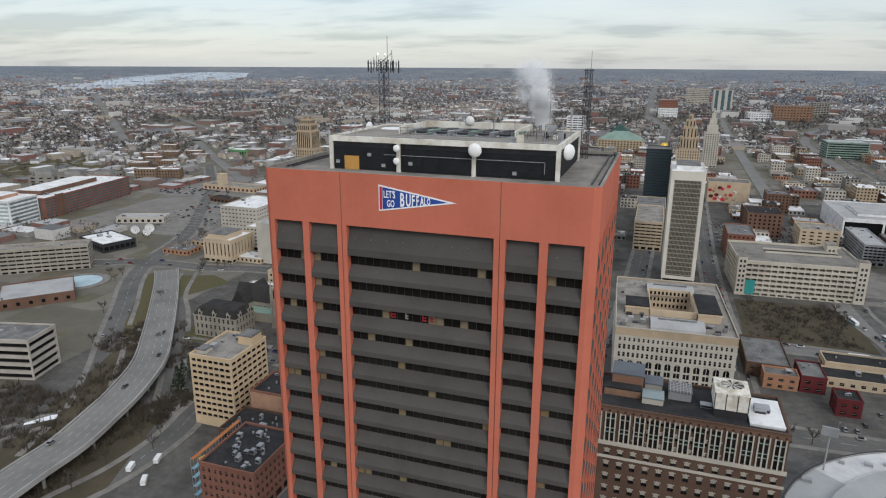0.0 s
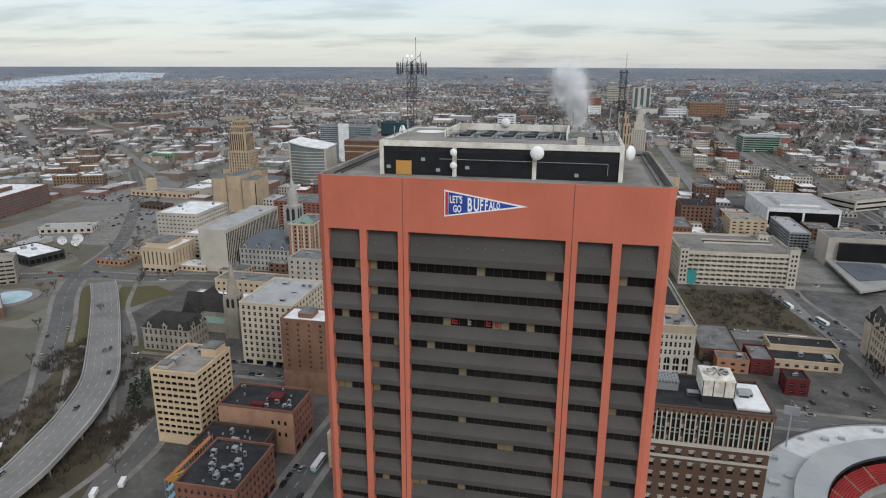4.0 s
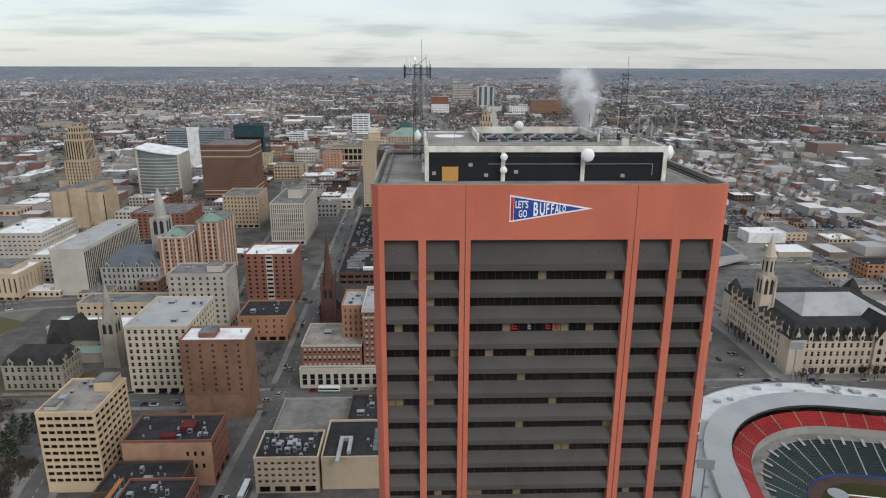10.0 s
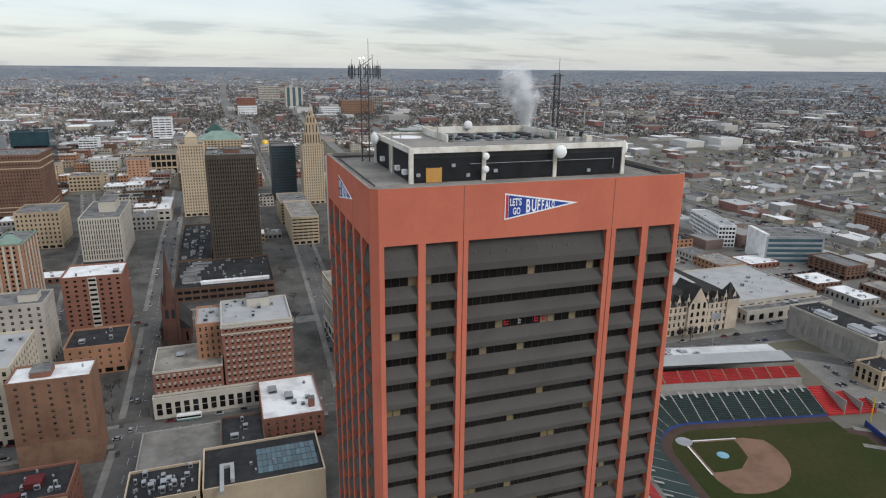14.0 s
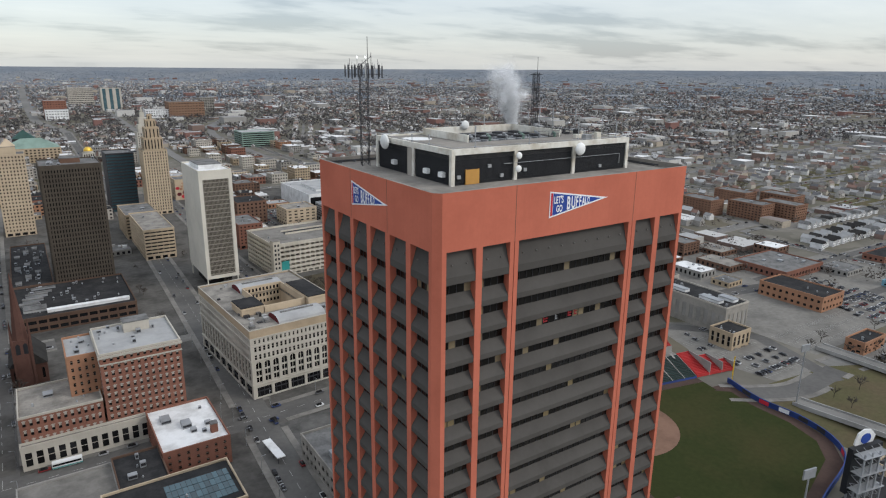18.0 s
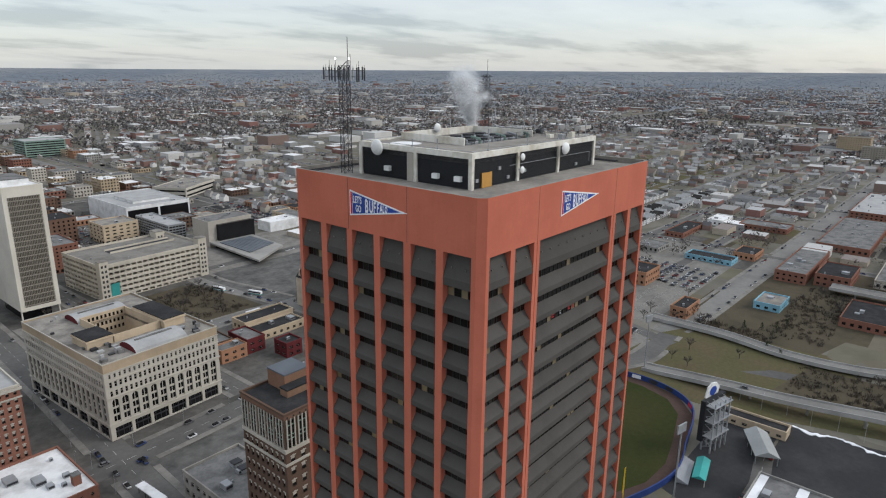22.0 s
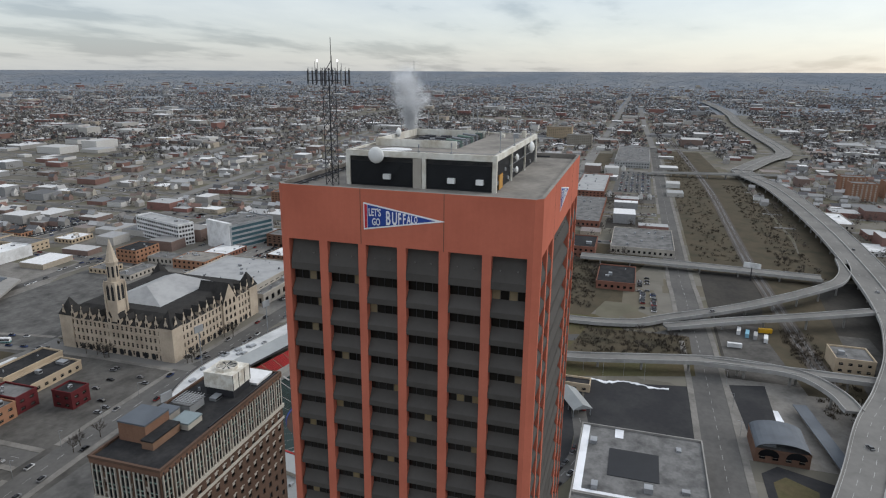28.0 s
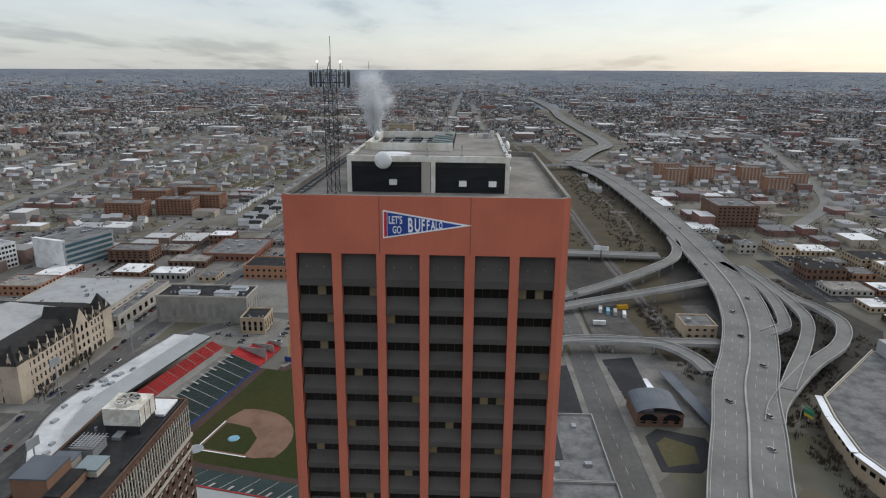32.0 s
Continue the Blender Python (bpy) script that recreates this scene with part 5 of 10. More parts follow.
    for y_0, y_1 in ((-42, -26), (18, 34)):  # barrel roofs
        g = Geo()
        N = 8
        for i in range(N):
            a, c = math.pi * i / N, math.pi * (i + 1) / N
            ym, rr = (y_0 + y_1) / 2, (y_1 - y_0) / 2
            f = lambda t: (ym - rr * math.cos(t), 39.4 + 3.6 * math.sin(t))
            g.face(((-13, *f(a)), (15, *f(a)), (15, *f(c)), (-13, *f(c))))
        for x_, m_ in ((-13, 1), (15, 1)):
            g.face([(x_, (y_0 + y_1) / 2 - (y_1 - y_0) / 2 * math.cos(math.pi * i / N), 39.4 + 3.6 * math.sin(math.pi * i / N)) for i in range(N + 1)], 1)
        w = part("barrel_roof", g, ("roof_pale", "maroon"), root, "pale curved metal roof with red gable ends")
        o = Geo()
        o.box(-9, (y_0 + y_1) / 2 - 0.6, 42.6, 11, (y_0 + y_1) / 2 + 0.6, 43.5)
        part("ridge_light", o, "roof_grey", w)
    rq = random.Random(4)
    for i in range(26):
        x, y = rq.choice(((rq.uniform(-28, -15), rq.uniform(-42, 40)), (rq.uniform(17, 28), rq.uniform(-42, -26)), (rq.uniform(-28, -14), rq.uniform(-42, -22))))
        g, s_ = Geo(), rq.uniform(0.5, 1.6)
        g.box(x - s_, y - s_ * 0.7, 39.35, x + s_, y + s_ * 0.7, 39.4 + rq.uniform(0.5, 2.2))
        part("rooftop_unit", g, rq.choice(("steel_grey", "steel_dark", "roof_pale", "roof_grey")), root)


store()
b = B("parking_garage", "long concrete parking garage with open decks", 66, 157, 543, 606, 29, 6, 19, 11, "garage_stone", "pavement", turn=3.5, fw=0.82, fh=0.5, base=3.0, windows=False, inset=6.0, clutter=2, faces="SW", parapet=1.6)
for q in ((-46.2, -32.2, -39.5, -26, 32), (38.5, -32.2, 46.2, -25, 34), (30, 20, 38, 30, 33)):
    w = roof_box(b, q[0], q[1], q[2], q[3], 0.1, q[4], "garage_stone", "stair_tower", "roof_gravel", "stone stair tower with small openings")
    for k in range(7):
        g = Geo()
        for o in (-1.4, 1.4):
            g.box((q[0] + q[2]) / 2 + o - 0.8, q[1] - 0.06, 3 + k * 4, (q[0] + q[2]) / 2 + o + 0.8, q[1] + 0.05, 5 + k * 4)
        part("opening", g, "louver", w)
# no hole is cut: the ramp opening's shade is a black slab on the deck
g = Geo()
g.box(-20, 2, 27.0, 36, 12, 27.55)
part("ramp_well", g, "louver", b, "black slab for the shaded ramp opening in the roof deck")
for y_ in (1.6, 12):
    g = Geo()
    g.box(-20.4, y_, 26.9, 36.4, y_ + 0.4, 29)
    part("ramp_wall", g, "garage_stone", b)
g = Geo()
g.box(-39, -31.75, 1, -32, -31.6, 13)
part("mural_panel", g, "teal", b, "teal painted panel")
b = B("slab_tower", "white-framed office tower with dark bronze window wall", 10.5, 36, 534, 592, 88, 1, 1, 1, "tower_white", "roof_white", fw=0.8, fh=0.9, base=0, glass="glass_bronze", cross=False, clutter=0, faces="SN", z0=9.5, lift=0.32)
roof_box(b, -9, -15, 9, 15, 87, 91, "roof_white")
for sx in (-1, 1):
    for sy in (-1, 1):
        g = Geo()
        g.box(sx * 12.4 - 0.35 * (1 + sx), sy * 27 - 0.7, -9.5, sx * 12.4 + 0.7 - 0.35 * (1 + sx), sy * 27 + 0.7, 0)
        part("stilt", g, "tower_white", b)
g = Geo()
g.box(-9, -20, -9.5, 9, 20, 0)
part("lobby", g, "glass_dark", b)
for i in range(21):
    g = Geo()
    g.box(-10.1 + i * 1.0, -29.05, 3.2, -9.85 + i * 1.0, -28.6, 81.0)
    part("mullion", g, "tan_grid", b)
for k in range(22):
    g = Geo()
    g.box(-10.2, -28.9, 3.4 + k * 3.55, 10.2, -28.55, 4.1 + k * 3.55)
    part("floor_band", g, "tan_grid", b)
b = B("dark_tower", "brown stone office tower with close vertical fins", -92, -50, 586, 628, 102, 1, 1, 1, "bronze_stone", "roof_grey", fw=0.94, fh=0.95, base=5, glass="glass_dark", cross=False, clutter=10, cap="bronze_stone")
roof_box(b, -6, -4, 8, 8, 101, 105, "brown_brick")
for i in range(21):
    g = Geo()
    g.box(-20.0 + i * 2 - 0.62, -21.4, 7, -20.0 + i * 2 + 0.62, -20.85, 99)
    part("fin", g, "bronze_stone", b)
    g = Geo()
    g.box(-21.4, -20.0 + i * 2 - 0.62, 7, -20.85, -20.0 + i * 2 + 0.62, 99)
    part("fin", g, "bronze_stone", b)
for k in range(26):
    g = Geo()
    g.box(-21, -21.12, 8.6 + k * 3.6, 21, -20.7, 9.7 + k * 3.6)
    g.box(-21.12, -20.69, 8.6 + k * 3.6, -20.7, 20.69, 9.7 + k * 3.6)
    part("floor_band", g, "bronze_stone", b)
b = B("mall_podium", "low dark roofed shopping arcade round the brown tower", -121, -46, 508, 584, 11, 2, 12, 12, "dark_brick", "roof_black", clutter=34, fw=0.8, fh=0.5, base=0, faces="SW")
roof_box(b, -18, -30, 34, -26, 10.0, 12.2, "roof_white", "skylight", "roof_white")
roof_box(b, -32, -24, -18, -14, 10.0, 12.0, "roof_pale", "rooftop_unit")
for i in range(5):
    roof_box(b, -34 + i * 2, -8 + i * 9, -22 + i * 3, -3 + i * 8, 10.0, 11.2 + (i % 3) * 0.6, "steel_grey", "rooftop_unit")
b = B("mall_podium", "long dark roofed wing of the shopping arcade", -122, -94, 586, 724, 11, 2, 6, 18, "dark_brick", "roof_black", clutter=30, fw=0.8, fh=0.5, base=0, faces="SW")
for i in range(9):
    roof_box(b, -11 + (i % 3) * 7, -62 + i * 14, -7 + (i % 3) * 7, -54 + i * 14, 10.0, 11.0 + (i % 2) * 0.9, "steel_grey", "rooftop_unit")
B("glass_tower", "dark blue glass office tower", -16, 15, 890, 930, 72, 18, 14, 14, "steel_dark", "roof_grey", fw=0.9, fh=0.6, glass="glass_blue", windows=True, cross=False, clutter=2, faces="S")
b = B("deco_tower", "tan stone art deco tower with stepped crown", 20, 47, 850, 880, 78, 20, 9, 9, "cream", "roof_grey", fw=0.4, fh=0.6, faces="SW", clutter=0, cap="tan_stone")
for k, (r, z) in enumerate(((10.5, 92), (8, 104), (5.5, 113), (2.5, 119))):
    st = roof_box(b, -r, -r, r, r, 77 if k == 0 else 90, z, "tan_stone", "setback", "tan_stone")
    for i in range(max(1, int(r / 1.7))):
        q = -r + 1.7 + i * 3.4 * (r - 1.7) / max(1.7 * (int(r / 1.7) - 1), 1.7)
        g = Geo()
        g.box(q - 0.6, -r - 0.08, (79 if k == 0 else 92 if k == 1 else z - 8), q + 0.6, -r + 0.02, z - 2)
        part("window_slot", g, "glass_dark", st)
        g = Geo()
        g.box(-r - 0.08, q - 0.6, (79 if k == 0 else 92 if k == 1 else z - 8), -r + 0.02, q + 0.6, z - 2)
        part("window_slot", g, "glass_dark", st)
b = B("office_tower_tan", "pale tan office tower with a peaked top", -126, -98, 815, 845, 86, 22, 9, 8, "cream", "roof_grey", fw=0.4, fh=0.5, faces="S", clutter=0)
roof_box(b, -7, -7, 7, 7, 85, 93, "cream", "crown")
g = Geo()
g.hip(-7, -7, 7, 7, 93, 101)
part("crown_roof", g, "cream", b, "peaked stone crown")
b = B("office_block", "white concrete office block with vertical windows", -204, -170, 634, 716, 43, 8, 16, 12, "white_stone", "roof_grey", fw=0.42, fh=0.8, clutter=3, faces="SE", cross=False)
roof_box(b, -4, -12, 10, 20, 42, 52, "white_stone")
b = B("apartment_block", "red brick apartment tower with a white window stripe", -185, -148, 464, 494, 40, 10, 7, 5, "red_brick", "roof_white", fw=0.36, fh=0.45, clutter=4, faces="SE")
g = Geo()
g.box(-2.6, -15.15, 4, 2.6, -14.8, 39)
part("stripe", g, "white_stone", b)
for k in range(10):
    g = Geo()
    g.box(-2.2, -15.2, 5.6 + k * 3.42, 2.2, -15.1, 7.2 + k * 3.42)
    part("window", g, "glass_dark", b)
B("brick_block", "low orange brick block below the apartment tower", -173, -141, 395, 425, 18, 3, 6, 5, "orange_brick", "roof_black", clutter=5, fw=0.25, fh=0.4, faces="SE")
b = B("condominium", "orange brick condominium with white bays and green gables", -262, -240, 500, 540, 44, 11, 6, 8, "orange_brick", "roof_grey", fw=0.5, fh=0.5, faces="SE", cap="white_stone")
b = B("condominium", "orange brick condominium tower with white balcony bays", -238, -218, 520, 560, 52, 13, 5, 8, "orange_brick", "roof_grey", fw=0.5, fh=0.5, faces="SE", cap="copper_green")
for (bx, by, w_, d_, h_) in ((-251, 520, 22, 40, 44), (-228, 540, 20, 40, 52)):
    owner = [o for o in bpy.data.objects if o.name.startswith("condominium") and abs(o.matrix_basis.translation.x - bx) < 1 and o.parent is None][0]
    for k in range(4):
        g = Geo()
        x = -w_ / 2 + (k + 0.5) * w_ / 4
        g.box(x - 0.7, -d_ / 2 - 0.5, 3, x + 0.7, -d_ / 2 + 0.05, h_ - 1.5)
        part("white_bay", g, "white_stone", owner)
    for k in range(5):
        g = Geo()
        y = -d_ / 2 + (k + 0.5) * d_ / 5
        g.box(w_ / 2 - 0.05, y - 0.9, 3, w_ / 2 + 0.5, y + 0.9, h_ - 1.5)
        part("white_bay", g, "white_stone", owner)
    g = Geo()
    g.hip(-w_ / 2 + 3, -d_ / 2 + 4, w_ / 2 - 3, -d_ / 2 + 14, h_ - 0.9, h_ + 5)
    part("gable_roof", g, "copper_green", owner, "green metal gable roof")
B("court_building", "white concrete court building with a blank end wall", -341, -315, 487, 588, 38, 1, 0, 34, "white_stone", "roof_pale", fw=0.72, fh=0.9, faces="E", clutter=4, shop=False, base=3, cross=False)
cc = thing("concrete_court", "brown concrete court building of chamfered blocks", "building", -434, 733)
FOOT.append((-466, 704, -402, 763))
for cx_, cy_, w_, d_, h_ in ((-19, -6, 19, 38, 41), (1, 0, 20, 50, 45), (20, -5, 18, 40, 40)):
    g = Geo()
    ch_ = 4.0
    g.prism([(cx_ - w_ / 2 + ch_, cy_ - d_ / 2), (cx_ + w_ / 2 - ch_, cy_ - d_ / 2), (cx_ + w_ / 2, cy_ - d_ / 2 + ch_), (cx_ + w_ / 2, cy_ + d_ / 2), (cx_ - w_ / 2, cy_ + d_ / 2), (cx_ - w_ / 2, cy_ - d_ / 2 + ch_)], 0, h_, 0, 1)
    w = part("block", g, ("tan_stone", "roof_grey"), cc)
    for k in (-1, 1):
        g = Geo()
        g.box(cx_ + k * w_ / 2 - 0.35, cy_ - d_ / 2 + ch_ + 0.4, 6, cx_ + k * w_ / 2 + 0.35, cy_ - d_ / 2 + ch_ + 2.0, h_ - 4)
        part("slot_window", g, "glass_dark", w)
b = B("city_hall", "tan art deco city hall with a stepped tower", -510, -478, 838, 866, 56, 12, 8, 7, "tan_stone", "roof_grey", fw=0.4, fh=0.7, faces="SE", clutter=0, cap="tan_stone")
for r, z0_, z1_ in ((12.5, 55, 82), (10.5, 81, 91), (8, 90, 98), (4.5, 97, 103)):
    st = roof_box(b, -r, -r, r, r, z0_, z1_, "tan_stone", "tower_stage", "copper_green" if z1_ == 103 else "tan_stone")
    for k in range(int(r * 2 / 3.2)):
        for q in ((-r + 1.6 + k * 3.2, -r - 0.06, 0.7, 0.08), (r - 0.02, -r + 1.6 + k * 3.2, 0.08, 0.7)):
            g = Geo()
            g.box(q[0] - q[2] if q[2] > 0.1 else q[0], q[1] if q[2] > 0.1 else q[1] - q[3], z0_ + 2.5, q[0] + q[2], q[1] + q[3], z1_ - 1.5)
            part("window_slot", g, "glass_dark", st)
roof_box(b, -30, -8, -16.1, 12, 0, 30, "tan_stone", "wing", "roof_grey")
roof_box(b, 16.1, -8, 30, 12, 0, 30, "tan_stone", "wing", "roof_grey")
def courthouse():
    """Fan-shaped green glass front under a tilted white roof."""
    root = thing("courthouse", "pale green glass courthouse with a tilted white roof", "building", -416, 917)
    FOOT.append((-445, 890, -380, 945))
    rim = [(-28 + 5.6 * i, -24 + 7 * ((-28 + 5.6 * i) / 28) ** 2) for i in range(11)] + [(28, 25), (-28, 25)]
    top = lambda x, y: 60 - 0.16 * x + 0.05 * y
    g = Geo()
    k = len(rim)
    for i in range(k):
        a, c = rim[i], rim[(i + 1) % k]
        g.face(((*a, 0), (*c, 0), (*c, top(*c)), (*a, top(*a))))
    part("glass_wall", g, "glass_pale", root)
    for z in range(11):
        g = Geo()
        zz = 5 + z * 4.5
        out = [(x * 1.012, y - 0.4) for x, y in rim[:11]]
        g.prism(out + [(x, y + 0.6) for x, y in rim[:11]][::-1], zz, zz + 1.0)
        part("sunshade", g, "white_stone", root)
    for x in (-28, 28):
        g = Geo()
        g.box(x - 1.5, -18, 0, x + 1.5, 25, top(x, 0) - 0.5)
        part("side_wall", g, "white_stone", root)
    g = Geo()
    lo = [(x * 1.06, y * 1.06 - 0.5, top(x, y) + 0.1) for x, y in rim]
    hi = [(x, y, z + 1.6) for x, y, z in lo]
    g.face(hi)
    g.face(lo[::-1])
    for i in range(k):
        g.face((lo[i], lo[(i + 1) % k], hi[(i + 1) % k], hi[i]))
    part("roof", g, "roof_white", root)


glassy("glass_pale", (0.26, 0.32, 0.33), 0.2, 0.5)
courthouse()
b = B("brick_hotel", "tall brown brick hotel with a pale base", -342, -279, 858, 925, 74, 17, 20, 16, "brown_brick", "roof_grey", fw=0.34, fh=0.42, faces="SE", clutter=22, cap="red_brick")
for z0_, z1_, d_ in ((8, 9, 0.3), (13, 14, 0.3), (58, 59, 0.4), (66, 67.2, 0.5)):
    g = Geo()
    g.box(-31.5 - d_, -33.5 - d_, z0_, 31.5 + d_, -33.45, z1_)
    g.box(31.45, -33.44, z0_, 31.5 + d_, 33.5, z1_)
    part("cornice", g, "cream", b)
b = B("glass_tower", "blue glass tower with a white end slab", -495, -395, 1143, 1180, 66, 16, 24, 6, "steel_grey", "roof_grey", fw=0.92, fh=0.6, glass="glass_blue", faces="S", cross=False, clutter=2, windows=True)
roof_box(b, -14, -19.5, 6, -15, 0, 71, "roof_white", "end_slab")
B("glass_block", "dark blue glass office block", -402, -346, 1225, 1270, 67, 1, 1, 1, "glass_blue", "roof_black", fw=0.9, fh=0.3, faces="S", cross=False, clutter=2, glass="glass_dark")
B("office_block", "tan stone office block with rounded corner", -272, -233, 705, 750, 37, 7, 10, 10, "tan_stone", "roof_grey", fw=0.4, fh=0.5, faces="SE", clutter=2)

# the brown office block with its white frieze
b = B("office_block", "brown brick office block with a white terracotta frieze", -18, 44, 190.5, 214, 73, 15, 15, 8, "dark_brick", "roof_black", fw=0.42, fh=0.5, clutter=6, faces="SW", cap="dark_brick", base=5, coping=0.3, parapet=0.6, low=36, dress=True)
for z0_, z1_, d_ in ((54.6, 55.4, 0.4), (59.4, 60.6, 0.55)):
    g = Geo()
    g.box(-31 - d_, -11.75 - d_, z0_, 31 + d_, -11.6, z1_)
    g.box(-31 - d_, -11.59, z0_, -30.85, 11.6, z1_)
    part("cornice", g, "white_stone", b)
def frieze_bay(width, n, at):
    """Tall paired windows between white pilasters; n bays along width."""
    for i in range(n):
        c = -width / 2 + (i + 0.5) * width / n
        for o in (-1.5, 0.0, 1.5):
            g = Geo()
            g.box(c + o - 0.2, -0.42, 60.6, c + o + 0.2, 0.05, 71.0)
            part("pilaster", g, "white_stone", b, at=at)
        for o in (-0.75, 0.75):
            g = Geo()
            g.face(((c + o - 0.55, -0.16, 61.0), (c + o + 0.55, -0.16, 61.0), (c + o + 0.55, -0.16, 70.4), (c + o - 0.55, -0.16, 70.4)))
            for z in (63.8, 65.2, 68.6):
                g.box(c + o - 0.55, -0.22, z, c + o + 0.55, -0.1, z + 0.35, 1)
            part("tall_window", g, ("glass_dark", "copper_green"), b, at=at)


frieze_bay(62, 14, pose(0, -11.75, 0))
frieze_bay(23.5, 5, pose(-31, 0, 0, 0, 0, -90))
g = Geo()
g.box(-31.3, -12.05, 71.0, 31.3, -11.62, 72.3)
g.box(-31.3, -11.6, 71.0, -30.87, 11.75, 72.3)
part("cornice_base", g, "brown_brick", b)
for i in range(26):
    g = Geo()
    x = -30 + i * 2.4
    g.box(x - 0.3, -12.1, 71.3, x + 0.3, -12.0, 71.9)
    part("vent_hole", g, "louver", b)
g = Geo()  # cooling tower
g.box(10, -7, 75.2, 20, 4, 80.6)
g.box(10.3, -6.7, 72.4, 19.7, 3.7, 75.2, 1)
for x in (10.1, 13.3, 16.6, 19.7):
    g.box(x - 0.12, -7.08, 75.2, x + 0.12, -7.0, 80.6, 1)
for i in range(24):
    a, c = 2 * math.pi * i / 24, 2 * math.pi * (i + 1) / 24
    ring = [((15 + r_ * math.cos(t_), -1.5 + r_ * math.sin(t_), z_)) for r_, z_ in ((3.9, 80.6), (3.7, 81.6), (3.5, 81.6), (3.5, 80.7)) for t_ in (a, c)]
    for k_ in (0, 2, 4):
        g.face((ring[k_], ring[k_ + 1], ring[k_ + 3], ring[k_ + 2]))
    if i % 3 == 0:
        g.face(((15, -1.5, 81.3), (15 + 3.4 * math.cos(a), -1.5 + 3.4 * math.sin(a), 81.2), (15 + 3.4 * math.cos(c), -1.5 + 3.4 * math.sin(c), 81.35)), 1)
part("cooling_tower", g, ("white_trim", "steel_dark"), b, "white cooling tower on dark legs")
roof_box(b, 20.5, -9, 30, 8, 72.3, 73.2, "roof_white", "white_roof_bay", "roof_white")
roof_box(b, -21, 1, -11, 10.5, 72.3, 78.5, "loft_brick", "penthouse", "slate_blue", "brown brick lift house")
roof_box(b, -23, -3, -11.5, 0.9, 72.3, 75.2, "tan_render", "penthouse", "roof_black", "tan brick lower roof house")
roof_box(b, -11, -5.5, -4.5, 0.5, 72.3, 74.6, "white_stone", "skylight_house", "glass_pale", "low pale house with a glass roof")
roof_box(b, -10.5, 2, -5, 8, 72.3, 76, "grey_stone", "penthouse", "slate_blue")
roof_box(b, -3, 0, 4, 6, 72.3, 75.5, "steel_grey", "rooftop_unit")
for i in range(7):
    g = Geo()
    g.rod((-2.5 + i, -1, 75.6), (-2.5 + i, 7, 75.6), 0.12, 5)
    g.rod((-3, -0.5 + i * 1.1, 76.4), (4, -0.5 + i * 1.1, 76.4), 0.1, 5)
    part("pipe_rack", g, "steel_grey", b)
g = Geo()
g.box(-8, -10.6, 72.35, 31, -10.2, 73.0)
part("roof_kerb", g, "steel_dark", b)
FOOT.append((60, 120, 240, 320))  # ball park
FOOT.append((160, 330, 280, 440))  # post office
FOOT.append((-620, 290, -225, 480))  # western roads and plazas
FOOT.append((-360, 60, -205, 330))
FOOT.append((240, -200, 480, 240))  # freeway ramps
FOOT.append((-160, 180, 60, 345))
FOOT.append((-700, 540, -470, 760))
FOOT.append((300, 200, 385, 440))
FOOT.append((150, 440, 300, 640))
FOOT.append((0, 440, 60, 600))
FOOT.append((48, 430, 165, 548))
FOOT.append((480, -92, 1500, 14))  # rail corridor
FOOT.append((560, 336, 884, 412))  # rows of white houses


def wheel_mesh():
    if "wheel" not in PANES:
        w = Geo()
        w.rod((-0.1, 0, 0), (0.1, 0, 0), 0.33, 10)
        PANES["wheel"] = w.mesh("wheel", "tyre")
    return PANES["wheel"]


# ---- streets ----
STREETS = []


def street(name, label, pts, width, material="asphalt", marks=True, walks=True, per=5):
    line = smooth([(x, y, 0) for x, y in pts], per)
    STREETS.append((name, label, line, width, material, marks, walks))
    FOOTLINES.append((line, width / 2 + 4))


def near_line(p, line, reach):
    for a, c in zip(line, line[1:]):
        d = c - a
        t = min(1.0, max(0.0, (p - a).dot(d) / max(d.length_squared, 1e-6)))
        if (p - a - d * t).length < reach:
            return True
    return False


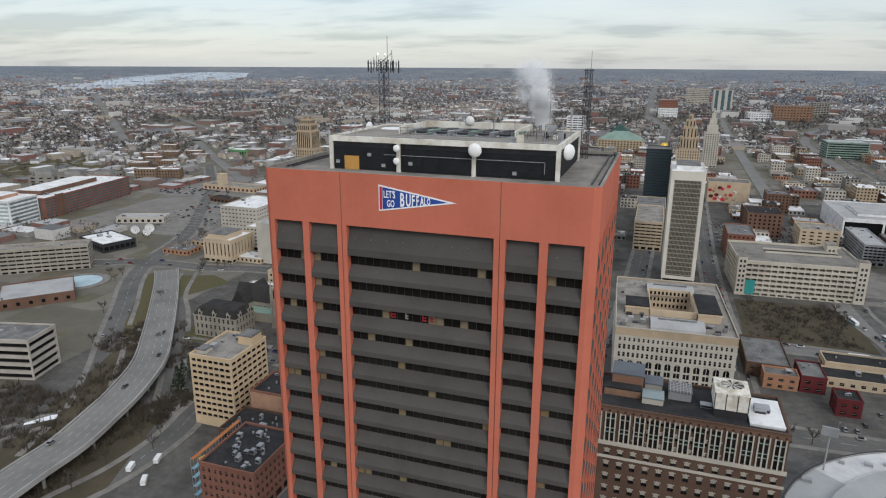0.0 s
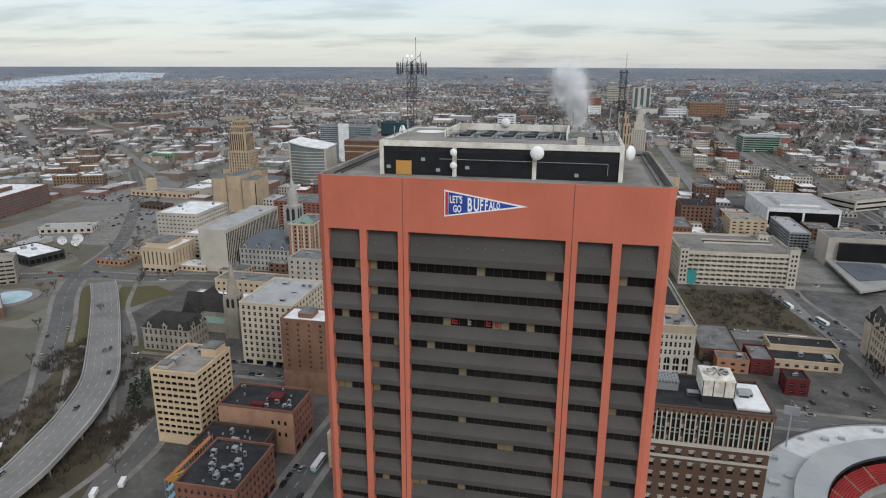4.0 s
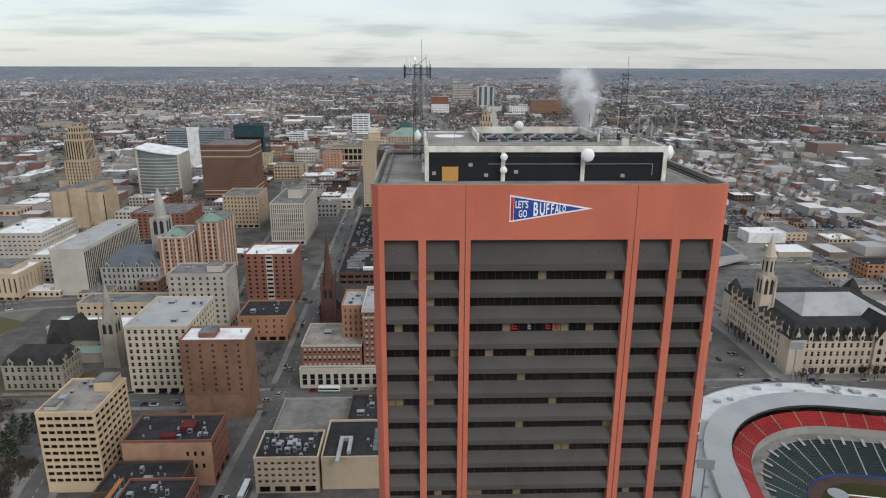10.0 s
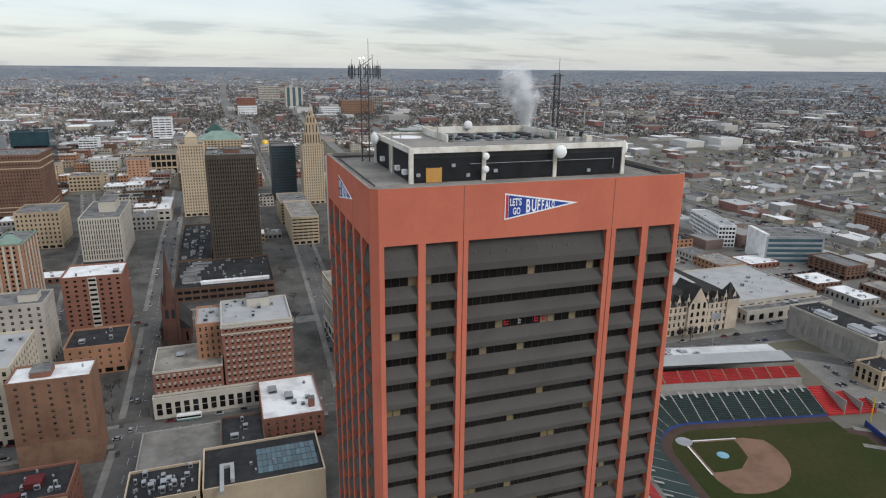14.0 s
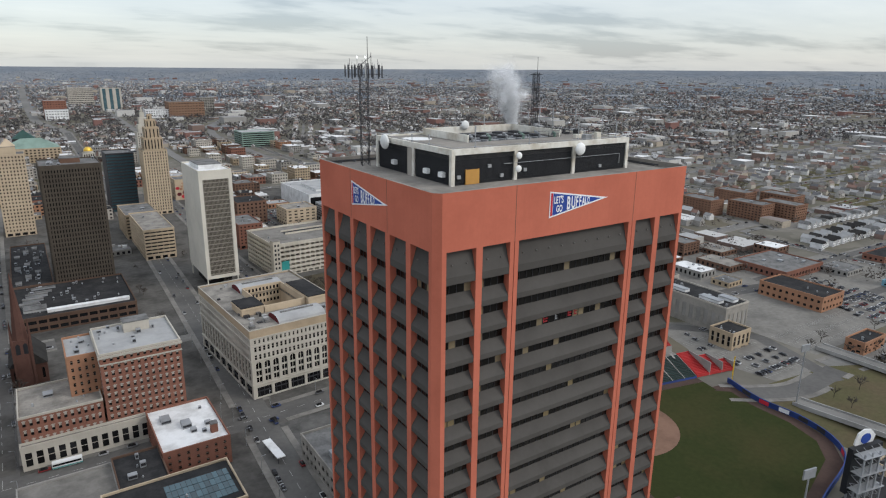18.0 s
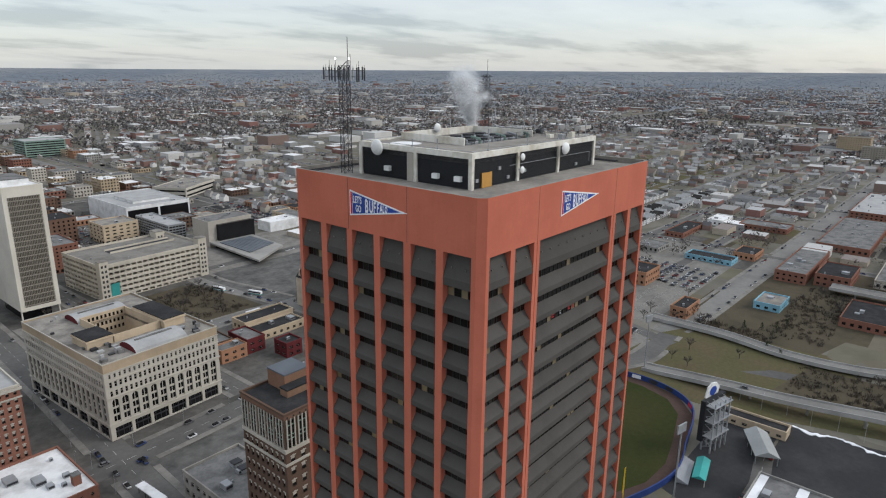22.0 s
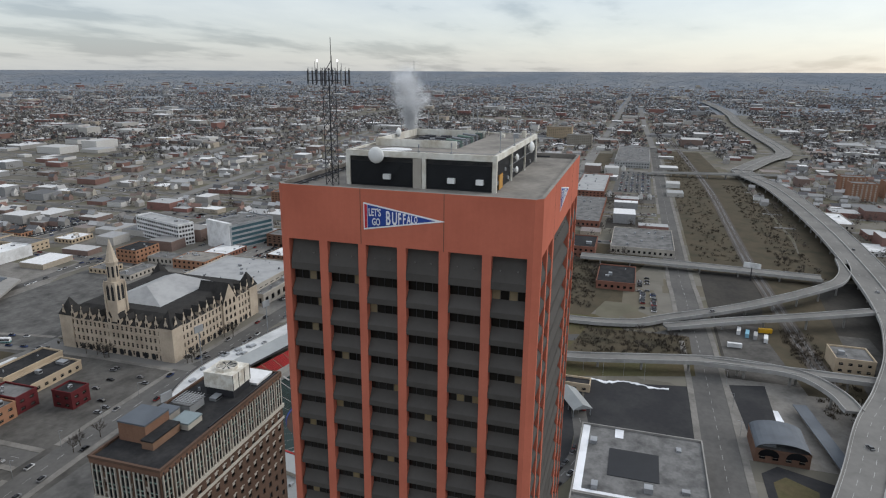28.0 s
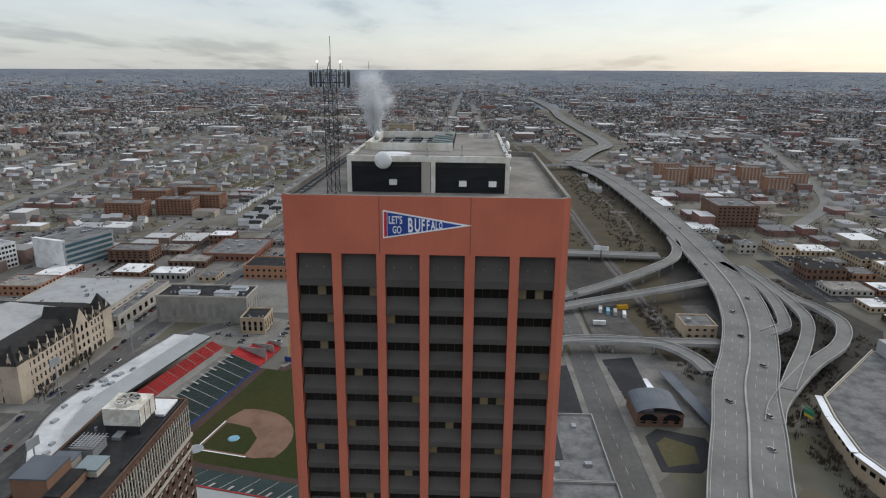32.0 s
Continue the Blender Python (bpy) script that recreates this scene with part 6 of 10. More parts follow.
def lay_streets():
    """Carriageways with kerbed pavements that stop at the crossings."""
    for k, (name, label, line, width, material, marks, walks) in enumerate(STREETS):
        z = 0.05 + 0.003 * k
        root = thing(name, label, "road", kind="structure")
        near = lambda l: min(p.x for p in l) - 30 < max(p.x for p in line) and max(p.x for p in l) + 30 > min(p.x for p in line) and min(p.y for p in l) - 30 < max(p.y for p in line) and max(p.y for p in l) + 30 > min(p.y for p in line)
        others = [(l, w) for i, (_, _, l, w, _, _, _) in enumerate(STREETS) if i != k and near(l)]
        fine = []
        for a, c in zip(line, line[1:]):
            n = max(1, int((c - a).length / 8))
            fine += [a.lerp(c, i / n) for i in range(n)]
        fine.append(line[-1])
        if walks:
            for s in (-1, 1):
                run, pieces = [], []
                for i, p in enumerate(fine):
                    q = fine[min(i + 1, len(fine) - 1)] - fine[max(i - 1, 0)]
                    q = Vector((q.y, -q.x, 0)).normalized() * (s * (width / 2 + 1.7))
                    if any(near_line(p + q, l, w / 2 + 1.7) for l, w in others):
                        if len(run) > 1:
                            pieces.append(run)
                        run = []
                    else:
                        run.append(p)
                if len(run) > 1:
                    pieces.append(run)
                for run in pieces:
                    g = Geo()
                    ribbon(g, run, s * (width / 2 + 1.7) - 1.7, s * (width / 2 + 1.7) + 1.7, -0.2, 0.2 + 0.003 * k)
                    part("pavement", g, "pavement", root)
        g = Geo()
        ribbon(g, line, -width / 2, width / 2, -0.25, z)
        part("carriageway", g, material, root)
        if marks:
            g = Geo()
            for p, q in zip(fine, fine[1:]):
                ribbon(g, [p, p.lerp(q, 0.45)], -0.09, 0.09, z, z + 0.02)
            part("centre_line", g, "worn_paint", root)


street("street_1", "grey asphalt street between brick blocks", [(-134, 150), (-131.5, 246), (-129, 320), (-130, 400), (-132, 480), (-134, 570), (-137, 720), (-140, 1000)], 13)
street("street_2", "wide main street with tram tracks", [(-24, 150), (-21, 252), (-16, 358), (-12, 463), (-5, 720), (2, 1300), (12, 1990)], 15)
street("street_3", "cross street in front of the department store", [(-330, 316), (-200, 318), (-112, 319), (-16, 319), (80, 324), (165, 324), (300, 318), (420, 300)], 15)
street("street_4", "wide street beside the post office", [(150, 560), (150, 515), (160, 465), (167, 407), (167, 342), (167, 324)], 18, "town_road")
street("street_5", "bus street past the small park", [(86, 438), (130, 437), (165, 433), (300, 436), (480, 440), (900, 450)], 12, "town_road")
street("street_6", "long straight avenue running east", [(300, 190), (363, 184), (447, 182), (629, 178), (982, 175), (1779, 169)], 17, "freeway", marks=False)
street("street_7", "street passing under the freeway ramps", [(20, 24), (106, 24), (243, 24), (403, 28), (472, 30), (900, 34), (1500, 40)], 17)
street("street_8", "service street west of the cream block", [(-236, 60), (-228, 150), (-217, 190), (-215, 223), (-220, 252), (-226, 300), (-236, 330)], 12)
street("street_9", "broad western street with grass verges", [(-262, 190), (-276, 227), (-288, 247), (-312, 280), (-341, 316), (-374, 360), (-413, 410), (-440, 460), (-470, 545), (-540, 660), (-628, 794), (-760, 960)], 14)
street("street_15", "narrow road along the foot of the skyway", [(-232, 236), (-248, 262), (-284, 310), (-322, 358), (-352, 392), (-380, 440)], 9, marks=False)
street("street_16", "road bending under the skyway", [(-330, 170), (-300, 192), (-288, 210), (-276, 230)], 9, marks=False)
street("street_10", "western cross street", [(-640, 400), (-486, 436), (-454, 450), (-414, 456), (-372, 458), (-330, 470), (-230, 476), (-100, 480)], 15)
street("street_11", "street on the far side of the ball park", [(165, 324), (250, 300), (300, 250), (300, 225), (278, 160), (279, 126), (300, 60), (330, 25)], 11, marks=False, walks=False)
street("street_17", "short link road beside the ball park", [(214, 206), (232, 194), (256, 185), (300, 187)], 13, marks=False)
street("street_12", "street beside the parking garage", [(60, 1000), (53, 700), (52, 620), (53, 520), (56, 440), (57, 335)], 12)
street("street_13", "street past the white stone offices", [(-260, 1000), (-215, 730), (-205, 610), (-200, 560), (-190, 480)], 11)
street("street_14", "street south of the ball park lots", [(90, 110), (140, 90), (190, 95)], 8, walks=False)
for i, (x, w) in enumerate(((330, 11), (520, 11), (640, 10), (760, 10), (900, 11), (1060, 10))):
    street("street_%d" % (20 + i), "east side street of the low town", [(x, 440), (x, 700), (x + 10, 1100), (x + 20, 1700)], w, marks=False)
for i, y in enumerate((560, 680, 800, 960, 1120, 1300)):
    street("street_%d" % (30 + i), "cross street of the low town", [(150, y), (500, y + 4), (1000, y + 10), (1500, y + 20)], 10, marks=False)
for i, x in enumerate((560, 720, 860, 1050, 1250)):
    street("street_%d" % (40 + i), "side street among sheds and lots", [(x, 45 if x < 1200 else 180), (x, 120 if x < 1200 else 250), (x + 4, 420)], 9, marks=False)
for i, y in enumerate((245, 315)):
    street("street_%d" % (46 + i), "back street among sheds and lots", [(420, y), (900, y - 6), (1500, y - 10)], 9, marks=False)

lay_streets()

# ---- lots, lawns and plazas ----
patch("downtown_lots", rect(-335, 150, 165, 1000), "lot", "worn asphalt lots between downtown blocks", z=0.003, category="car park")
patch("lot_1", rect(-12, 232, 150, 308), "lot_worn", "patched asphalt car park beside the main street", category="car park")
patch("lot_2", rect(-205, 180, -170, 236), "lot", "asphalt yard below the cream block", category="car park")
patch("lot_3", [(160, 92), (223, 93), (226, 60), (231, 34), (162, 34)], "asphalt_new", "dark new car park under the ramps", category="car park")
patch("lot_4", [(118, 94), (212, 94), (206, 122), (128, 122)], "asphalt_new", "dark car park behind the scoreboard", category="car park")
patch("lot_5", [(302, 275), (296, 192), (255, 188), (243, 244), (262, 300)], "lot_pale", "car park outside the ball park", category="car park")
patch("lot_6", rect(310, 205, 560, 330), "lot_pale", "wide empty asphalt car park", category="car park")
patch("lot_7", rect(85, 336, 156, 372), "lot", "small car park among low buildings", category="car park")
patch("lot_8", rect(-640, 540, -420, 720), "lot_pale", "car park round the low civic buildings", category="car park")
patch("lot_9", rect(-700, 720, -480, 880), "lot_pale", "wide western car park", category="car park")
patch("lot_10", rect(300, 690, 470, 800), "asphalt_new", "dark car park behind the bus station", category="car park")
patch("lot_11", rect(60, 700, 400, 960), "lot", "car parks of the lower town", category="car park")
patch("lot_12", rect(256, 330, 480, 432), "lot_pale", "lots beside the post office", category="car park")
patch("lot_13", rect(360, -260, 480, -185), "asphalt_new", "dark car park past the ramps", category="car park")
patch("lot_14", rect(-150, 330, -124, 392), "lot", "small gravel lot beside a street", category="car park")
patch("under_ramps", [(232, -104), (300, -150), (480, -150), (480, 12), (250, 12), (232, -60)], "dark_earth", "dark bare ground under the ramps", category="yard")
patch("yard_1", rect(250, -90, 345, 10), "lot", "builder's yard below the freeway", category="yard")
patch("yard_2", rect(160, -60, 250, 14), "pavement", "small station forecourt with paths", category="yard")
patch("rail_yard", [(240, -30), (240, -62), (640, -96), (1100, -96), (1100, -66), (640, -66), (330, -20)], "grass_brown", "overgrown rail corridor", category="yard")
patch("lawn_12", [(228, 192), (236, 200), (300, 192), (332, 176), (334, 96), (262, 30), (246, 30), (226, 95), (216, 122), (214, 150)], "grass_dull", "worn winter grass between the slip roads", category="lawn")
patch("lawn_20", rect(1165, 128, 1385, 160), "grass_brown", "worn lawn beside the works hall", category="lawn")
patch("lot_20", rect(880, 50, 1100, 108), "asphalt", "car park beside the works hall", category="car park")
FOOT.extend([(1160, 122, 1400, 165), (875, 46, 1104, 112)])
patch("rail_scrub", [(480, 16), (1000, 18), (1480, 24), (1480, -60), (1040, -76), (640, -66), (480, -70)], "grass_brown", "brown scrubby ground beside the rails", category="yard")
patch("lawn_1", [(-348, 382), (-379, 414), (-387, 430), (-355, 442), (-330, 430)], "grass_dull", "triangle of dull winter lawn", category="lawn")
patch("lawn_2", [(-366, 400), (-400, 436), (-412, 425), (-345, 330), (-310, 290), (-302, 305)], "grass_dull", "strip of lawn between two roads", category="lawn")
patch("lawn_3", [(66, 446), (146, 446), (142, 520), (128, 532), (66, 528)], "grass_brown", "small bare park beside the garage", category="lawn")
patch("lawn_4", [(-1010, 770), (-800, 775), (-830, 850), (-940, 900), (-1077, 991), (-1230, 933), (-1270, 820)], "grass_dull", "large green playing field", category="lawn")
patch("lawn_5", [(278, 180), (262, 141), (300, 104), (322, 120), (318, 170)], "grass_dull", "lawn between the slip roads", category="lawn")
patch("lawn_6", [(258, 110), (262, 30), (310, 30), (306, 100)], "grass_brown", "brown bank between the slip roads", category="lawn")
patch("lawn_7", [(238, 135), (226, 97), (216, 120), (230, 160)], "grass_dull", "strip of grass beside a ramp", category="lawn")
patch("lawn_8", [(830, 420), (830, 640), (1250, 640), (1250, 420)], "grass_dull", "wide worn green park", category="lawn")
patch("lawn_9", [(-290, 322), (-300, 350), (-244, 352), (-240, 322)], "grass_dull", "cathedral garden", category="lawn")
patch("lawn_10", rect(345, 190, 420, 196), "grass_brown", "verge along the avenue", category="lawn")
patch("verge_1", [(-236, 60), (-262, 160), (-268, 240), (-300, 300), (-330, 330), (-300, 240), (-285, 200), (-275, 60)], "grass_brown", "brown verge under the skyway", category="lawn")
patch("verge_2", [(-230, 60), (-212, 180), (-232, 236), (-240, 256), (-252, 240), (-244, 150), (-240, 60)], "grass_brown", "brushy bank beside the skyway", category="lawn")
patch("verge_3", [(200, -100), (300, -130), (420, -145), (420, -180), (300, -200), (180, -130)], "dark_earth", "bare ground inside the loops", category="lawn")
patch("verge_4", [(500, -150), (700, -160), (1050, -155), (1050, -100), (640, -100), (480, -80)], "grass_brown", "grassy strip beside the freeway", category="lawn")
patch("ground_1", [(330, 100), (560, 40), (560, 170), (330, 172)], "grass_brown", "scrubby ground below the avenue", category="lawn")
patch("plaza_1", rect(-92, 440, -22, 452), "pavement", "paved plaza edge", category="plaza")
patch("plaza_2", rect(2, 445, 56, 530), "pavement", "paved plaza in front of the white tower", category="plaza")
patch("lawn_11", rect(8, 455, 40, 522), "grass_brown", "bare lawn in front of the white tower", category="lawn")
patch("plaza_3", [(150, 545), (250, 540), (300, 560), (300, 640), (170, 640)], "pavement", "paved bus forecourt", category="plaza")
patch("lot_15", [(156, 442), (302, 442), (302, 545), (150, 545)], "lot_worn", "patched asphalt lots north of the post office", category="car park")
patch("concourse", rect(282, 440, 480, 500), "lot_pale", "lots behind the post office", category="car park")
rq = random.Random(91)
for i in range(44):
    x, y, w, d = rq.uniform(350, 1150), rq.uniform(50, 430), rq.uniform(12, 34), rq.uniform(10, 24)
    kind = rq.choice((("grass_dull", "rough winter grass lot"), ("grass_brown", "brown grass lot"), ("lot", "worn asphalt car park"), ("grass_dull", "rough winter grass lot"), ("pavement", "pale concrete yard"), ("dark_earth", "dark bare yard")))
    patch("yard_%d" % (i + 10), rect(x - w, y - d, x + w, y + d), kind[0], kind[1] + " in the low town", z=0.004 + i * 0.001, category="yard")
rs = random.Random(3)
edge = [(224.5 - 1.5 * math.sin(k / 3) + rs.uniform(-0.7, 0.7), 91 - k * 1.6) for k in range(29)]
patch("snow_bank", edge + [(x - rs.uniform(0.6, 3.2) * (0.4 + 0.6 * abs(math.sin(k / 4))), y) for k, (x, y) in reversed(list(enumerate(edge)))], "snow", "ragged strip of old snow along the car park", z=0.35, category="snow")
for i, pts in enumerate(([(-296, 212), (-285, 222), (-282, 218), (-292, 208)], [(180, -8), (215, -6), (215, -10), (180, -13)], [(190, 8), (215, 6), (215, 3), (190, 4)])):
    patch("snow_patch_%d" % (i + 1), pts, "snow", "strip of old white snow", category="snow")
g = Geo()
k = 40
g.prism([(22 * math.cos(2 * math.pi * i / k), 22 * math.sin(2 * math.pi * i / k)) for i in range(k)], 0, 0.5, 0)
g.prism([(16 * math.cos(2 * math.pi * i / k), 16 * math.sin(2 * math.pi * i / k)) for i in range(k)], 0.4, 0.62, 1)
solid("fountain_pool", g, ("pavement", "pool_blue"), "round pale blue fountain basin in a paved plaza", "fountain", at=pose(-449, 391, 0))

# ---- west side ----
mat("tan_brown", (0.22, 0.155, 0.11), 0.9, 0.15, 1.0)
mat("green_frieze", (0.12, 0.27, 0.12), 0.7, 0.1, 1.0)
mat("teal_dark", (0.03, 0.075, 0.065), 0.7, 0.15, 1.0)
b = B("office_block", "long office block of brick bays and white bands", -742, -682, 545, 703, 25, 6, 1, 26, "red_brick", "roof_white", turn=9.5, fw=0.86, fh=0.55, faces="SE", glass="glass_blue", cross=False, clutter=10, base=3)
roof_box(b, -22, -60, 10, 40, 25, 30, "brown_brick", "penthouse", "roof_white")
roof_box(b, 28, -60, 31.5, -50, 0, 27, "brown_brick", "stair_bay", "roof_white")
b = B("office_block", "green glass end block with white floor bands", -752, -672, 500, 542, 30, 6, 1, 1, "roof_white", "roof_white", turn=9.5, fw=0.97, fh=0.55, faces="SEW", glass="glass_pale", cross=False, clutter=6, base=3)
roof_box(b, -30, -14, 20, 16, 28, 33, "peach_render", "penthouse", "roof_white")
for i, (x, y) in enumerate(((-860, 720), (-820, 735), (-780, 750))):
    b = B("terrace_block", "grey stepped concrete terrace building", x - 22, x + 16, y - 14, y + 16, 16 + i, 3, 3, 3, "grey_stone", "roof_grey", turn=18, fw=0.5, fh=0.4, faces="SE", clutter=2, base=0)
    roof_box(b, -12, -8, 12, 10, 15 + i, 22, "concrete", "upper_storey")
for i in range(9):
    x = (-745, -718, -850, -820, -880, -930, -900, -870, -990)[i]
    y = (795, 815, 893, 930, 960, 1005, 1030, 1060, 1130)[i]
    b = B("apartment_row", "brown brick apartment row with snowy roof", x - 16, x + 16, y - 10, y + 10, (21, 19, 12, 12, 11, 11, 12, 11, 10)[i], 4, 7, 3, "tan_brown", "roof_white", turn=20, fw=0.4, fh=0.5, faces="SE", clutter=0, base=0)
b = B("fire_station", "long tan fire station with a short tower", -625, -535, 770, 795, 8, 1, 12, 4, "cream", "roof_gravel", turn=-4, fw=0.5, fh=0.5, faces="SE", clutter=4, base=0, glass="maroon")
roof_box(b, -22, -8, -12, 2, 7, 23, "cream", "hose_tower", "cream")
B("low_store", "low pale roofed store beside the big car park", -586, -532, 572, 592, 7, 1, 8, 3, "white_stone", "roof_pale", turn=20, faces="SE", clutter=5, base=0)
B("low_store", "dark hipped pavilion in the car park", -560, -520, 700, 716, 6, 1, 6, 3, "dark_brick", "slate", turn=-10, faces="SE", clutter=1, base=0)
b = B("green_hall", "low hall with a green frieze", -815, -765, 1090, 1120, 12, 1, 8, 4, "green_frieze", "roof_white", faces="SE", clutter=2, base=0)
for x, y, s_ in ((-522, 530, 4.5), (-512, 540, 5), (-505, 528, 4)):
    d = thing("satellite_dish", "large white satellite dish on a post", "satellite dish", x, y, 0, 30, "dishes in the yard")
    g = Geo()
    for i in range(3):
        r0, r1 = s_ * i / 3, s_ * (i + 1) / 3
        for k in range(14):
            a, c = 2 * math.pi * k / 14, 2 * math.pi * (k + 1) / 14
            g.face([(r * math.cos(t), -0.25 * s_ * (1 - (r / s_) ** 2) * -1, s_ + 1 + r * math.sin(t)) for r, t in ((r0, a), (r1, a), (r1, c), (r0, c))])
    part("reflector", g, "roof_white", d)
    g = Geo()
    g.cone(0, 1.2, 0, s_ + 1, 0.5, 0.35, 8)
    part("post", g, "steel_grey", d)
B("hotel", "long low tan hotel with banded windows", -546, -470, 398, 418, 22, 5, 12, 3, "hotel_tan", "roof_gravel", turn=37, fw=0.9, fh=0.4, cross=False, clutter=5, base=3, faces="SE")
B("pavilion", "low dark pavilion with a white roof", -540, -490, 470, 502, 9, 1, 8, 6, "steel_dark", "roof_white", turn=-20, fw=0.8, fh=0.5, base=0, clutter=3, faces="SE")
B("brick_hall", "low brick civic building with pale roof", -474, -424, 330, 372, 8, 1, 6, 5, "brown_brick", "roof_pale", turn=48, fw=0.3, fh=0.4, base=0, clutter=3, faces="SE")
b = B("office_block", "dark office block with white banded balconies", -372, -332, 241, 265, 25, 5, 1, 1, "pale_stone", "roof_grey", turn=14, fw=0.98, fh=0.55, base=0, cross=False, clutter=3, faces="SE", inset=1.2)
B("office_block", "low dark-roofed wing beside the banded block", -420, -376, 228, 262, 14, 3, 1, 1, "concrete", "roof_grey", turn=14, fw=0.98, fh=0.45, base=0, cross=False, clutter=3, faces="SE")
b = B("library_hall", "tan stone hall with tall pilasters", -391, -361, 475, 510, 22, 1, 7, 7, "cream", "roof_white", fw=0.35, fh=0.7, faces="SE", base=4, clutter=2, inset=0.8)
roof_box(b, -12, -14, 8, 10, 21, 26, "cream", "upper_storey")
b = B("detention_block", "pale concrete block with slit windows", -420, -377, 541, 600, 37, 8, 10, 14, "pale_stone", "roof_white", fw=0.5, fh=0.3, faces="SE", clutter=6, cross=False)
B("detention_block", "lower pale concrete wing", -376, -350, 520, 590, 24, 5, 6, 12, "white_stone", "roof_white", fw=0.6, fh=0.35, faces="SE", clutter=5, cross=False)
B("low_block", "low pale block with yellow stone walls", -300, -232, 440, 462, 11, 2, 14, 5, "cream", "roof_grey", fw=0.4, fh=0.4, faces="SE", clutter=8, base=0)
B("low_block", "long low white-roofed hall", -300, -240, 400, 420, 9, 1, 10, 4, "pale_stone", "roof_white", faces="SE", clutter=6, base=0)
B("brick_block", "brick office block with white bands", -345, -290, 640, 690, 32, 8, 10, 9, "red_brick", "roof_grey", fw=0.5, fh=0.4, faces="SE", clutter=4)


def gable_hall(name, label, x0, x1, y0, y1, eave, ridge, wall, roof, cols=6, turn=0, axis="x", category="church"):
    """A nave: walls with pointed windows and a steep roof."""
    root = thing(name, label, category, (x0 + x1) / 2, (y0 + y1) / 2, 0, turn)
    FOOT.append((x0 - 3, y0 - 3, x1 + 3, y1 + 3))
    X, Y = (x1 - x0) / 2, (y1 - y0) / 2
    g = Geo()
    sp = []
    for p0, u, n, wid, c, ang in (((-X, -Y), (1, 0), (0, -1), 2 * X, cols, 0), ((X, -Y), (0, 1), (1, 0), 2 * Y, max(2, cols // 2), 90), ((X, Y), (-1, 0), (0, 1), 2 * X, cols, 180), ((-X, Y), (0, -1), (-1, 0), 2 * Y, max(2, cols // 2), -90)):
        for m, ww, hh in facade(g, p0, u, n, wid, 0, eave, c, 1, 0.32, 0.55):
            sp.append((m, ww, hh, ang))
    if X >= Y:
        for sx in (-1, 1):
            g.face(((sx * X, -Y, eave), (sx * X, Y, eave), (sx * X, 0, ridge)))
    else:
        for sy in (-1, 1):
            g.face(((-X, sy * Y, eave), (X, sy * Y, eave), (0, sy * Y, ridge)))
    part("wall", g, wall, root)
    for m, ww, hh, ang in sp:
        q = Geo()
        q.v = [(-ww / 2, 0, 0), (ww / 2, 0, 0), (ww / 2, 0, hh * 0.75), (0, 0, hh), (-ww / 2, 0, hh * 0.75)]
        q.f, q.m = [(0, 1, 2, 3, 4)], [0]
        part("window", q, "glass_dark", root, at=pose(*m, 0, 0, ang))
    g = Geo()
    o = 0.6
    if X >= Y:
        g.hip(-X - o, -Y - o, X + o, Y + o, eave, ridge + 0.4, 0)
    else:
        g.hip(-X - o, -Y - o, X + o, Y + o, eave, ridge + 0.4, 0)
    part("roof", g, roof, root)
    return root


def spire(root, x, y, half, z1, z2, wall, cap, belfry=True, z0=0):
    """Square stage with corner pinnacles and an eight-sided spire."""
    g = Geo()
    g.box(x - half, y - half, z0, x + half, y + half, z1)
    for sx in (-1, 1):
        for sy in (-1, 1):
            g.box(x + sx * half - 0.6, y + sy * half - 0.6, z0, x + sx * half + 0.6, y + sy * half + 0.6, z1 - 2)
            g.cone(x + sx * half, y + sy * half, z1 - 2, z1 + (z2 - z1) * 0.28, 0.8, 0.05, 6)
    part("tower_stage", g, wall, root)
    if belfry:
        for ang, dx, dy in ((0, 0, -1), (90, 1, 0), (180, 0, 1), (-90, -1, 0)):
            for off in (-half * 0.42, half * 0.42):
                q = Geo()
                w, h = half * 0.5, (z1 - z0) * 0.22
                q.v = [(-w / 2, 0, 0), (w / 2, 0, 0), (w / 2, 0, h * 0.8), (0, 0, h), (-w / 2, 0, h * 0.8)]
                q.f, q.m = [(0, 1, 2, 3, 4)], [0]
                part("louvre", q, "louver", root, at=pose(x + dx * (half + 0.03) + (off if dy else 0), y + dy * (half + 0.03) + (off if dx else 0), z1 - h - 1.5, 0, 0, ang))
    g = Geo()
    g.cone(x, y, z1 - 0.1, z2, half * 0.95, 0.08, 8, turn=math.pi / 8)
    part("spire", g, cap, root)


c = gable_hall("cathedral", "grey stone cathedral with a slate roof and spire", -282, -243, 370, 386, 13, 23, "cathedral_stone", "slate", 7)
g = Geo()
g.box(-18, -13, 0, 17, -8.2, 7)
part("aisle", g, "cathedral_stone", c)
g = Geo()
g.face(((-18.4, -13.4, 6.8), (17.4, -13.4, 6.8), (17.4, -7.9, 9.4), (-18.4, -7.9, 9.4)))
part("aisle_roof", g, "copper_green", c, "green copper lean-to roof")
g = Geo()
g.box(-16, -16, 0, -4, 16, 13)
g.face(((-16, -16, 13), (-4, -16, 13), (-10, -16, 22)))
g.face(((-16, 16, 13), (-4, 16, 13), (-10, 16, 22)))
part("transept", g, "cathedral_stone", c)
g = Geo()
g.hip(-16.6, -16.4, -3.4, 16.4, 13, 22.3, 0)
part("transept_roof", g, "slate", c)
spire(c, 24, -16, 4.2, 30, 55, "cathedral_stone", "cathedral_stone")


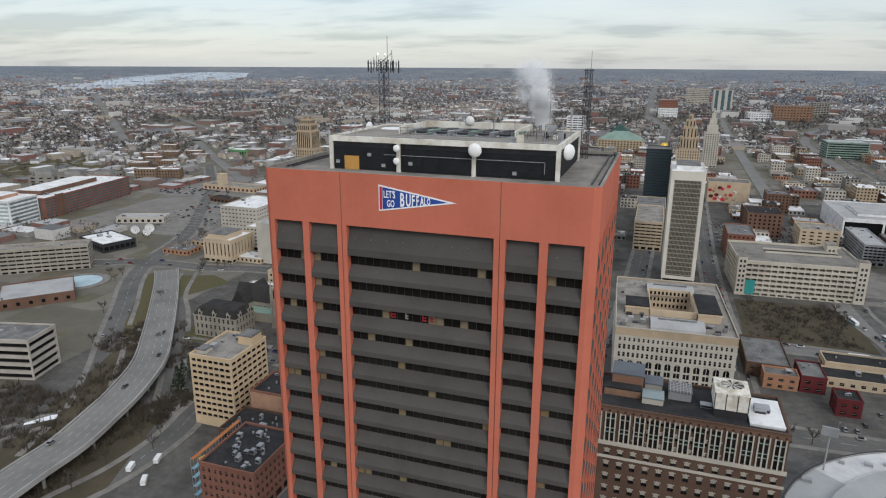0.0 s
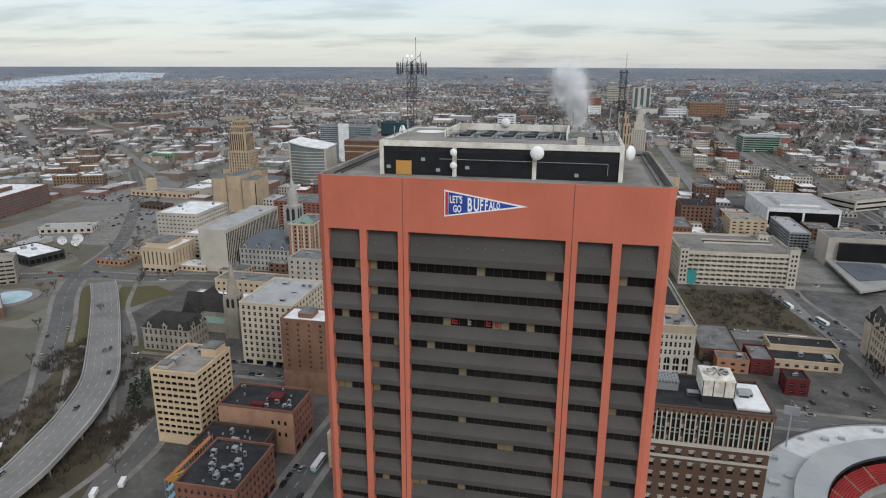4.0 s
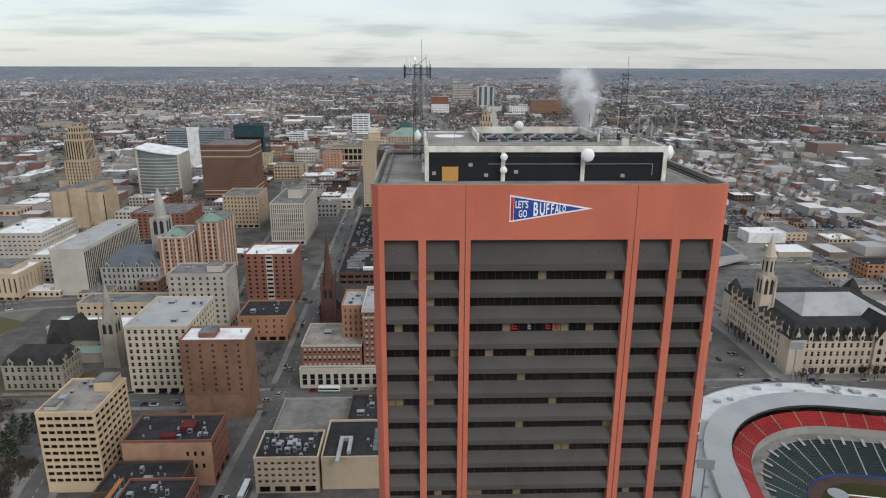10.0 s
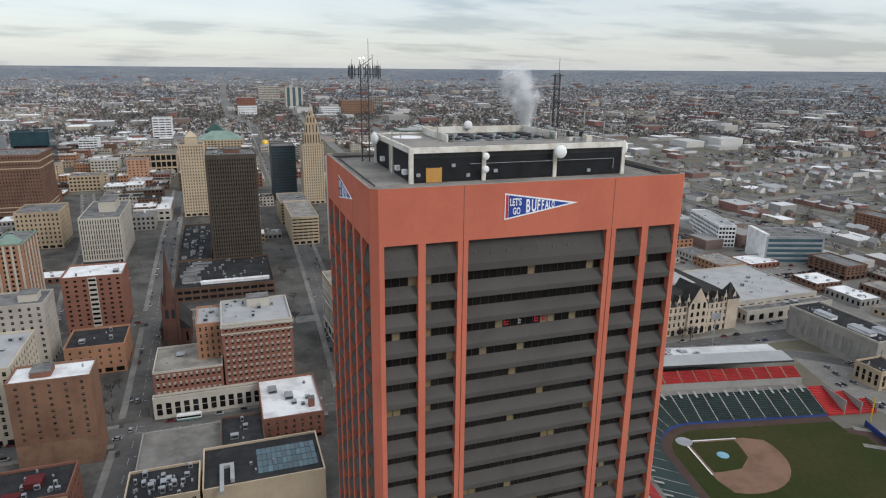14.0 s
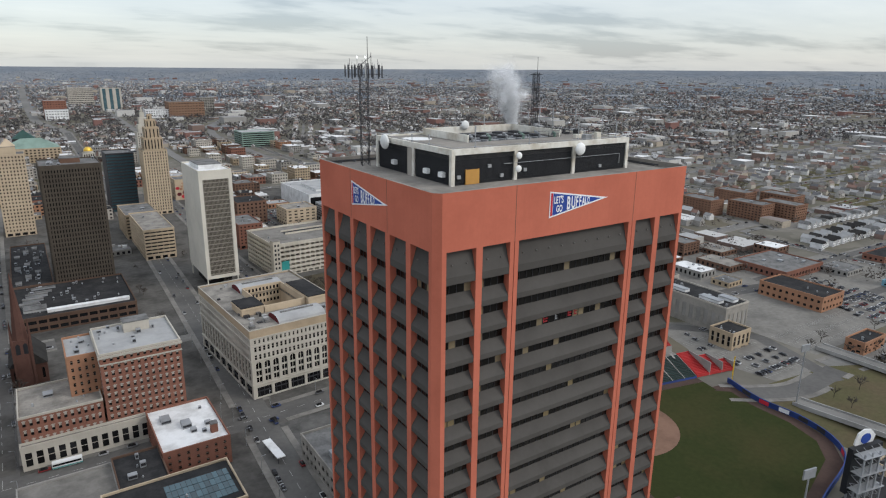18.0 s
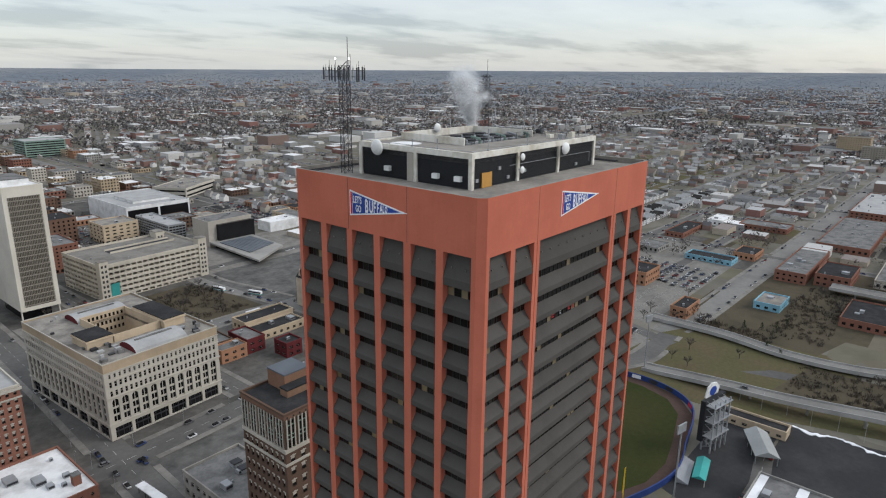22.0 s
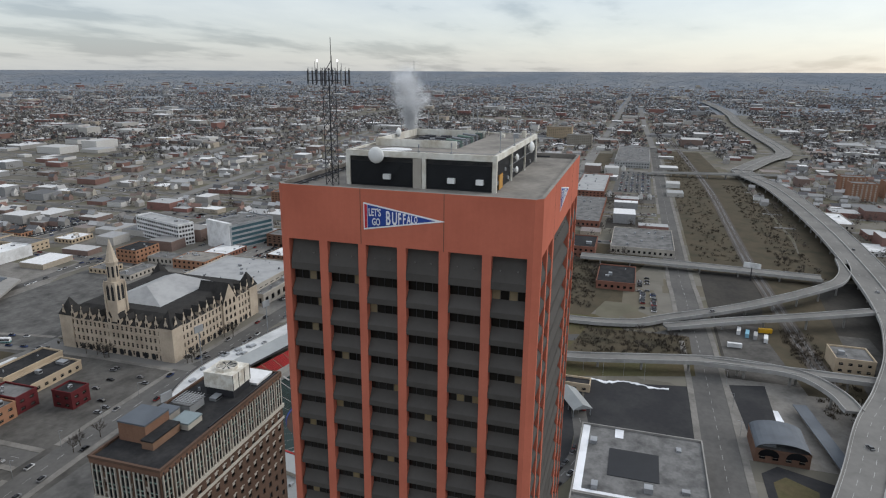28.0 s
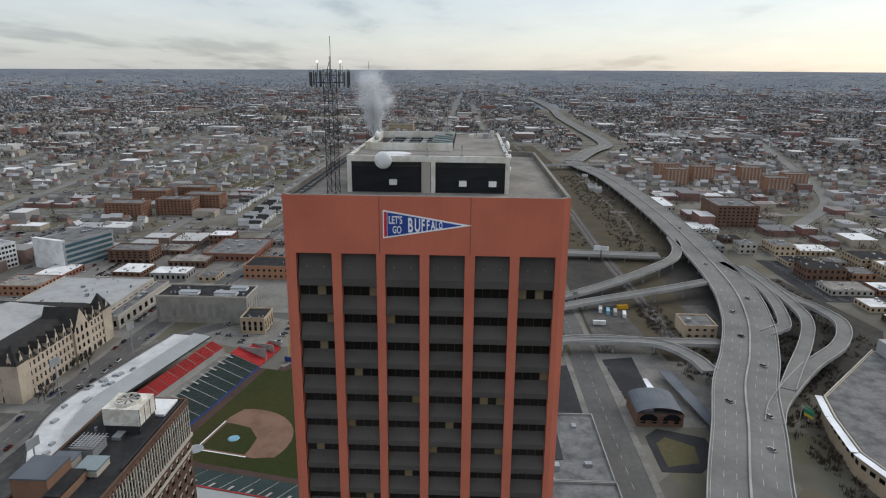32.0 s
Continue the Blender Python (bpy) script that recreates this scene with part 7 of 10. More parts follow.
def mansard_house(name, label, x0, x1, y0, y1, eave, ridge, wall, roof, rows, cs, cw, category="building", inset=5, turn=0.0, dormers=True, sides="SE", tall=False):
    root = thing(name, label, category, (x0 + x1) / 2, (y0 + y1) / 2, 0, turn)
    FOOT.append((x0 - 3, y0 - 3, x1 + 3, y1 + 3))
    X, Y = (x1 - x0) / 2, (y1 - y0) / 2
    g = Geo()
    for p0, u, n, wid, c_, ang in (((-X, -Y), (1, 0), (0, -1), 2 * X, cs, 0), ((X, -Y), (0, 1), (1, 0), 2 * Y, cw, 90), ((X, Y), (-1, 0), (0, 1), 2 * X, 0, 180), ((-X, Y), (0, -1), (-1, 0), 2 * Y, cw, -90)):
        if (ang == 90 and "E" not in sides) or (ang == -90 and "W" not in sides):
            c_ = 0
        for m, ww, hh in facade(g, p0, u, n, wid, 0, eave, c_, rows, 0.42, 0.55, margin=0.8):
            q = pane(ww, hh, "glass_dark")
            part("window", q, None, root, at=pose(*m, 0, 0, ang))
        if dormers and c_:
            k = max(2, c_ // 2 if tall else c_ // 3)
            for i in range(k):
                a = wid * (i + 0.5) / k
                q = Geo()
                if tall:  # narrow stone gable standing on the wall
                    q.box(-1.1, -0.35, 0, 1.1, 2.6, 3.6)
                    q.face(((-1.5, -0.4, 3.6), (1.5, -0.4, 3.6), (0, -0.4, 7.4)))
                    q.face(((-1.5, -0.4, 3.6), (0, -0.4, 7.4), (0, 6.0, 7.4), (-1.5, 4.4, 3.6)), 1)
                    q.face(((1.5, -0.4, 3.6), (1.5, 4.4, 3.6), (0, 6.0, 7.4), (0, -0.4, 7.4)), 1)
                    q.box(-0.6, -0.42, 0.8, 0.6, -0.34, 3.2, 2)
                    q.box(-0.18, -0.4, 7.2, 0.18, 0.0, 8.6)
                    part("dormer", q, (wall, roof, "glass_dark"), root, at=pose(p0[0] + u[0] * a, p0[1] + u[1] * a, eave, 0, 0, ang))
                    continue
                q.box(-1.3, -0.3, 0, 1.3, 2.6, 2.6)
                q.face(((-1.6, -0.4, 2.6), (1.6, -0.4, 2.6), (0, -0.4, 5.0)))
                q.face(((-1.6, -0.4, 2.6), (0, -0.4, 5.0), (0, 4.0, 5.0), (-1.6, 3.4, 2.6)), 1)
                q.face(((1.6, -0.4, 2.6), (1.6, 3.4, 2.6), (0, 4.0, 5.0), (0, -0.4, 5.0)), 1)
                q.box(-0.6, -0.34, 0.5, 0.6, -0.28, 2.3, 2)
                part("dormer", q, (wall, roof, "glass_dark"), root, at=pose(p0[0] + u[0] * a, p0[1] + u[1] * a, eave, 0, 0, ang))
    part("wall", g, wall, root)
    g = Geo()
    g.box(-X - 0.4, -Y - 0.4, eave - 0.5, X + 0.4, Y + 0.4, eave)
    part("cornice", g, wall, root)
    g = Geo()
    a, c_ = (-X, -Y, X, Y), (-X + inset, -Y + inset, X - inset, Y - inset)
    lo = [(a[0], a[1], eave), (a[2], a[1], eave), (a[2], a[3], eave), (a[0], a[3], eave)]
    hi = [(c_[0], c_[1], ridge), (c_[2], c_[1], ridge), (c_[2], c_[3], ridge), (c_[0], c_[3], ridge)]
    for i in range(4):
        j = (i + 1) % 4
        g.face((lo[i], lo[j], hi[j], hi[i]))
    g.face(hi)
    part("roof", g, roof, root)
    return root


mansard_house("rectory", "grey stone rectory with a mansard roof", -286, -253, 331, 352, 15, 20, "cathedral_stone", "slate", 3, 9, 6, inset=3)
c = mansard_house("county_hall", "grey granite county hall with a clock tower", -309, -262, 497, 545, 20, 28, "granite", "slate_blue", 4, 12, 12, inset=7)
spire(c, 19, 0, 6.0, 56, 62, "granite", "granite")
for z0_, z1_, r0_, r1_ in ((56, 66, 5.0, 4.4), (66, 80, 4.6, 0.3)):
    g = Geo()
    g.cone(19, 0, z0_, z1_, r0_, r1_, 8, turn=math.pi / 8)
    part("lantern", g, "granite", c, "eight-sided stone lantern and cap")
c = gable_hall("stone_church", "brownstone church with a tall slender spire", -124, -106, 424, 452, 12, 22, "red_stone", "slate", 4)
spire(c, -1.5, -17, 4.3, 30, 68, "red_stone", "red_stone")

# ---- post office ----
po = mansard_house("post_office", "old gothic stone post office with dark steep roofs", 165, 258, 340, 426, 21, 28, "post_stone", "slate", 4, 24, 24, inset=10, sides="SW", tall=True)
for ang_, at_, n_, len_ in ((0, (-46.5, -43.05), 15, 93), (-90, (-46.55, 43), 14, 86)):
    for k in range(n_):  # ground arcade and string courses
        q = Geo()
        q.v = [(-1.5, 0, 0), (1.5, 0, 0), (1.5, 0, 2.6), (1.0, 0, 3.7), (0, 0, 4.2), (-1.0, 0, 3.7), (-1.5, 0, 2.6)]
        q.f, q.m = [tuple(range(7))], [0]
        d_ = (k + 0.5) * len_ / n_
        part("arcade_arch", q, "louver", po, at=pose(at_[0] + (d_ if ang_ == 0 else 0), at_[1] - (d_ if ang_ else 0), 0.2, 0, 0, ang_))
for z_ in (5.2, 15.6):
    g = Geo()
    g.box(-46.9, -43.4, z_, 46.5, -43.02, z_ + 0.5)
    g.box(-46.9, -43.0, z_, -46.52, 43, z_ + 0.5)
    part("string_course", g, "post_stone", po)
g = Geo()
g.box(-30, -24, 20, 30, 26, 26.5)
part("court_wall", g, "post_stone", po)
g = Geo()
g.hip(-30.5, -24.5, 30.5, 26.5, 26.5, 36, 16)
part("court_roof", g, "roof_pale", po, "pale glazed court roof")
for x0_, x1_ in ((4, 20),):
    g = Geo()
    g.box(x0_, -44.2, 0, x1_, -38, 21)
    g.face(((x0_, -44.2, 21), (x1_, -44.2, 21), ((x0_ + x1_) / 2, -44.2, 34)))
    part("gable_front", g, "post_stone", po)
    g = Geo()
    m = (x0_ + x1_) / 2
    g.face(((x0_ - 0.5, -44.5, 20.6), (m, -44.5, 34.3), (m, -22, 34.3), (x0_ - 0.5, -22, 20.6)))
    g.face(((x1_ + 0.5, -44.5, 20.6), (x1_ + 0.5, -22, 20.6), (m, -22, 34.3), (m, -44.5, 34.3)))
    part("gable_roof", g, "slate", po)
    for i in range(3):
        for z_, hh in ((0.2, 5.5), (8, 3), (13, 3.4), (18.5, 4.5)):
            q = Geo()
            w = 3.2 if z_ < 1 else 2.2
            q.v = [(-w / 2, 0, 0), (w / 2, 0, 0), (w / 2, 0, hh * 0.7), (w * 0.3, 0, hh * 0.92), (0, 0, hh), (-w * 0.3, 0, hh * 0.92), (-w / 2, 0, hh * 0.7)]
            q.f, q.m = [tuple(range(7))], [0]
            part("arched_window", q, "glass_dark", po, at=pose(m - 4.8 + i * 4.8, -44.23, z_))
for sx, sy in ((-1, -1), (1, -1), (-1, 1), (1, 1)):
    g = Geo()
    g.box(sx * 42 - 5, sy * 38.5 - 5, 0, sx * 42 + 5, sy * 38.5 + 5, 22.5)
    part("corner_pavilion", g, "post_stone", po)
    g = Geo()
    g.hip(sx * 42 - 5.4, sy * 38.5 - 5.4, sx * 42 + 5.4, sy * 38.5 + 5.4, 22.5, 33, 5.0)
    part("pavilion_roof", g, "slate", po)
spire(po, -41.5, 1.0, 4.1, 48, 52, "post_stone", "post_stone")
for z0_, z1_, r0_, r1_ in ((48, 60, 3.9, 3.6), (60, 61, 4.2, 4.2), (61, 75, 3.7, 0.2)):
    g = Geo()
    g.cone(-41.5, 1.0, z0_, z1_, r0_, r1_, 8, turn=math.pi / 8)
    part("lantern", g, "post_stone", po, "eight-sided stone belfry and spire")
for k in range(8):
    a_ = 2 * math.pi * k / 8
    g = Geo()
    g.box(-0.55, -0.06, 0, 0.55, 0.06, 7)
    part("belfry_opening", g, "louver", po, at=pose(-41.5 + 3.6 * math.sin(a_), 1.0 - 3.6 * math.cos(a_), 51, 0, 0, math.degrees(a_)))
FOOT.append((160, 332, 262, 430))

# ---- east side ----
b = B("bus_station", "black glass cube over a low concrete bus station", 206, 256, 622, 652, 27, 4, 1, 1, "pale_stone", "roof_grey", fw=0.5, fh=0.5, base=0, clutter=3, faces="")
g = Geo()
g.box(-16, -19, 4, 25.6, -13.5, 23)
part("glass_box", g, "glass_dark", b)
g = Geo()
g.prism([(-25, -15.2), (-29, -106), (18, -78), (23, -15.2)], 4.6, 6.4)
g.prism([(-20, -18), (-22, -94), (12, -74), (18, -18)], 0, 4.6, 1)
part("canopy", g, ("concrete", "glass_dark"), b, "low concrete canopy over the bus stands")
for i in range(11):
    g = Geo()
    g.box(-20 + i * 3.3, -78 + i * 1.2, 6.4, -17.2 + i * 3.3, -26, 7.2)
    part("skylight", g, "slate_blue", b)
b = B("market_hall", "large white-roofed hall with a black glazed front", 192, 268, 770, 872, 22, 1, 2, 2, "roof_white", "roof_pale", fw=0.94, fh=0.74, faces="S", cross=False, clutter=6, base=0)
roof_box(b, -20, -30, 24, 20, 21, 24, "roof_white", "upper_roof", "roof_pale")
B("office_block", "glassy office block behind the bus station", 186, 205, 664, 735, 20, 5, 5, 18, "steel_grey", "roof_pale", fw=0.85, fh=0.55, faces="SW", clutter=6, cross=False)
B("white_hall", "plain white windowless hall", 286, 325, 632, 656, 11, 0, 0, 0, "roof_white", "roof_white", base=0, clutter=2)
B("banded_hall", "low pale office with a banded front", 302, 385, 895, 945, 14, 2, 1, 1, "white_stone", "roof_gravel", turn=32, fw=0.96, fh=0.4, faces="SWE", cross=False, clutter=5, base=0)
B("brick_block", "old red brick commercial block", 68, 92, 643, 690, 25, 6, 6, 10, "red_brick", "roof_grey", fw=0.4, fh=0.45, faces="SW", clutter=3)
B("yellow_block", "tan brick block behind the garage", 141, 177, 710, 744, 20, 4, 5, 4, "cream", "roof_gravel", fw=0.5, fh=0.4, faces="SW", clutter=3)
B("office_block", "tan stepped office block with dark window bands", -17, 10, 650, 735, 29, 7, 5, 14, "cream", "roof_gravel", fw=0.92, fh=0.42, faces="SW", cross=False, clutter=4)
B("office_block", "tan banded office annexe", -20, 12, 740, 800, 26, 6, 5, 10, "tan_stone", "roof_grey", fw=0.92, fh=0.42, faces="SW", cross=False, clutter=3)
b = B("mural_block", "block with a painted gable wall", 66, 118, 928, 960, 28, 5, 8, 5, "cream", "roof_grey", faces="W", clutter=4)
rq = random.Random(8)
for i in range(26):
    g = Geo()
    x, z, s_ = rq.uniform(-24, 10), rq.uniform(3, 23), rq.uniform(1.0, 3.2)
    g.prism([(x + s_ * math.cos(t), z + s_ * 0.8 * math.sin(t)) for t in [2 * math.pi * k / 7 + i for k in range(7)]], 16.05 + i * 0.004, 16.1 + i * 0.004)
    part("mural_patch", g, rq.choice(("peach_render", "maroon", "orange_brick", "roof_white", "sign_red")), b, at=pose(0, 0, 0, 90, 0, 0))
b = B("white_tower_slim", "slim white terracotta tower with stepped top", 74, 99, 1256, 1281, 62, 14, 6, 6, "white_stone", "roof_pale", fw=0.4, fh=0.6, faces="SW", clutter=0)
for r_, z_0, z_1 in ((9, 61, 74), (6, 73, 86), (3.5, 85, 95), (1.2, 94, 104)):
    roof_box(b, -r_, -r_, r_, r_, z_0, z_1, "white_stone", "tower_stage", "white_stone")


def far_building(name, label, x0, x1, y, deep, h, rows, cols, wall, roof, **kw):
    """A building past NEAR, drawn in like the far land."""
    c = Vector(((x0 + x1) / 2, y, 0))
    d = c - HUB
    rr = math.hypot(d.x, d.y)
    s_ = max(rr - NEAR, 0) / (EDGE - NEAR)
    k = (NEAR + (EDGE - NEAR) * s_ / (1 + s_)) / rr if rr > NEAR else 1.0
    c = HUB + d * k
    w = (x1 - x0) * k / 2
    return B(name, label, c.x - w, c.x + w, c.y, c.y + deep * k, h * k, rows, cols, 4, wall, roof, z0=c.z, faces="SW", foot=False, cross=False, clutter=2, base=0, **kw)


far_building("hospital", "white hospital slab far up the avenue", 105, 203, 3270, 60, 74, 9, 16, "pale_stone", "roof_pale", fw=0.7, fh=0.35)
b = far_building("hospital", "white hospital tower with a blue glass front", 190, 262, 2860, 50, 84, 10, 3, "white_stone", "roof_pale", fw=0.5, fh=0.97, glass="glass_blue")
far_building("hospital", "low pale hospital wing", 271, 363, 2400, 50, 28, 4, 12, "roof_white", "roof_pale", fw=0.6, fh=0.4)
far_building("hospital", "red brick and white hospital block", -16, 48, 2420, 60, 34, 4, 8, "roof_white", "roof_pale", fw=0.5, fh=0.3)
far_building("brick_block", "red brick upper hospital block", -16, 48, 2470, 60, 60, 8, 8, "red_brick", "roof_pale", fw=0.4, fh=0.3)
far_building("brick_block", "broad brown brick laboratory block", 344, 459, 2390, 70, 52, 6, 12, "tan_render", "roof_grey", fw=0.5, fh=0.3)
far_building("glass_block", "dark far office tower", 520, 574, 2710, 40, 50, 8, 6, "grey_stone", "roof_grey", fw=0.7, fh=0.5)
far_building("office_block", "white office tower with dark glass end", -228, -186, 1665, 40, 53, 9, 3, "roof_white", "roof_pale", fw=0.85, fh=0.4)
far_building("office_block", "white banded office block", -353, -318, 1485, 40, 26, 5, 5, "roof_white", "roof_pale", fw=0.85, fh=0.45)
far_building("office_block", "pale yellow office block", -281, -240, 1167, 30, 25, 5, 8, "white_stone", "roof_pale", fw=0.6, fh=0.5)
far_building("office_block", "tan stone office block", -287, -246, 1026, 30, 22, 4, 8, "tan_stone", "roof_grey", fw=0.6, fh=0.5)
far_building("brick_block", "peach brick office block", -217, -188, 1082, 30, 35, 8, 5, "peach_render", "roof_grey", fw=0.4, fh=0.4)
far_building("parking_garage", "tan framed garage with dark glazed bays", -215, -150, 1155, 40, 34, 3, 8, "tan_stone", "roof_grey", fw=0.8, fh=0.75)
far_building("office_block", "dark brick block with a pale base", -140, -100, 990, 50, 26, 4, 6, "dark_brick", "roof_pale", fw=0.7, fh=0.4)
far_building("white_hall", "broad pale roofed hall", -180, -140, 800, 80, 14, 2, 6, "pale_stone", "roof_white", fw=0.6, fh=0.4)
far_building("glass_block", "green glass office block with a flat roof", 314, 387, 1460, 60, 33, 7, 1, "copper_green", "roof_pale", fw=0.96, fh=0.5)
far_building("brick_block", "brown brick loft block", 96, 130, 745, 40, 26, 6, 7, "brown_brick", "roof_black", fw=0.4, fh=0.5)
far_building("brick_block", "old brown brick hotel", 132, 158, 880, 30, 24, 6, 6, "brown_brick", "roof_grey", fw=0.4, fh=0.5)
b = far_building("market_house", "tan building with green copper roof", -126, -35, 1415, 60, 26, 5, 14, "tan_stone", "roof_grey", fw=0.5, fh=0.5)
g = Geo()
g.hip(-44, -28, 44, 28, 26, 42)
part("roof_slope", g, "copper_green", b, "green copper hipped roof")
b = far_building("market_house", "dark green roofed tower block", -110, -70, 1520, 40, 34, 6, 8, "slate", "roof_grey", fw=0.5, fh=0.5)
g = Geo()
g.hip(-19, -19, 19, 19, 34, 50)
part("roof_slope", g, "teal_dark", b, "dark green hipped roof")
b = far_building("bank_hall", "white bank hall with a gold dome", -2, 18, 1400, 20, 14, 2, 5, "white_stone", "roof_pale", fw=0.5, fh=0.6)
g = Geo()
for i in range(5):
    a, c = math.pi / 2 * i / 5, math.pi / 2 * (i + 1) / 5
    g.cone(0, 0, 17 + 8 * math.sin(a), 17 + 8 * math.sin(c), 8 * math.cos(a), max(8 * math.cos(c), 0.4), 16)
part("dome", g, "gold", b, "gilded dome")
g = Geo()
g.cone(0, 0, 13, 17, 8.3, 8.3, 16)
part("drum", g, "white_stone", b)
B("warehouse", "white concrete-framed warehouse with rows of windows", 409, 427, 514, 592, 23, 5, 5, 19, "roof_white", "roof_pale", fw=0.75, fh=0.55, faces="SW", clutter=5, base=0, turn=-18.6)
b = B("office_block", "modern grey office block with a white end wall", 404.5, 459.5, 450, 487, 26, 5, 1, 1, "steel_grey", "roof_grey", fw=0.96, fh=0.6, glass="glass_blue", faces="SW", cross=False, clutter=3, base=0, turn=-18)
roof_box(b, -28.5, -18, -25, 18, 0, 28, "roof_white", "end_wall", "roof_white")
B("retail_hall", "wide low hall with a pale metal roof", 262, 345, 352, 425, 14, 2, 10, 8, "pale_stone", "roof_pale", fw=0.6, fh=0.4, faces="SW", clutter=18, base=0)
B("retail_hall", "low roofed annexe with red sign panel", 270, 350, 342, 352, 10, 1, 9, 2, "pale_stone", "roof_grey", fw=0.5, fh=0.5, faces="SW", clutter=6, base=0)
b = B("stone_block", "grey stone hall with tall recessed bays", 286, 312, 256, 322, 20.5, 1, 5, 11, "grey_stone", "roof_black", fw=0.56, fh=0.62, faces="SW", clutter=14, base=2, shop=False, glass="concrete", lift=0.3, cap="pale_stone")
for q in ((-9, -24, -3, -8), (2, -28, 8, -16), (-8, 4, -3, 18)):
    roof_box(b, q[0], q[1], q[2], q[3], 19.4, 21.8, "roof_white", "rooftop_unit", "steel_grey")
b = B("office_block", "small pale office with tall arched bays", 268, 288, 238, 255, 12, 1, 4, 4, "tan_stone", "roof_black", fw=0.5, fh=0.7, faces="SW", clutter=4, base=1, shop=False)
B("brick_block", "square red brick block", 428, 452, 396, 436, 13, 3, 5, 7, "brown_brick", "roof_grey", faces="SW", clutter=2)
b = B("flat_hall", "low grey flat-roofed block beside a worn car park", -11, 16, 238, 276, 11.5, 2, 6, 8, "grey_stone", "roof_grey", fw=0.5, fh=0.4, faces="SW", clutter=5, base=0)
for y_ in (-2, 4):
    roof_box(b, 2, y_, 6, y_ + 3.5, 10.4, 12.8, "steel_grey", "rooftop_unit", "steel_dark")
for x, y in ((606, 492), (634, 442), (690, 500), (668, 420), (720, 452)):
    B("housing_block", "plain orange brick housing block", x, x + 26, y, y + 46, 20.5, 6, 6, 10, "loft_brick", "roof_grey", fw=0.5, fh=0.4, faces="SW", clutter=2, base=0)
for x, y in ((924, -262), (958, -316), (990, -266), (955, -394), (846, -390), (888, -436)):
    B("housing_block", "orange brick apartment slab with stacks of pale balconies", x, x + 24, y, y + 36, 26, 8, 4, 6, "loft_orange", "roof_grey", fw=0.42, fh=0.72, faces="SW", clutter=2, base=0, glass="pale_stone", cross=False)
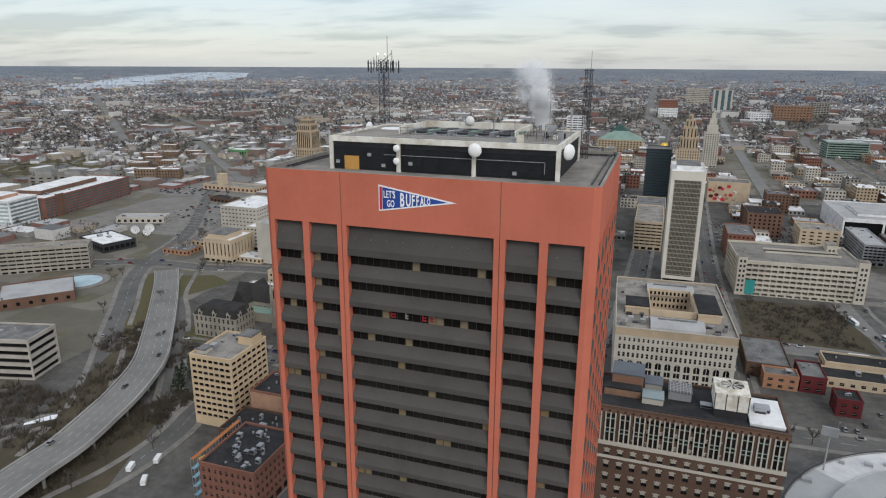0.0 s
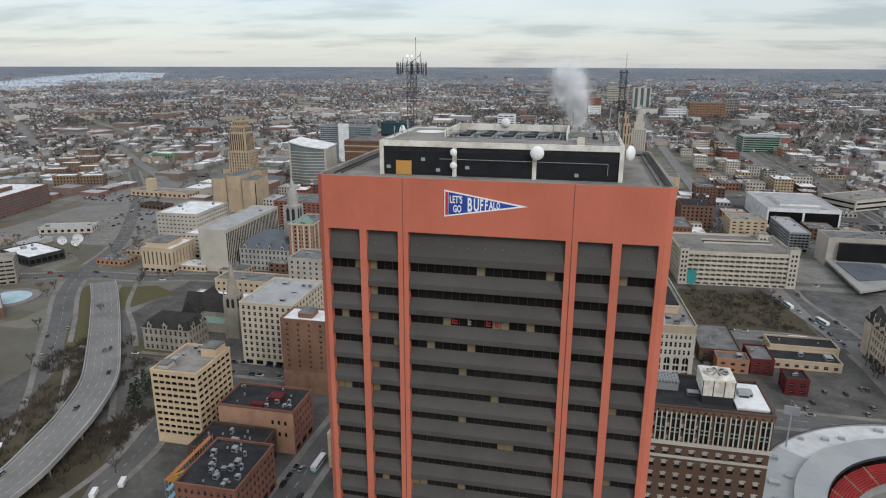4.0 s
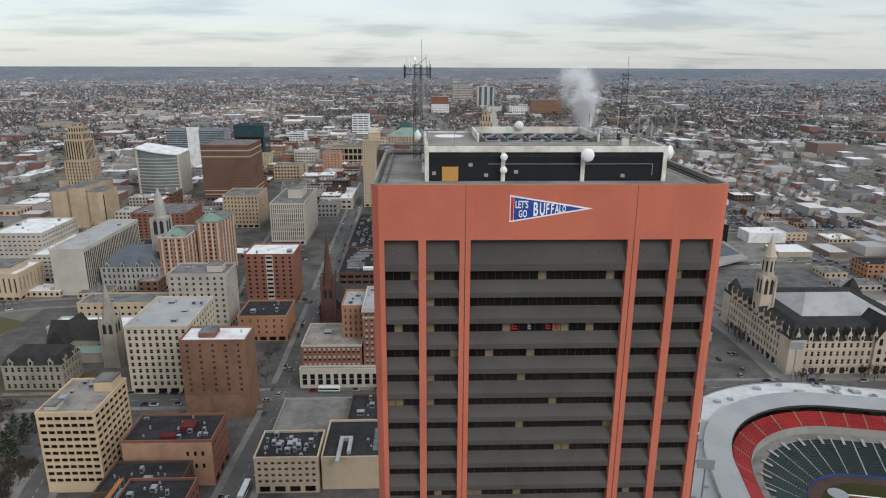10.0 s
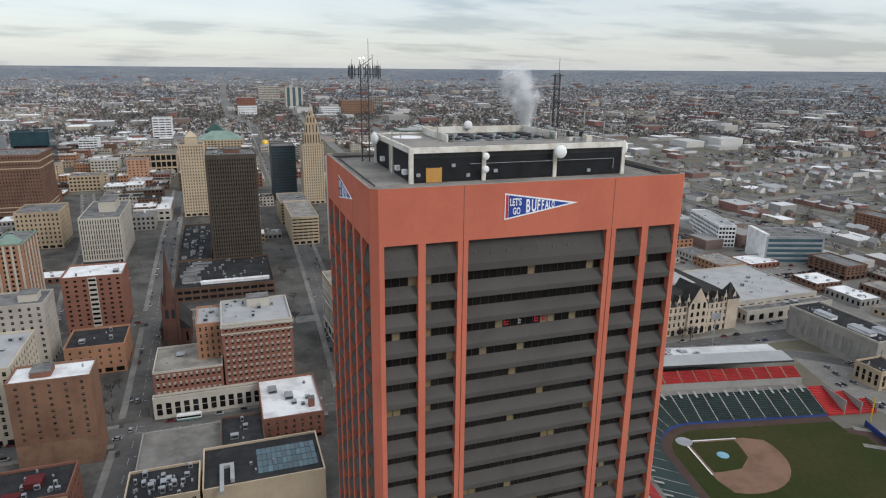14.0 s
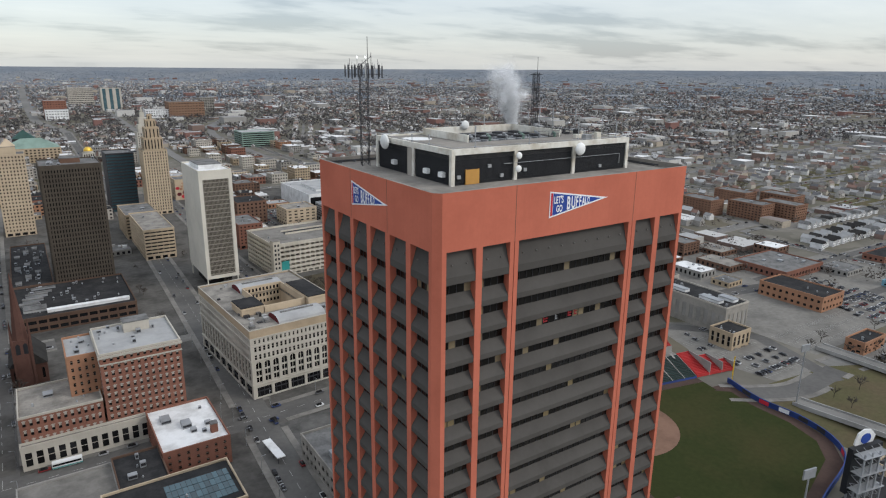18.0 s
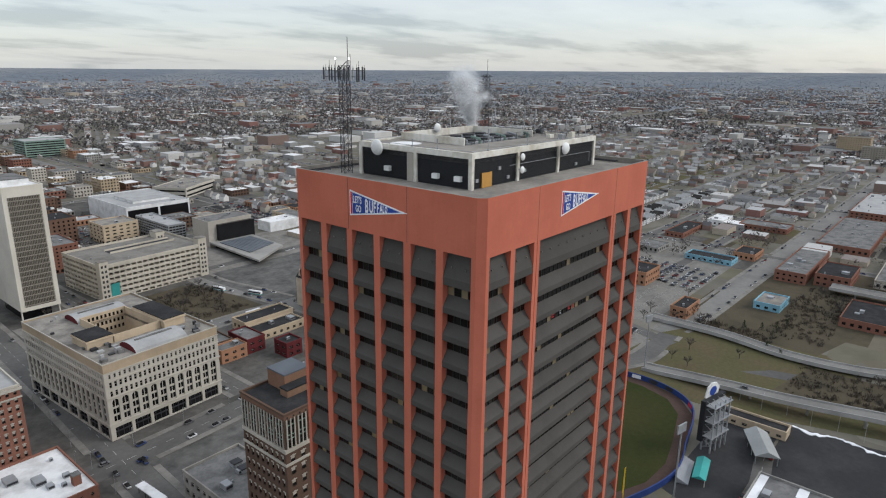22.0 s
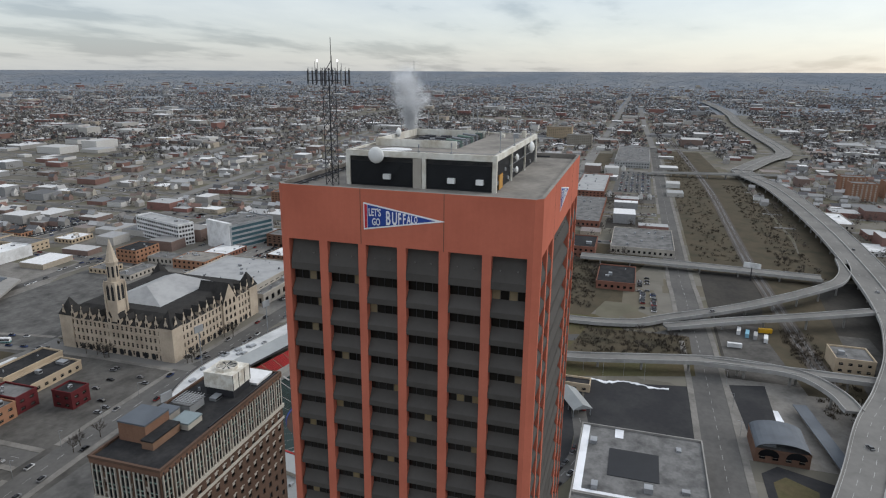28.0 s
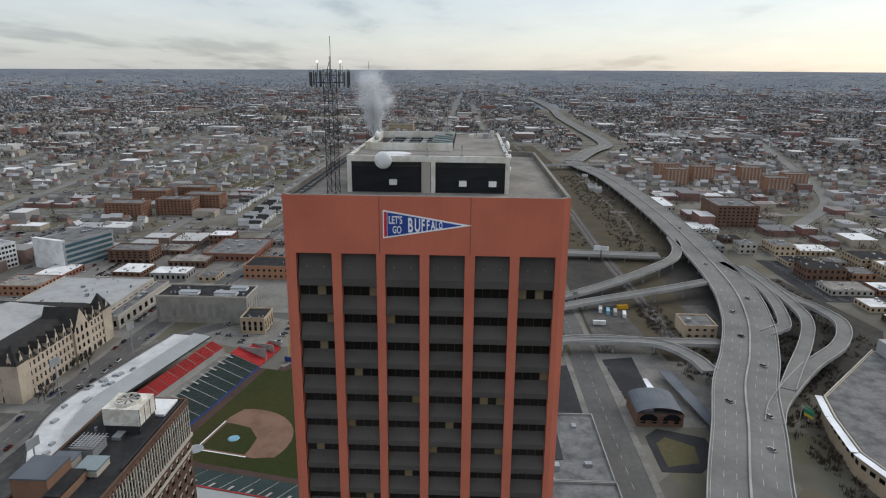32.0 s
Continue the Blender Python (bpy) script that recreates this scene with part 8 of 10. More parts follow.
low = [("brick_shop", "long low brick depot with a white sign end", 389, 420, 243, 294, 12, "orange_brick", "roof_black"), ("brick_shop", "square brick shop with a white sign", 334, 362, 188, 200, 9, "orange_brick", "roof_black"), ("brick_shop", "long low brick depot", 440, 500, 300, 350, 8, "red_brick", "roof_grey"), ("metal_shed", "long low red metal shed", 574, 640, 280, 300, 6, "red_brick", "roof_black"), ("metal_shed", "plain white metal shed", 663, 702, 266, 284, 7, "roof_white", "roof_white"), ("shop_row", "row of small painted shops", 672, 704, 198, 250, 6, "red_brick", "roof_grey"), ("shop", "small yellow painted shop", 531, 562, 194, 214, 7, "orange_brick", "roof_black"), ("shop", "long blue painted workshop", 500, 520, 206, 250, 5, "light_blue", "roof_black"), ("brick_shop", "big brick works with a white sign tower", 484, 585, 140, 165, 10, "red_brick", "roof_grey"), ("brick_shop", "dark-roofed brick works annexe", 492, 540, 108, 135, 11, "red_brick", "roof_black"), ("shop", "pale blue workshop front", 396, 425, 139, 158, 6, "light_blue", "roof_gravel"), ("metal_shed", "red depot with a black roof", 398, 450, 68, 100, 7, "red_brick", "roof_black"), ("flat_hall", "wide low flat-roofed depot", 516, 605, 32, 94, 8, "pale_stone", "roof_grey"), ("market_shed", "broad pale-roofed market shed", 828, 1000, 118, 162, 9, "red_brick", "roof_pale"), ("flat_hall", "wide pale works hall with a flat grey roof", 1162, 1440, 52, 118, 12, "roof_pale", "roof_grey"), ("brick_shop", "red brick terrace of workshops", 626, 790, 112, 160, 8, "red_brick", "roof_grey"), ("tower_block", "tall tan brick apartment slab", 1616, 1650, 248, 314, 38, "tan_stone", "roof_grey"), ("tower_block", "grey concrete apartment slab", 1488, 1514, 186, 246, 30, "tan_grid", "roof_grey"), ("brick_shop", "small orange brick shop", 68, 86, 375, 386, 9, "orange_brick", "roof_grey"), ("brick_shop", "red brick shop terrace", 87, 100, 376, 398, 10, "maroon", "roof_grey"), ("brick_shop", "maroon brick house with flat roof", 100, 112, 353, 366, 10, "maroon", "roof_black"), ("shop_row", "low tan shop row with dark roof", 102, 141, 388, 404, 6, "cream", "roof_black"), ("shop_row", "low tan bank with dark roof", 105, 145, 406, 422, 8, "cream", "roof_black"), ("shop", "grey low shop behind the brown block", 60, 84, 388, 430, 9, "dark_brick", "roof_grey"), ("court_hall", "grey-roofed building with a black slab for its shaded sunken court", 100, 157, 34, 90, 8, "concrete", "roof_grey"), ("flat_hall", "long grey slab building beside the street", 60, 98, 34, 90, 9, "concrete", "roof_grey"), ("low_store", "long low tan store behind the scoreboard", 205, 214, 90, 124, 5, "cream", "roof_black"), ("shop", "tan cube store under the freeway", 278, 300, -74, -52, 10, "cream", "roof_grey"), ("brick_block", "six-storey red brick loft block", 622, 678, -247, -198, 26, "brown_brick", "roof_grey"), ("shop", "red and white roadside diner", 590, 625, -190, -136, 5, "roof_white", "roof_white"), ("flat_hall", "long low white-roofed store", 711, 780, -178, -150, 7, "pale_stone", "roof_white"), ("kiosk_hall", "small brick station hall", 160, 182, -14, 10, 7, "brown_brick", "roof_grey"), ("flat_hall", "low flat-roofed block south of the brown offices", 46, 62, 150, 232, 9, "concrete", "roof_grey"), ("flat_hall", "dark-roofed low block near the main street", 0, 40, 215, 232, 8, "dark_brick", "roof_black"), ("shop", "pale office beside the bus lanes", 330, 352, 640, 690, 9, "cream", "roof_grey")]
for nm, lb, x0_, x1_, y0_, y1_, h_, wl_, rf_ in low:
    rows = max(1, int(h_ / 4.2))
    B(nm, lb, x0_, x1_, y0_, y1_, h_, rows, max(2, int((x1_ - x0_) / 5)), max(2, int((y1_ - y0_) / 5)), wl_, rf_, fw=0.45, fh=0.4, faces="SW", clutter=max(2, int((x1_ - x0_) * (y1_ - y0_) / 500)), base=0, shop=False)
g = Geo()  # barrel roof of the station hall
for i in range(12):
    a, c_ = math.pi * i / 12, math.pi * (i + 1) / 12
    g.face(((-11.3, 12 * math.cos(a), 7 + 4 * math.sin(a)), (-11.3, 12 * math.cos(c_), 7 + 4 * math.sin(c_)), (11.3, 12 * math.cos(c_), 7 + 4 * math.sin(c_)), (11.3, 12 * math.cos(a), 7 + 4 * math.sin(a))))
part("barrel_roof", g, "slate_blue", bpy.data.objects["kiosk_hall"])

# ---- ball park ----
HX, HY, HT = 127.0, 229.0, -11.5
park = thing("ball_park", "baseball stadium with red and green seats round a dark field", "stadium", HX, HY, 0, HT)
C0 = 12.0


def bowl(d, s):
    """Place on the line at distance d behind the foul lines; s runs from the third-base end (0) round home to the first-base end (1)."""
    L1, L2 = 88.0, 70.0
    r = d + C0
    arc = r * math.pi / 2
    total = (L1 - C0) + 1.0 * 60 + (L2 - C0)
    q = s * total
    if q < L1 - C0:
        return (L1 - q, d)
    q -= L1 - C0
    if q < 60:
        a = math.pi / 2 + q / 60 * math.pi / 2
        return (C0 + r * math.cos(a), -C0 + r * math.sin(a))
    q -= 60
    return (-d, -C0 - q)


def deck_part(name, material, d0, d1, z0, z1, s0, s1, parent, rows=1, label="", n=6):
    g = Geo()
    for k in range(rows):
        a, c_ = d0 + (d1 - d0) * k / rows, d0 + (d1 - d0) * (k + 1) / rows
        za, zb = z0 + (z1 - z0) * k / rows, z0 + (z1 - z0) * (k + 1) / rows
        for i in range(n):
            p, q = s0 + (s1 - s0) * i / n, s0 + (s1 - s0) * (i + 1) / n
            A, Bq, Cq, D = bowl(a, p), bowl(a, q), bowl(c_, q), bowl(c_, p)
            if rows > 1:
                m = a + (c_ - a) * 0.28
                E_, F_ = bowl(m, p), bowl(m, q)
                g.face(((*A, za), (*Bq, za), (*F_, za), (*E_, za)), 1)
                g.face(((*E_, za), (*F_, za), (*F_, zb + 0.25), (*E_, zb + 0.25)), 0)
                g.face(((*E_, zb + 0.25), (*F_, zb + 0.25), (*Cq, zb), (*D, zb)), 0)
            else:
                g.face(((*A, za), (*Bq, za), (*Cq, zb), (*D, zb)), 0)
    return part(name, g, (material, "slate") if rows > 1 else material, parent, label)


NSEC = 22
for i in range(NSEC):
    s0, s1 = i / NSEC + 0.0016, (i + 1) / NSEC - 0.0016
    deck_part("lower_section", "seat_green", 15, 33, 1.2, 7.2, s0, s1, park, 16, "dark green tip-up seats")
    deck_part("upper_section", "seat_red", 38, 46, 10.8, 14.5, s0, s1, park, 9, "red tip-up seats")
for i in range(NSEC + 1):
    s0, s1 = max(0, i / NSEC - 0.0016), min(1, i / NSEC + 0.0016)
    deck_part("aisle", "concrete", 15, 33, 1.3, 7.5, s0, s1, park, 1, n=2)
    deck_part("aisle", "tan_render", 38, 46, 10.9, 14.8, s0, s1, park, 1, n=2)
    if i < NSEC:
        sm = (i + 0.5) / NSEC
        deck_part("entry_ramp", "concrete", 29.5, 34, 6.9, 8.2, sm - 0.0035, sm + 0.0035, park, 1, n=2)
deck_part("front_wall", "wall_blue", 14.6, 15.0, 0.0, 1.3, 0, 1, park, 1, n=60)
deck_part("cross_aisle", "pavement", 33, 38, 7.2, 7.4, 0, 1, park, 1, n=60)
deck_part("upper_front", "concrete", 37.6, 38.0, 7.2, 11.2, 0, 1, park, 1, n=60)
deck_part("canopy_inner", "canopy", 46.5, 58, 17.4, 18.4, 0, 1, park, 1, "grey metal canopy round the stands", n=60)
deck_part("canopy_outer", "membrane", 58, 72, 16.6, 16.2, 0, 0.6, park, 1, "white membrane roof behind the canopy", n=60)
deck_part("canopy_outer", "canopy", 58, 72, 16.6, 16.2, 0.6, 1.0, park, 1, "grey rear roof behind the canopy", n=20)
deck_part("rear_wall", "concrete", 71.9, 72.1, 0, 16.8, 0, 1, park, 1, n=60)
deck_part("fascia", "steel_dark", 46.3, 46.5, 16.6, 17.6, 0, 1, park, 1, n=60)
deck_part("roof_step", "white_trim", 57.9, 58.0, 16.6, 18.5, 0, 1, park, 1, n=60)
deck_part("roof_edge", "steel_dark", 72.0, 73.0, 16.3, 16.7, 0, 1, park, 1, n=60)
for i, deep in enumerate((17, 13, 8)):  # bleachers past third base, stepping down to the wall
    x = 88.4 + i * 9.6
    g = Geo()
    for k in range(deep):
        g.box(x, 15 + k * 1.15, 0.2, x + 9.2, 15.45 + k * 1.15, 1.9 + k * 0.36)
        g.box(x, 15.45 + k * 1.15, 0.2, x + 9.2, 16.15 + k * 1.15, 1.5 + k * 0.36)
    part("bleacher_section", g, "seat_red", park, "red bench seats")
    g = Geo()
    g.box(x + 9.2, 15, 0.2, x + 9.6, 15 + deep * 1.15, 2.2 + deep * 0.36)
    part("bleacher_wall", g, "concrete", park)
deck_part("foul_turf", "turf", -1, 9.5, 0.13, 0.13, 0, 1, park, 1, n=60)
deck_part("foul_track", "track_dirt", 9.5, 14.6, 0.14, 0.14, 0, 1, park, 1, n=60)
g = Geo()
g.prism([(0, 0), (101, 3), (99, -21), (104, -42), (102, -63), (90, -79), (60, -93), (40, -102), (20, -104), (-3, -100)], -0.2, 0.12)
part("warning_track", g, "track_dirt", park, "dark brown warning track")
g = Geo()
g.prism([(4, 1.5), (84, 0), (94, -6), (93, -21), (97, -42), (95, -60), (85, -73), (58, -87), (40, -95), (20, -98), (2, -94), (-1.5, -4)], 0.1, 0.17)
part("outfield", g, "turf", park, "dark winter turf")
g = Geo()
pts = [(0, 0), (31, 0)] + [(13 + 29 * math.cos(math.radians(a)), -13 + 29 * math.sin(math.radians(a))) for a in range(20, -111, -10)] + [(0, -31)]
g.prism(pts, 0.15, 0.19)
part("infield", g, "infield_dirt", park, "reddish infield dirt")
g = Geo()
g.prism([(1.5, -1.5), (25.5, -1.5), (25.5, -6), (24, -16), (16, -24), (6, -25.5), (1.5, -25.5)], 0.18, 0.215)
part("infield_grass", g, "turf", park)
g = Geo()
g.prism([(0, -0.35), (27, -0.35), (27, 0.35), (0, 0.35)], 0.18, 0.225)
part("foul_line", g, "chalk", park)
g = Geo()
g.prism([(-0.35, 0), (0.35, 0), (0.35, -27), (-0.35, -27)], 0.18, 0.226)
part("foul_line", g, "chalk", park)
g = Geo()
g.cone(0, 0, 0.18, 0.23, 4.0, 4.0, 24)
part("home_circle", g, "steel_grey", park, "grey tarpaulin on the home plate circle")
g = Geo()
g.cone(13, -13, 0.2, 0.5, 2.9, 2.2, 20, 0)
part("mound", g, "light_blue", park, "covered pitcher's mound")
wall_pts = smooth([(101, 4, 0), (99, -21, 0), (104, -42, 0), (102, -63, 0), (90, -79, 0), (60, -93, 0), (40, -102, 0), (20, -104, 0), (-6, -101, 0)], 4)
g = Geo()
ribbon(g, wall_pts, -0.3, 0.3, 0, 3.2)
part("outfield_wall", g, "wall_blue", park)
rb = random.Random(4)
for i in range(0, len(wall_pts) - 1, 2):
    p, q = wall_pts[i], wall_pts[i + 1]
    g = Geo()
    ribbon(g, [p, q], 0.32, 0.38, 0.5, 2.8)
    part("banner", g, rb.choice(["sign_red", "wall_blue", "steel_dark", "steel_dark", "wall_blue", "sign_white", "steel_dark"]), park)
for (x, y) in ((101, 1), (-1, -101)):
    g = Geo()
    g.rod((x, y, 0), (x, y, 18), 0.22, 6)
    g.box(x - 0.6, y - 0.05, 6, x, y + 0.05, 17.8)
    part("foul_pole", g, "pole_yellow", park, "yellow foul pole")
g = Geo()
g.box(62.5, -99, 5, 80.5, -96.6, 26)
part("scoreboard", g, "louver", park, "tall dark scoreboard on steel legs")
for x in (64, 68.5, 73, 77.5):
    g = Geo()
    g.box(x - 0.3, -103.5, 0, x + 0.3, -102.9, 26)
    g.box(x - 0.3, -98.9, 0, x + 0.3, -98.3, 5)
    for k in range(6):
        g.rod((x, -99, 2 + k * 4), (x, -103.2, 4 + k * 4), 0.14, 4)
        g.rod((x, -103.2, 4 + k * 4), (x, -99, 6 + k * 4), 0.14, 4)
    part("lattice_leg", g, "steel_grey", park)
for z in (8, 16, 24):
    g = Geo()
    g.box(63, -104, z, 79, -99.1, z + 0.25)
    part("catwalk", g, "steel_grey", park)
g = Geo()
g.prism([(-6, 0), (-4.5, 5), (-1, 6.4), (3, 5.6), (6.2, 2.6), (5, -1.5), (-3, -2)], 0, 0.6)
crest = part("scoreboard_crest", g, "roof_white", park, "white shaped crest with a blue badge", at=pose(71.5, -96.4, 26.5, 90, 0, 0))
g = Geo()
g.prism([(3.0 * math.cos(t) + 0.3, 2.4 * math.sin(t) + 2) for t in [2 * math.pi * k / 12 for k in range(12)]], 0.61, 0.8)
part("badge", g, "sign_blue", crest)
for (x, y) in ((55, 76), (5, 80), (-58, 30), (-66, -40), (116, -30), (20, -112)):
    g = Geo()
    g.rod((x, y, 0), (x, y, 34), 0.35, 6)
    g.box(x - 3, y - 0.3, 32, x + 3, y + 0.3, 36)
    part("floodlight", g, "steel_grey", park)
rb = random.Random(8)
for i in range(26):
    x, y = bowl(rb.uniform(60, 70), rb.uniform(0.25, 0.9))
    g = Geo()
    s = rb.uniform(0.8, 2.2)
    g.box(x - s, y - s * 0.6, 16.2, x + s, y + s * 0.6, 17.6)
    part("rooftop_unit", g, "steel_grey", park)

# court's shade as a black slab, snow along the eaves, sheds behind the scoreboard
ch = bpy.data.objects["court_hall"]
g = Geo()
g.box(-12, -8, 6.0, 10, 14, 7.35)
part("court", g, "louver", ch, "black slab for the shaded sunken court")
for a in ((-28, 24, 28, 27.4), (-28, -2, -25, 24), (20, 8, 28, 12)):
    g = Geo()
    g.box(a[0], a[1], 7.2, a[2], a[3], 7.3)
    part("snow_edge", g, "snow", ch)
pv = thing("open_shed", "open grey shed with a ribbed gable roof", "shed", 187, 97, 0, 28)
g = Geo()
g.hip(-12, -5.5, 12, 5.5, 4.5, 7.2, 0)
part("roof", g, "canopy", pv)
for sx_ in (-11, -3.7, 3.7, 11):
    for sy_ in (-4.8, 4.8):
        g = Geo()
        g.box(sx_ - 0.15, sy_ - 0.15, 0, sx_ + 0.15, sy_ + 0.15, 4.5)
        part("post", g, "steel_grey", pv)
for k in range(12):
    g = Geo()
    x = -11.5 + k * 2.1
    g.face(((x, -5.6, 4.52), (x + 0.15, -5.6, 4.52), (x + 0.15, 0, 7.26), (x, 0, 7.26)))
    part("roof_rib", g, "steel_grey", pv)
td = thing("party_deck", "teal roofed party deck by the outfield wall", "deck", 148, 112, 0, 12)
g = Geo()
g.hip(-9, -3, 9, 3, 4, 5.5, 0)
part("roof", g, "teal", td)
for k in range(4):
    g = Geo()
    g.box(-8 + k * 5.2, -2.6, 0, -7.7 + k * 5.2, -2.3, 4)
    part("post", g, "white_trim", td)
for k in range(6):
    g = Geo()
    g.box(-10, 4 + k * 0.9, 0, 10, 4.9 + k * 0.9, 0.6 + k * 0.4)
    part("bleacher_step", g, "steel_grey", td)


def stall_marks(x0, y0, x1, y1):
    """White bay lines of a car park, in double rows."""
    g = Geo()
    y = y0 + 3
    while y + 5 < y1:
        x = x0 + 2
        while x < x1 - 1:
            g.box(x, y, 0.1, x + 0.14, y + 4.8, 0.15)
            x += 2.8
        y += 11
    ob = solid("parking_marks", g, "worn_paint", "worn white bay lines on asphalt", "road markings", "stuff")


for q in ((250, 200, 296, 268), (312, 208, 468, 240), (-566, 544, -424, 690), (302, 694, 468, 796), (284, 334, 340, 350), (362, -258, 478, -188), (64, 705, 300, 800)):
    stall_marks(*q)

# ---- large hall beside the freeway ----
ah = thing("arena_hall", "large pale hall with a grey roof edged in snow", "building", 0, 0, 0)
FOOT.append((60, -230, 245, -75))
poly = [(234, -151), (172, -90), (150, -84), (119, -79), (70, -90), (70, -225), (234, -225)]
g = Geo()
g.prism(poly, 0, 13.2)
part("wall", g, "cream", ah)
g = Geo()
g.prism([(152 + (x - 152) * 0.985, -152 + (y + 152) * 0.98) for x, y in poly], 13, 13.6)
part("roof", g, "roof_grey", ah)
for (a, c_) in zip(poly[:5], poly[1:5]):
    g = Geo()
    ribbon(g, [Vector((*a, 0)), Vector((*c_, 0))], -0.25, 0.35, 12.6, 14.2)
    part("parapet", g, "white_stone", ah)
    d = Vector((c_[0] - a[0], c_[1] - a[1], 0))
    k = max(1, int(d.length / 5))
    for i in range(k):
        p = Vector((*a, 0)) + d * ((i + 0.2) / k)
        q = Vector((*a, 0)) + d * ((i + 0.8) / k)
        g = Geo()
        ribbon(g, [p, q], -0.06, 0.06, 6.5, 8.6)
        part("window", g, "glass_dark", ah)
for (a, c_) in zip(poly[1:4], poly[2:5]):
    g = Geo()
    ribbon(g, [Vector((*a, 0)), Vector((*c_, 0))], 1.0, 4.5, 13.6, 13.75)
    part("snow_strip", g, "snow", ah)
g = Geo()
g.box(190, -200, 13.6, 232, -152, 22)
part("upper_hall", g, "roof_pale", ah)

# ---- roof panels and ducts on the near halls ----
bh = bpy.data.objects["blank_hall"]
for i in range(12):
    for j in range(4):
        g = Geo()
        x, y = -2.5 + i * 2.05, -9.5 + j * 4.6
        g.box(x, y, 15.1, x + 1.9, y + 4.3, 15.35)
        part("roof_panel", g, "glass_blue", bh)
dk = thing("roof_duct", "bent white ventilation duct on a roof", "duct", -86, 243, 15.1)
g = Geo()
g.box(-2.5, -9, 0, -0.9, 10, 1.6)
part("duct_run", g, "roof_pale", dk)
g = Geo()
g.box(-0.9, 8.4, 0, 3.2, 10, 1.6)
g.box(1.6, -2, 0, 3.2, 8.4, 1.6)
part("duct_bend", g, "roof_pale", dk)

# ---- yard below the cream block ----
bl = thing("boom_lift", "yellow boom lift parked in a yard", "lift", -186, 212, 0.1, -50)
g = Geo()
g.box(-1.1, -2.2, 0.5, 1.1, 2.2, 1.8)
part("chassis", g, "crane_yellow", bl)
g = Geo()
g.rod((0, -1.5, 2), (0, 10, 5), 0.45, 6)
g.rod((0, 10, 5), (0, 15, 8.5), 0.3, 6)
part("boom", g, "crane_yellow", bl)
for wx in (-1.0, 1.0):
    for wy in (-1.5, 1.5):
        part("wheel", wheel_mesh(), None, bl, at=pose(wx, wy, 0.5))
sc = thing("scaffold", "scaffold with orange boards round a brick warehouse", "scaffold", -168.5, 202, 0)
for i in range(9):
    g = Geo()
    g.rod((0, -16 + i * 4, 0), (0, -16 + i * 4, 22), 0.09, 4)
    g.rod((-1.6, -16 + i * 4, 0), (-1.6, -16 + i * 4, 22), 0.09, 4)
    part("upright", g, "steel_grey", sc)
for z in (4, 8.2, 12.4, 16.6, 21.0):
    g = Geo()
    g.box(-1.7, -16, z, 0.1, 16, z + 0.15)
    part("boarding", g, "rust_orange" if z > 20 else "light_blue", sc)
for (x, y, a) in ((-206, 205, 20), (-200, 190, 30), (-213, 196, 20)):
    g = Geo()
    g.box(-1.1, -2.6, 0.4, 1.1, 2.6, 2.5)
    solid("site_trailer", g, "roof_white", "small white site trailer", "trailer", at=pose(x, y, 0.1, 0, 0, a))
for (x, y, a, m) in ((328, -4, 80, "roof_white"), (324, -9, 80, "light_blue"), (322, -14, 80, "roof_pale"), (318, -20, 80, "roof_white"), (334, -22, 10, "crane_yellow"), (300, 2, 0, "roof_white")):
    g = Geo()
    g.box(-1.25, -4.5, 0.3, 1.25, 4.5, 3.2)
    solid("freight_container", g, m, "painted steel container in a builder's yard", "container", group="containers", at=pose(x, y, 0.1, 0, 0, a))
bb = thing("billboard", "white billboard on a single post", "billboard", 462, -30, 0, 70)
g = Geo()
g.rod((0, 0, 0), (0, 0, 13), 0.5, 8)
part("post", g, "steel_dark", bb)
g = Geo()
g.box(-7, -0.4, 12, 7, 0.4, 16.5)
part("panel", g, "roof_white", bb)
g = Geo()
for k in range(3):
    g.box(-5.5, -0.45, 13 + k * 1.1, 4 - k * 2, -0.41, 13.5 + k * 1.1)
part("text_bar", g, "sign_red", bb)

# ---- station forecourt ----
patch("forecourt_drive", [(188, 9), (240, 12), (245, -8), (194, -7)], "asphalt_new", "small dark station car park", category="car park")
patch("forecourt_loop", [(120, 8), (150, 8), (158, 0), (150, -22), (132, -22), (120, -10)], "asphalt_new", "dark curving station drive", category="road")
patch("forecourt_lawn", [(124, 4), (144, 4), (150, -2), (142, -14), (128, -12)], "grass_dull", "lawn inside the station drive", category="lawn")
pl = thing("platform_roof", "long blue-grey platform roof", "roof", 178, -26, 0, 8)
g = Geo()
g.box(-30, -3.5, 4.0, 40, 3.5, 4.4)
part("roof", g, "slate_blue", pl)
for k in range(8):
    g = Geo()
    g.box(-28 + k * 9, -0.2, 0, -27.6 + k * 9, 0.2, 4.0)
    part("post", g, "steel_dark", pl)
kh = bpy.data.objects["kiosk_hall"]
for y in (-6, 6):
    g = Geo()
    k = 10
    g.v = [(-11.5, y + 4.6 * math.cos(math.pi * i / k), 4.0 + 3.6 * math.sin(math.pi * i / k)) for i in range(k + 1)]
    g.f, g.m = [tuple(range(k + 1))], [0]
    part("arched_window", g, "glass_dark", kh)


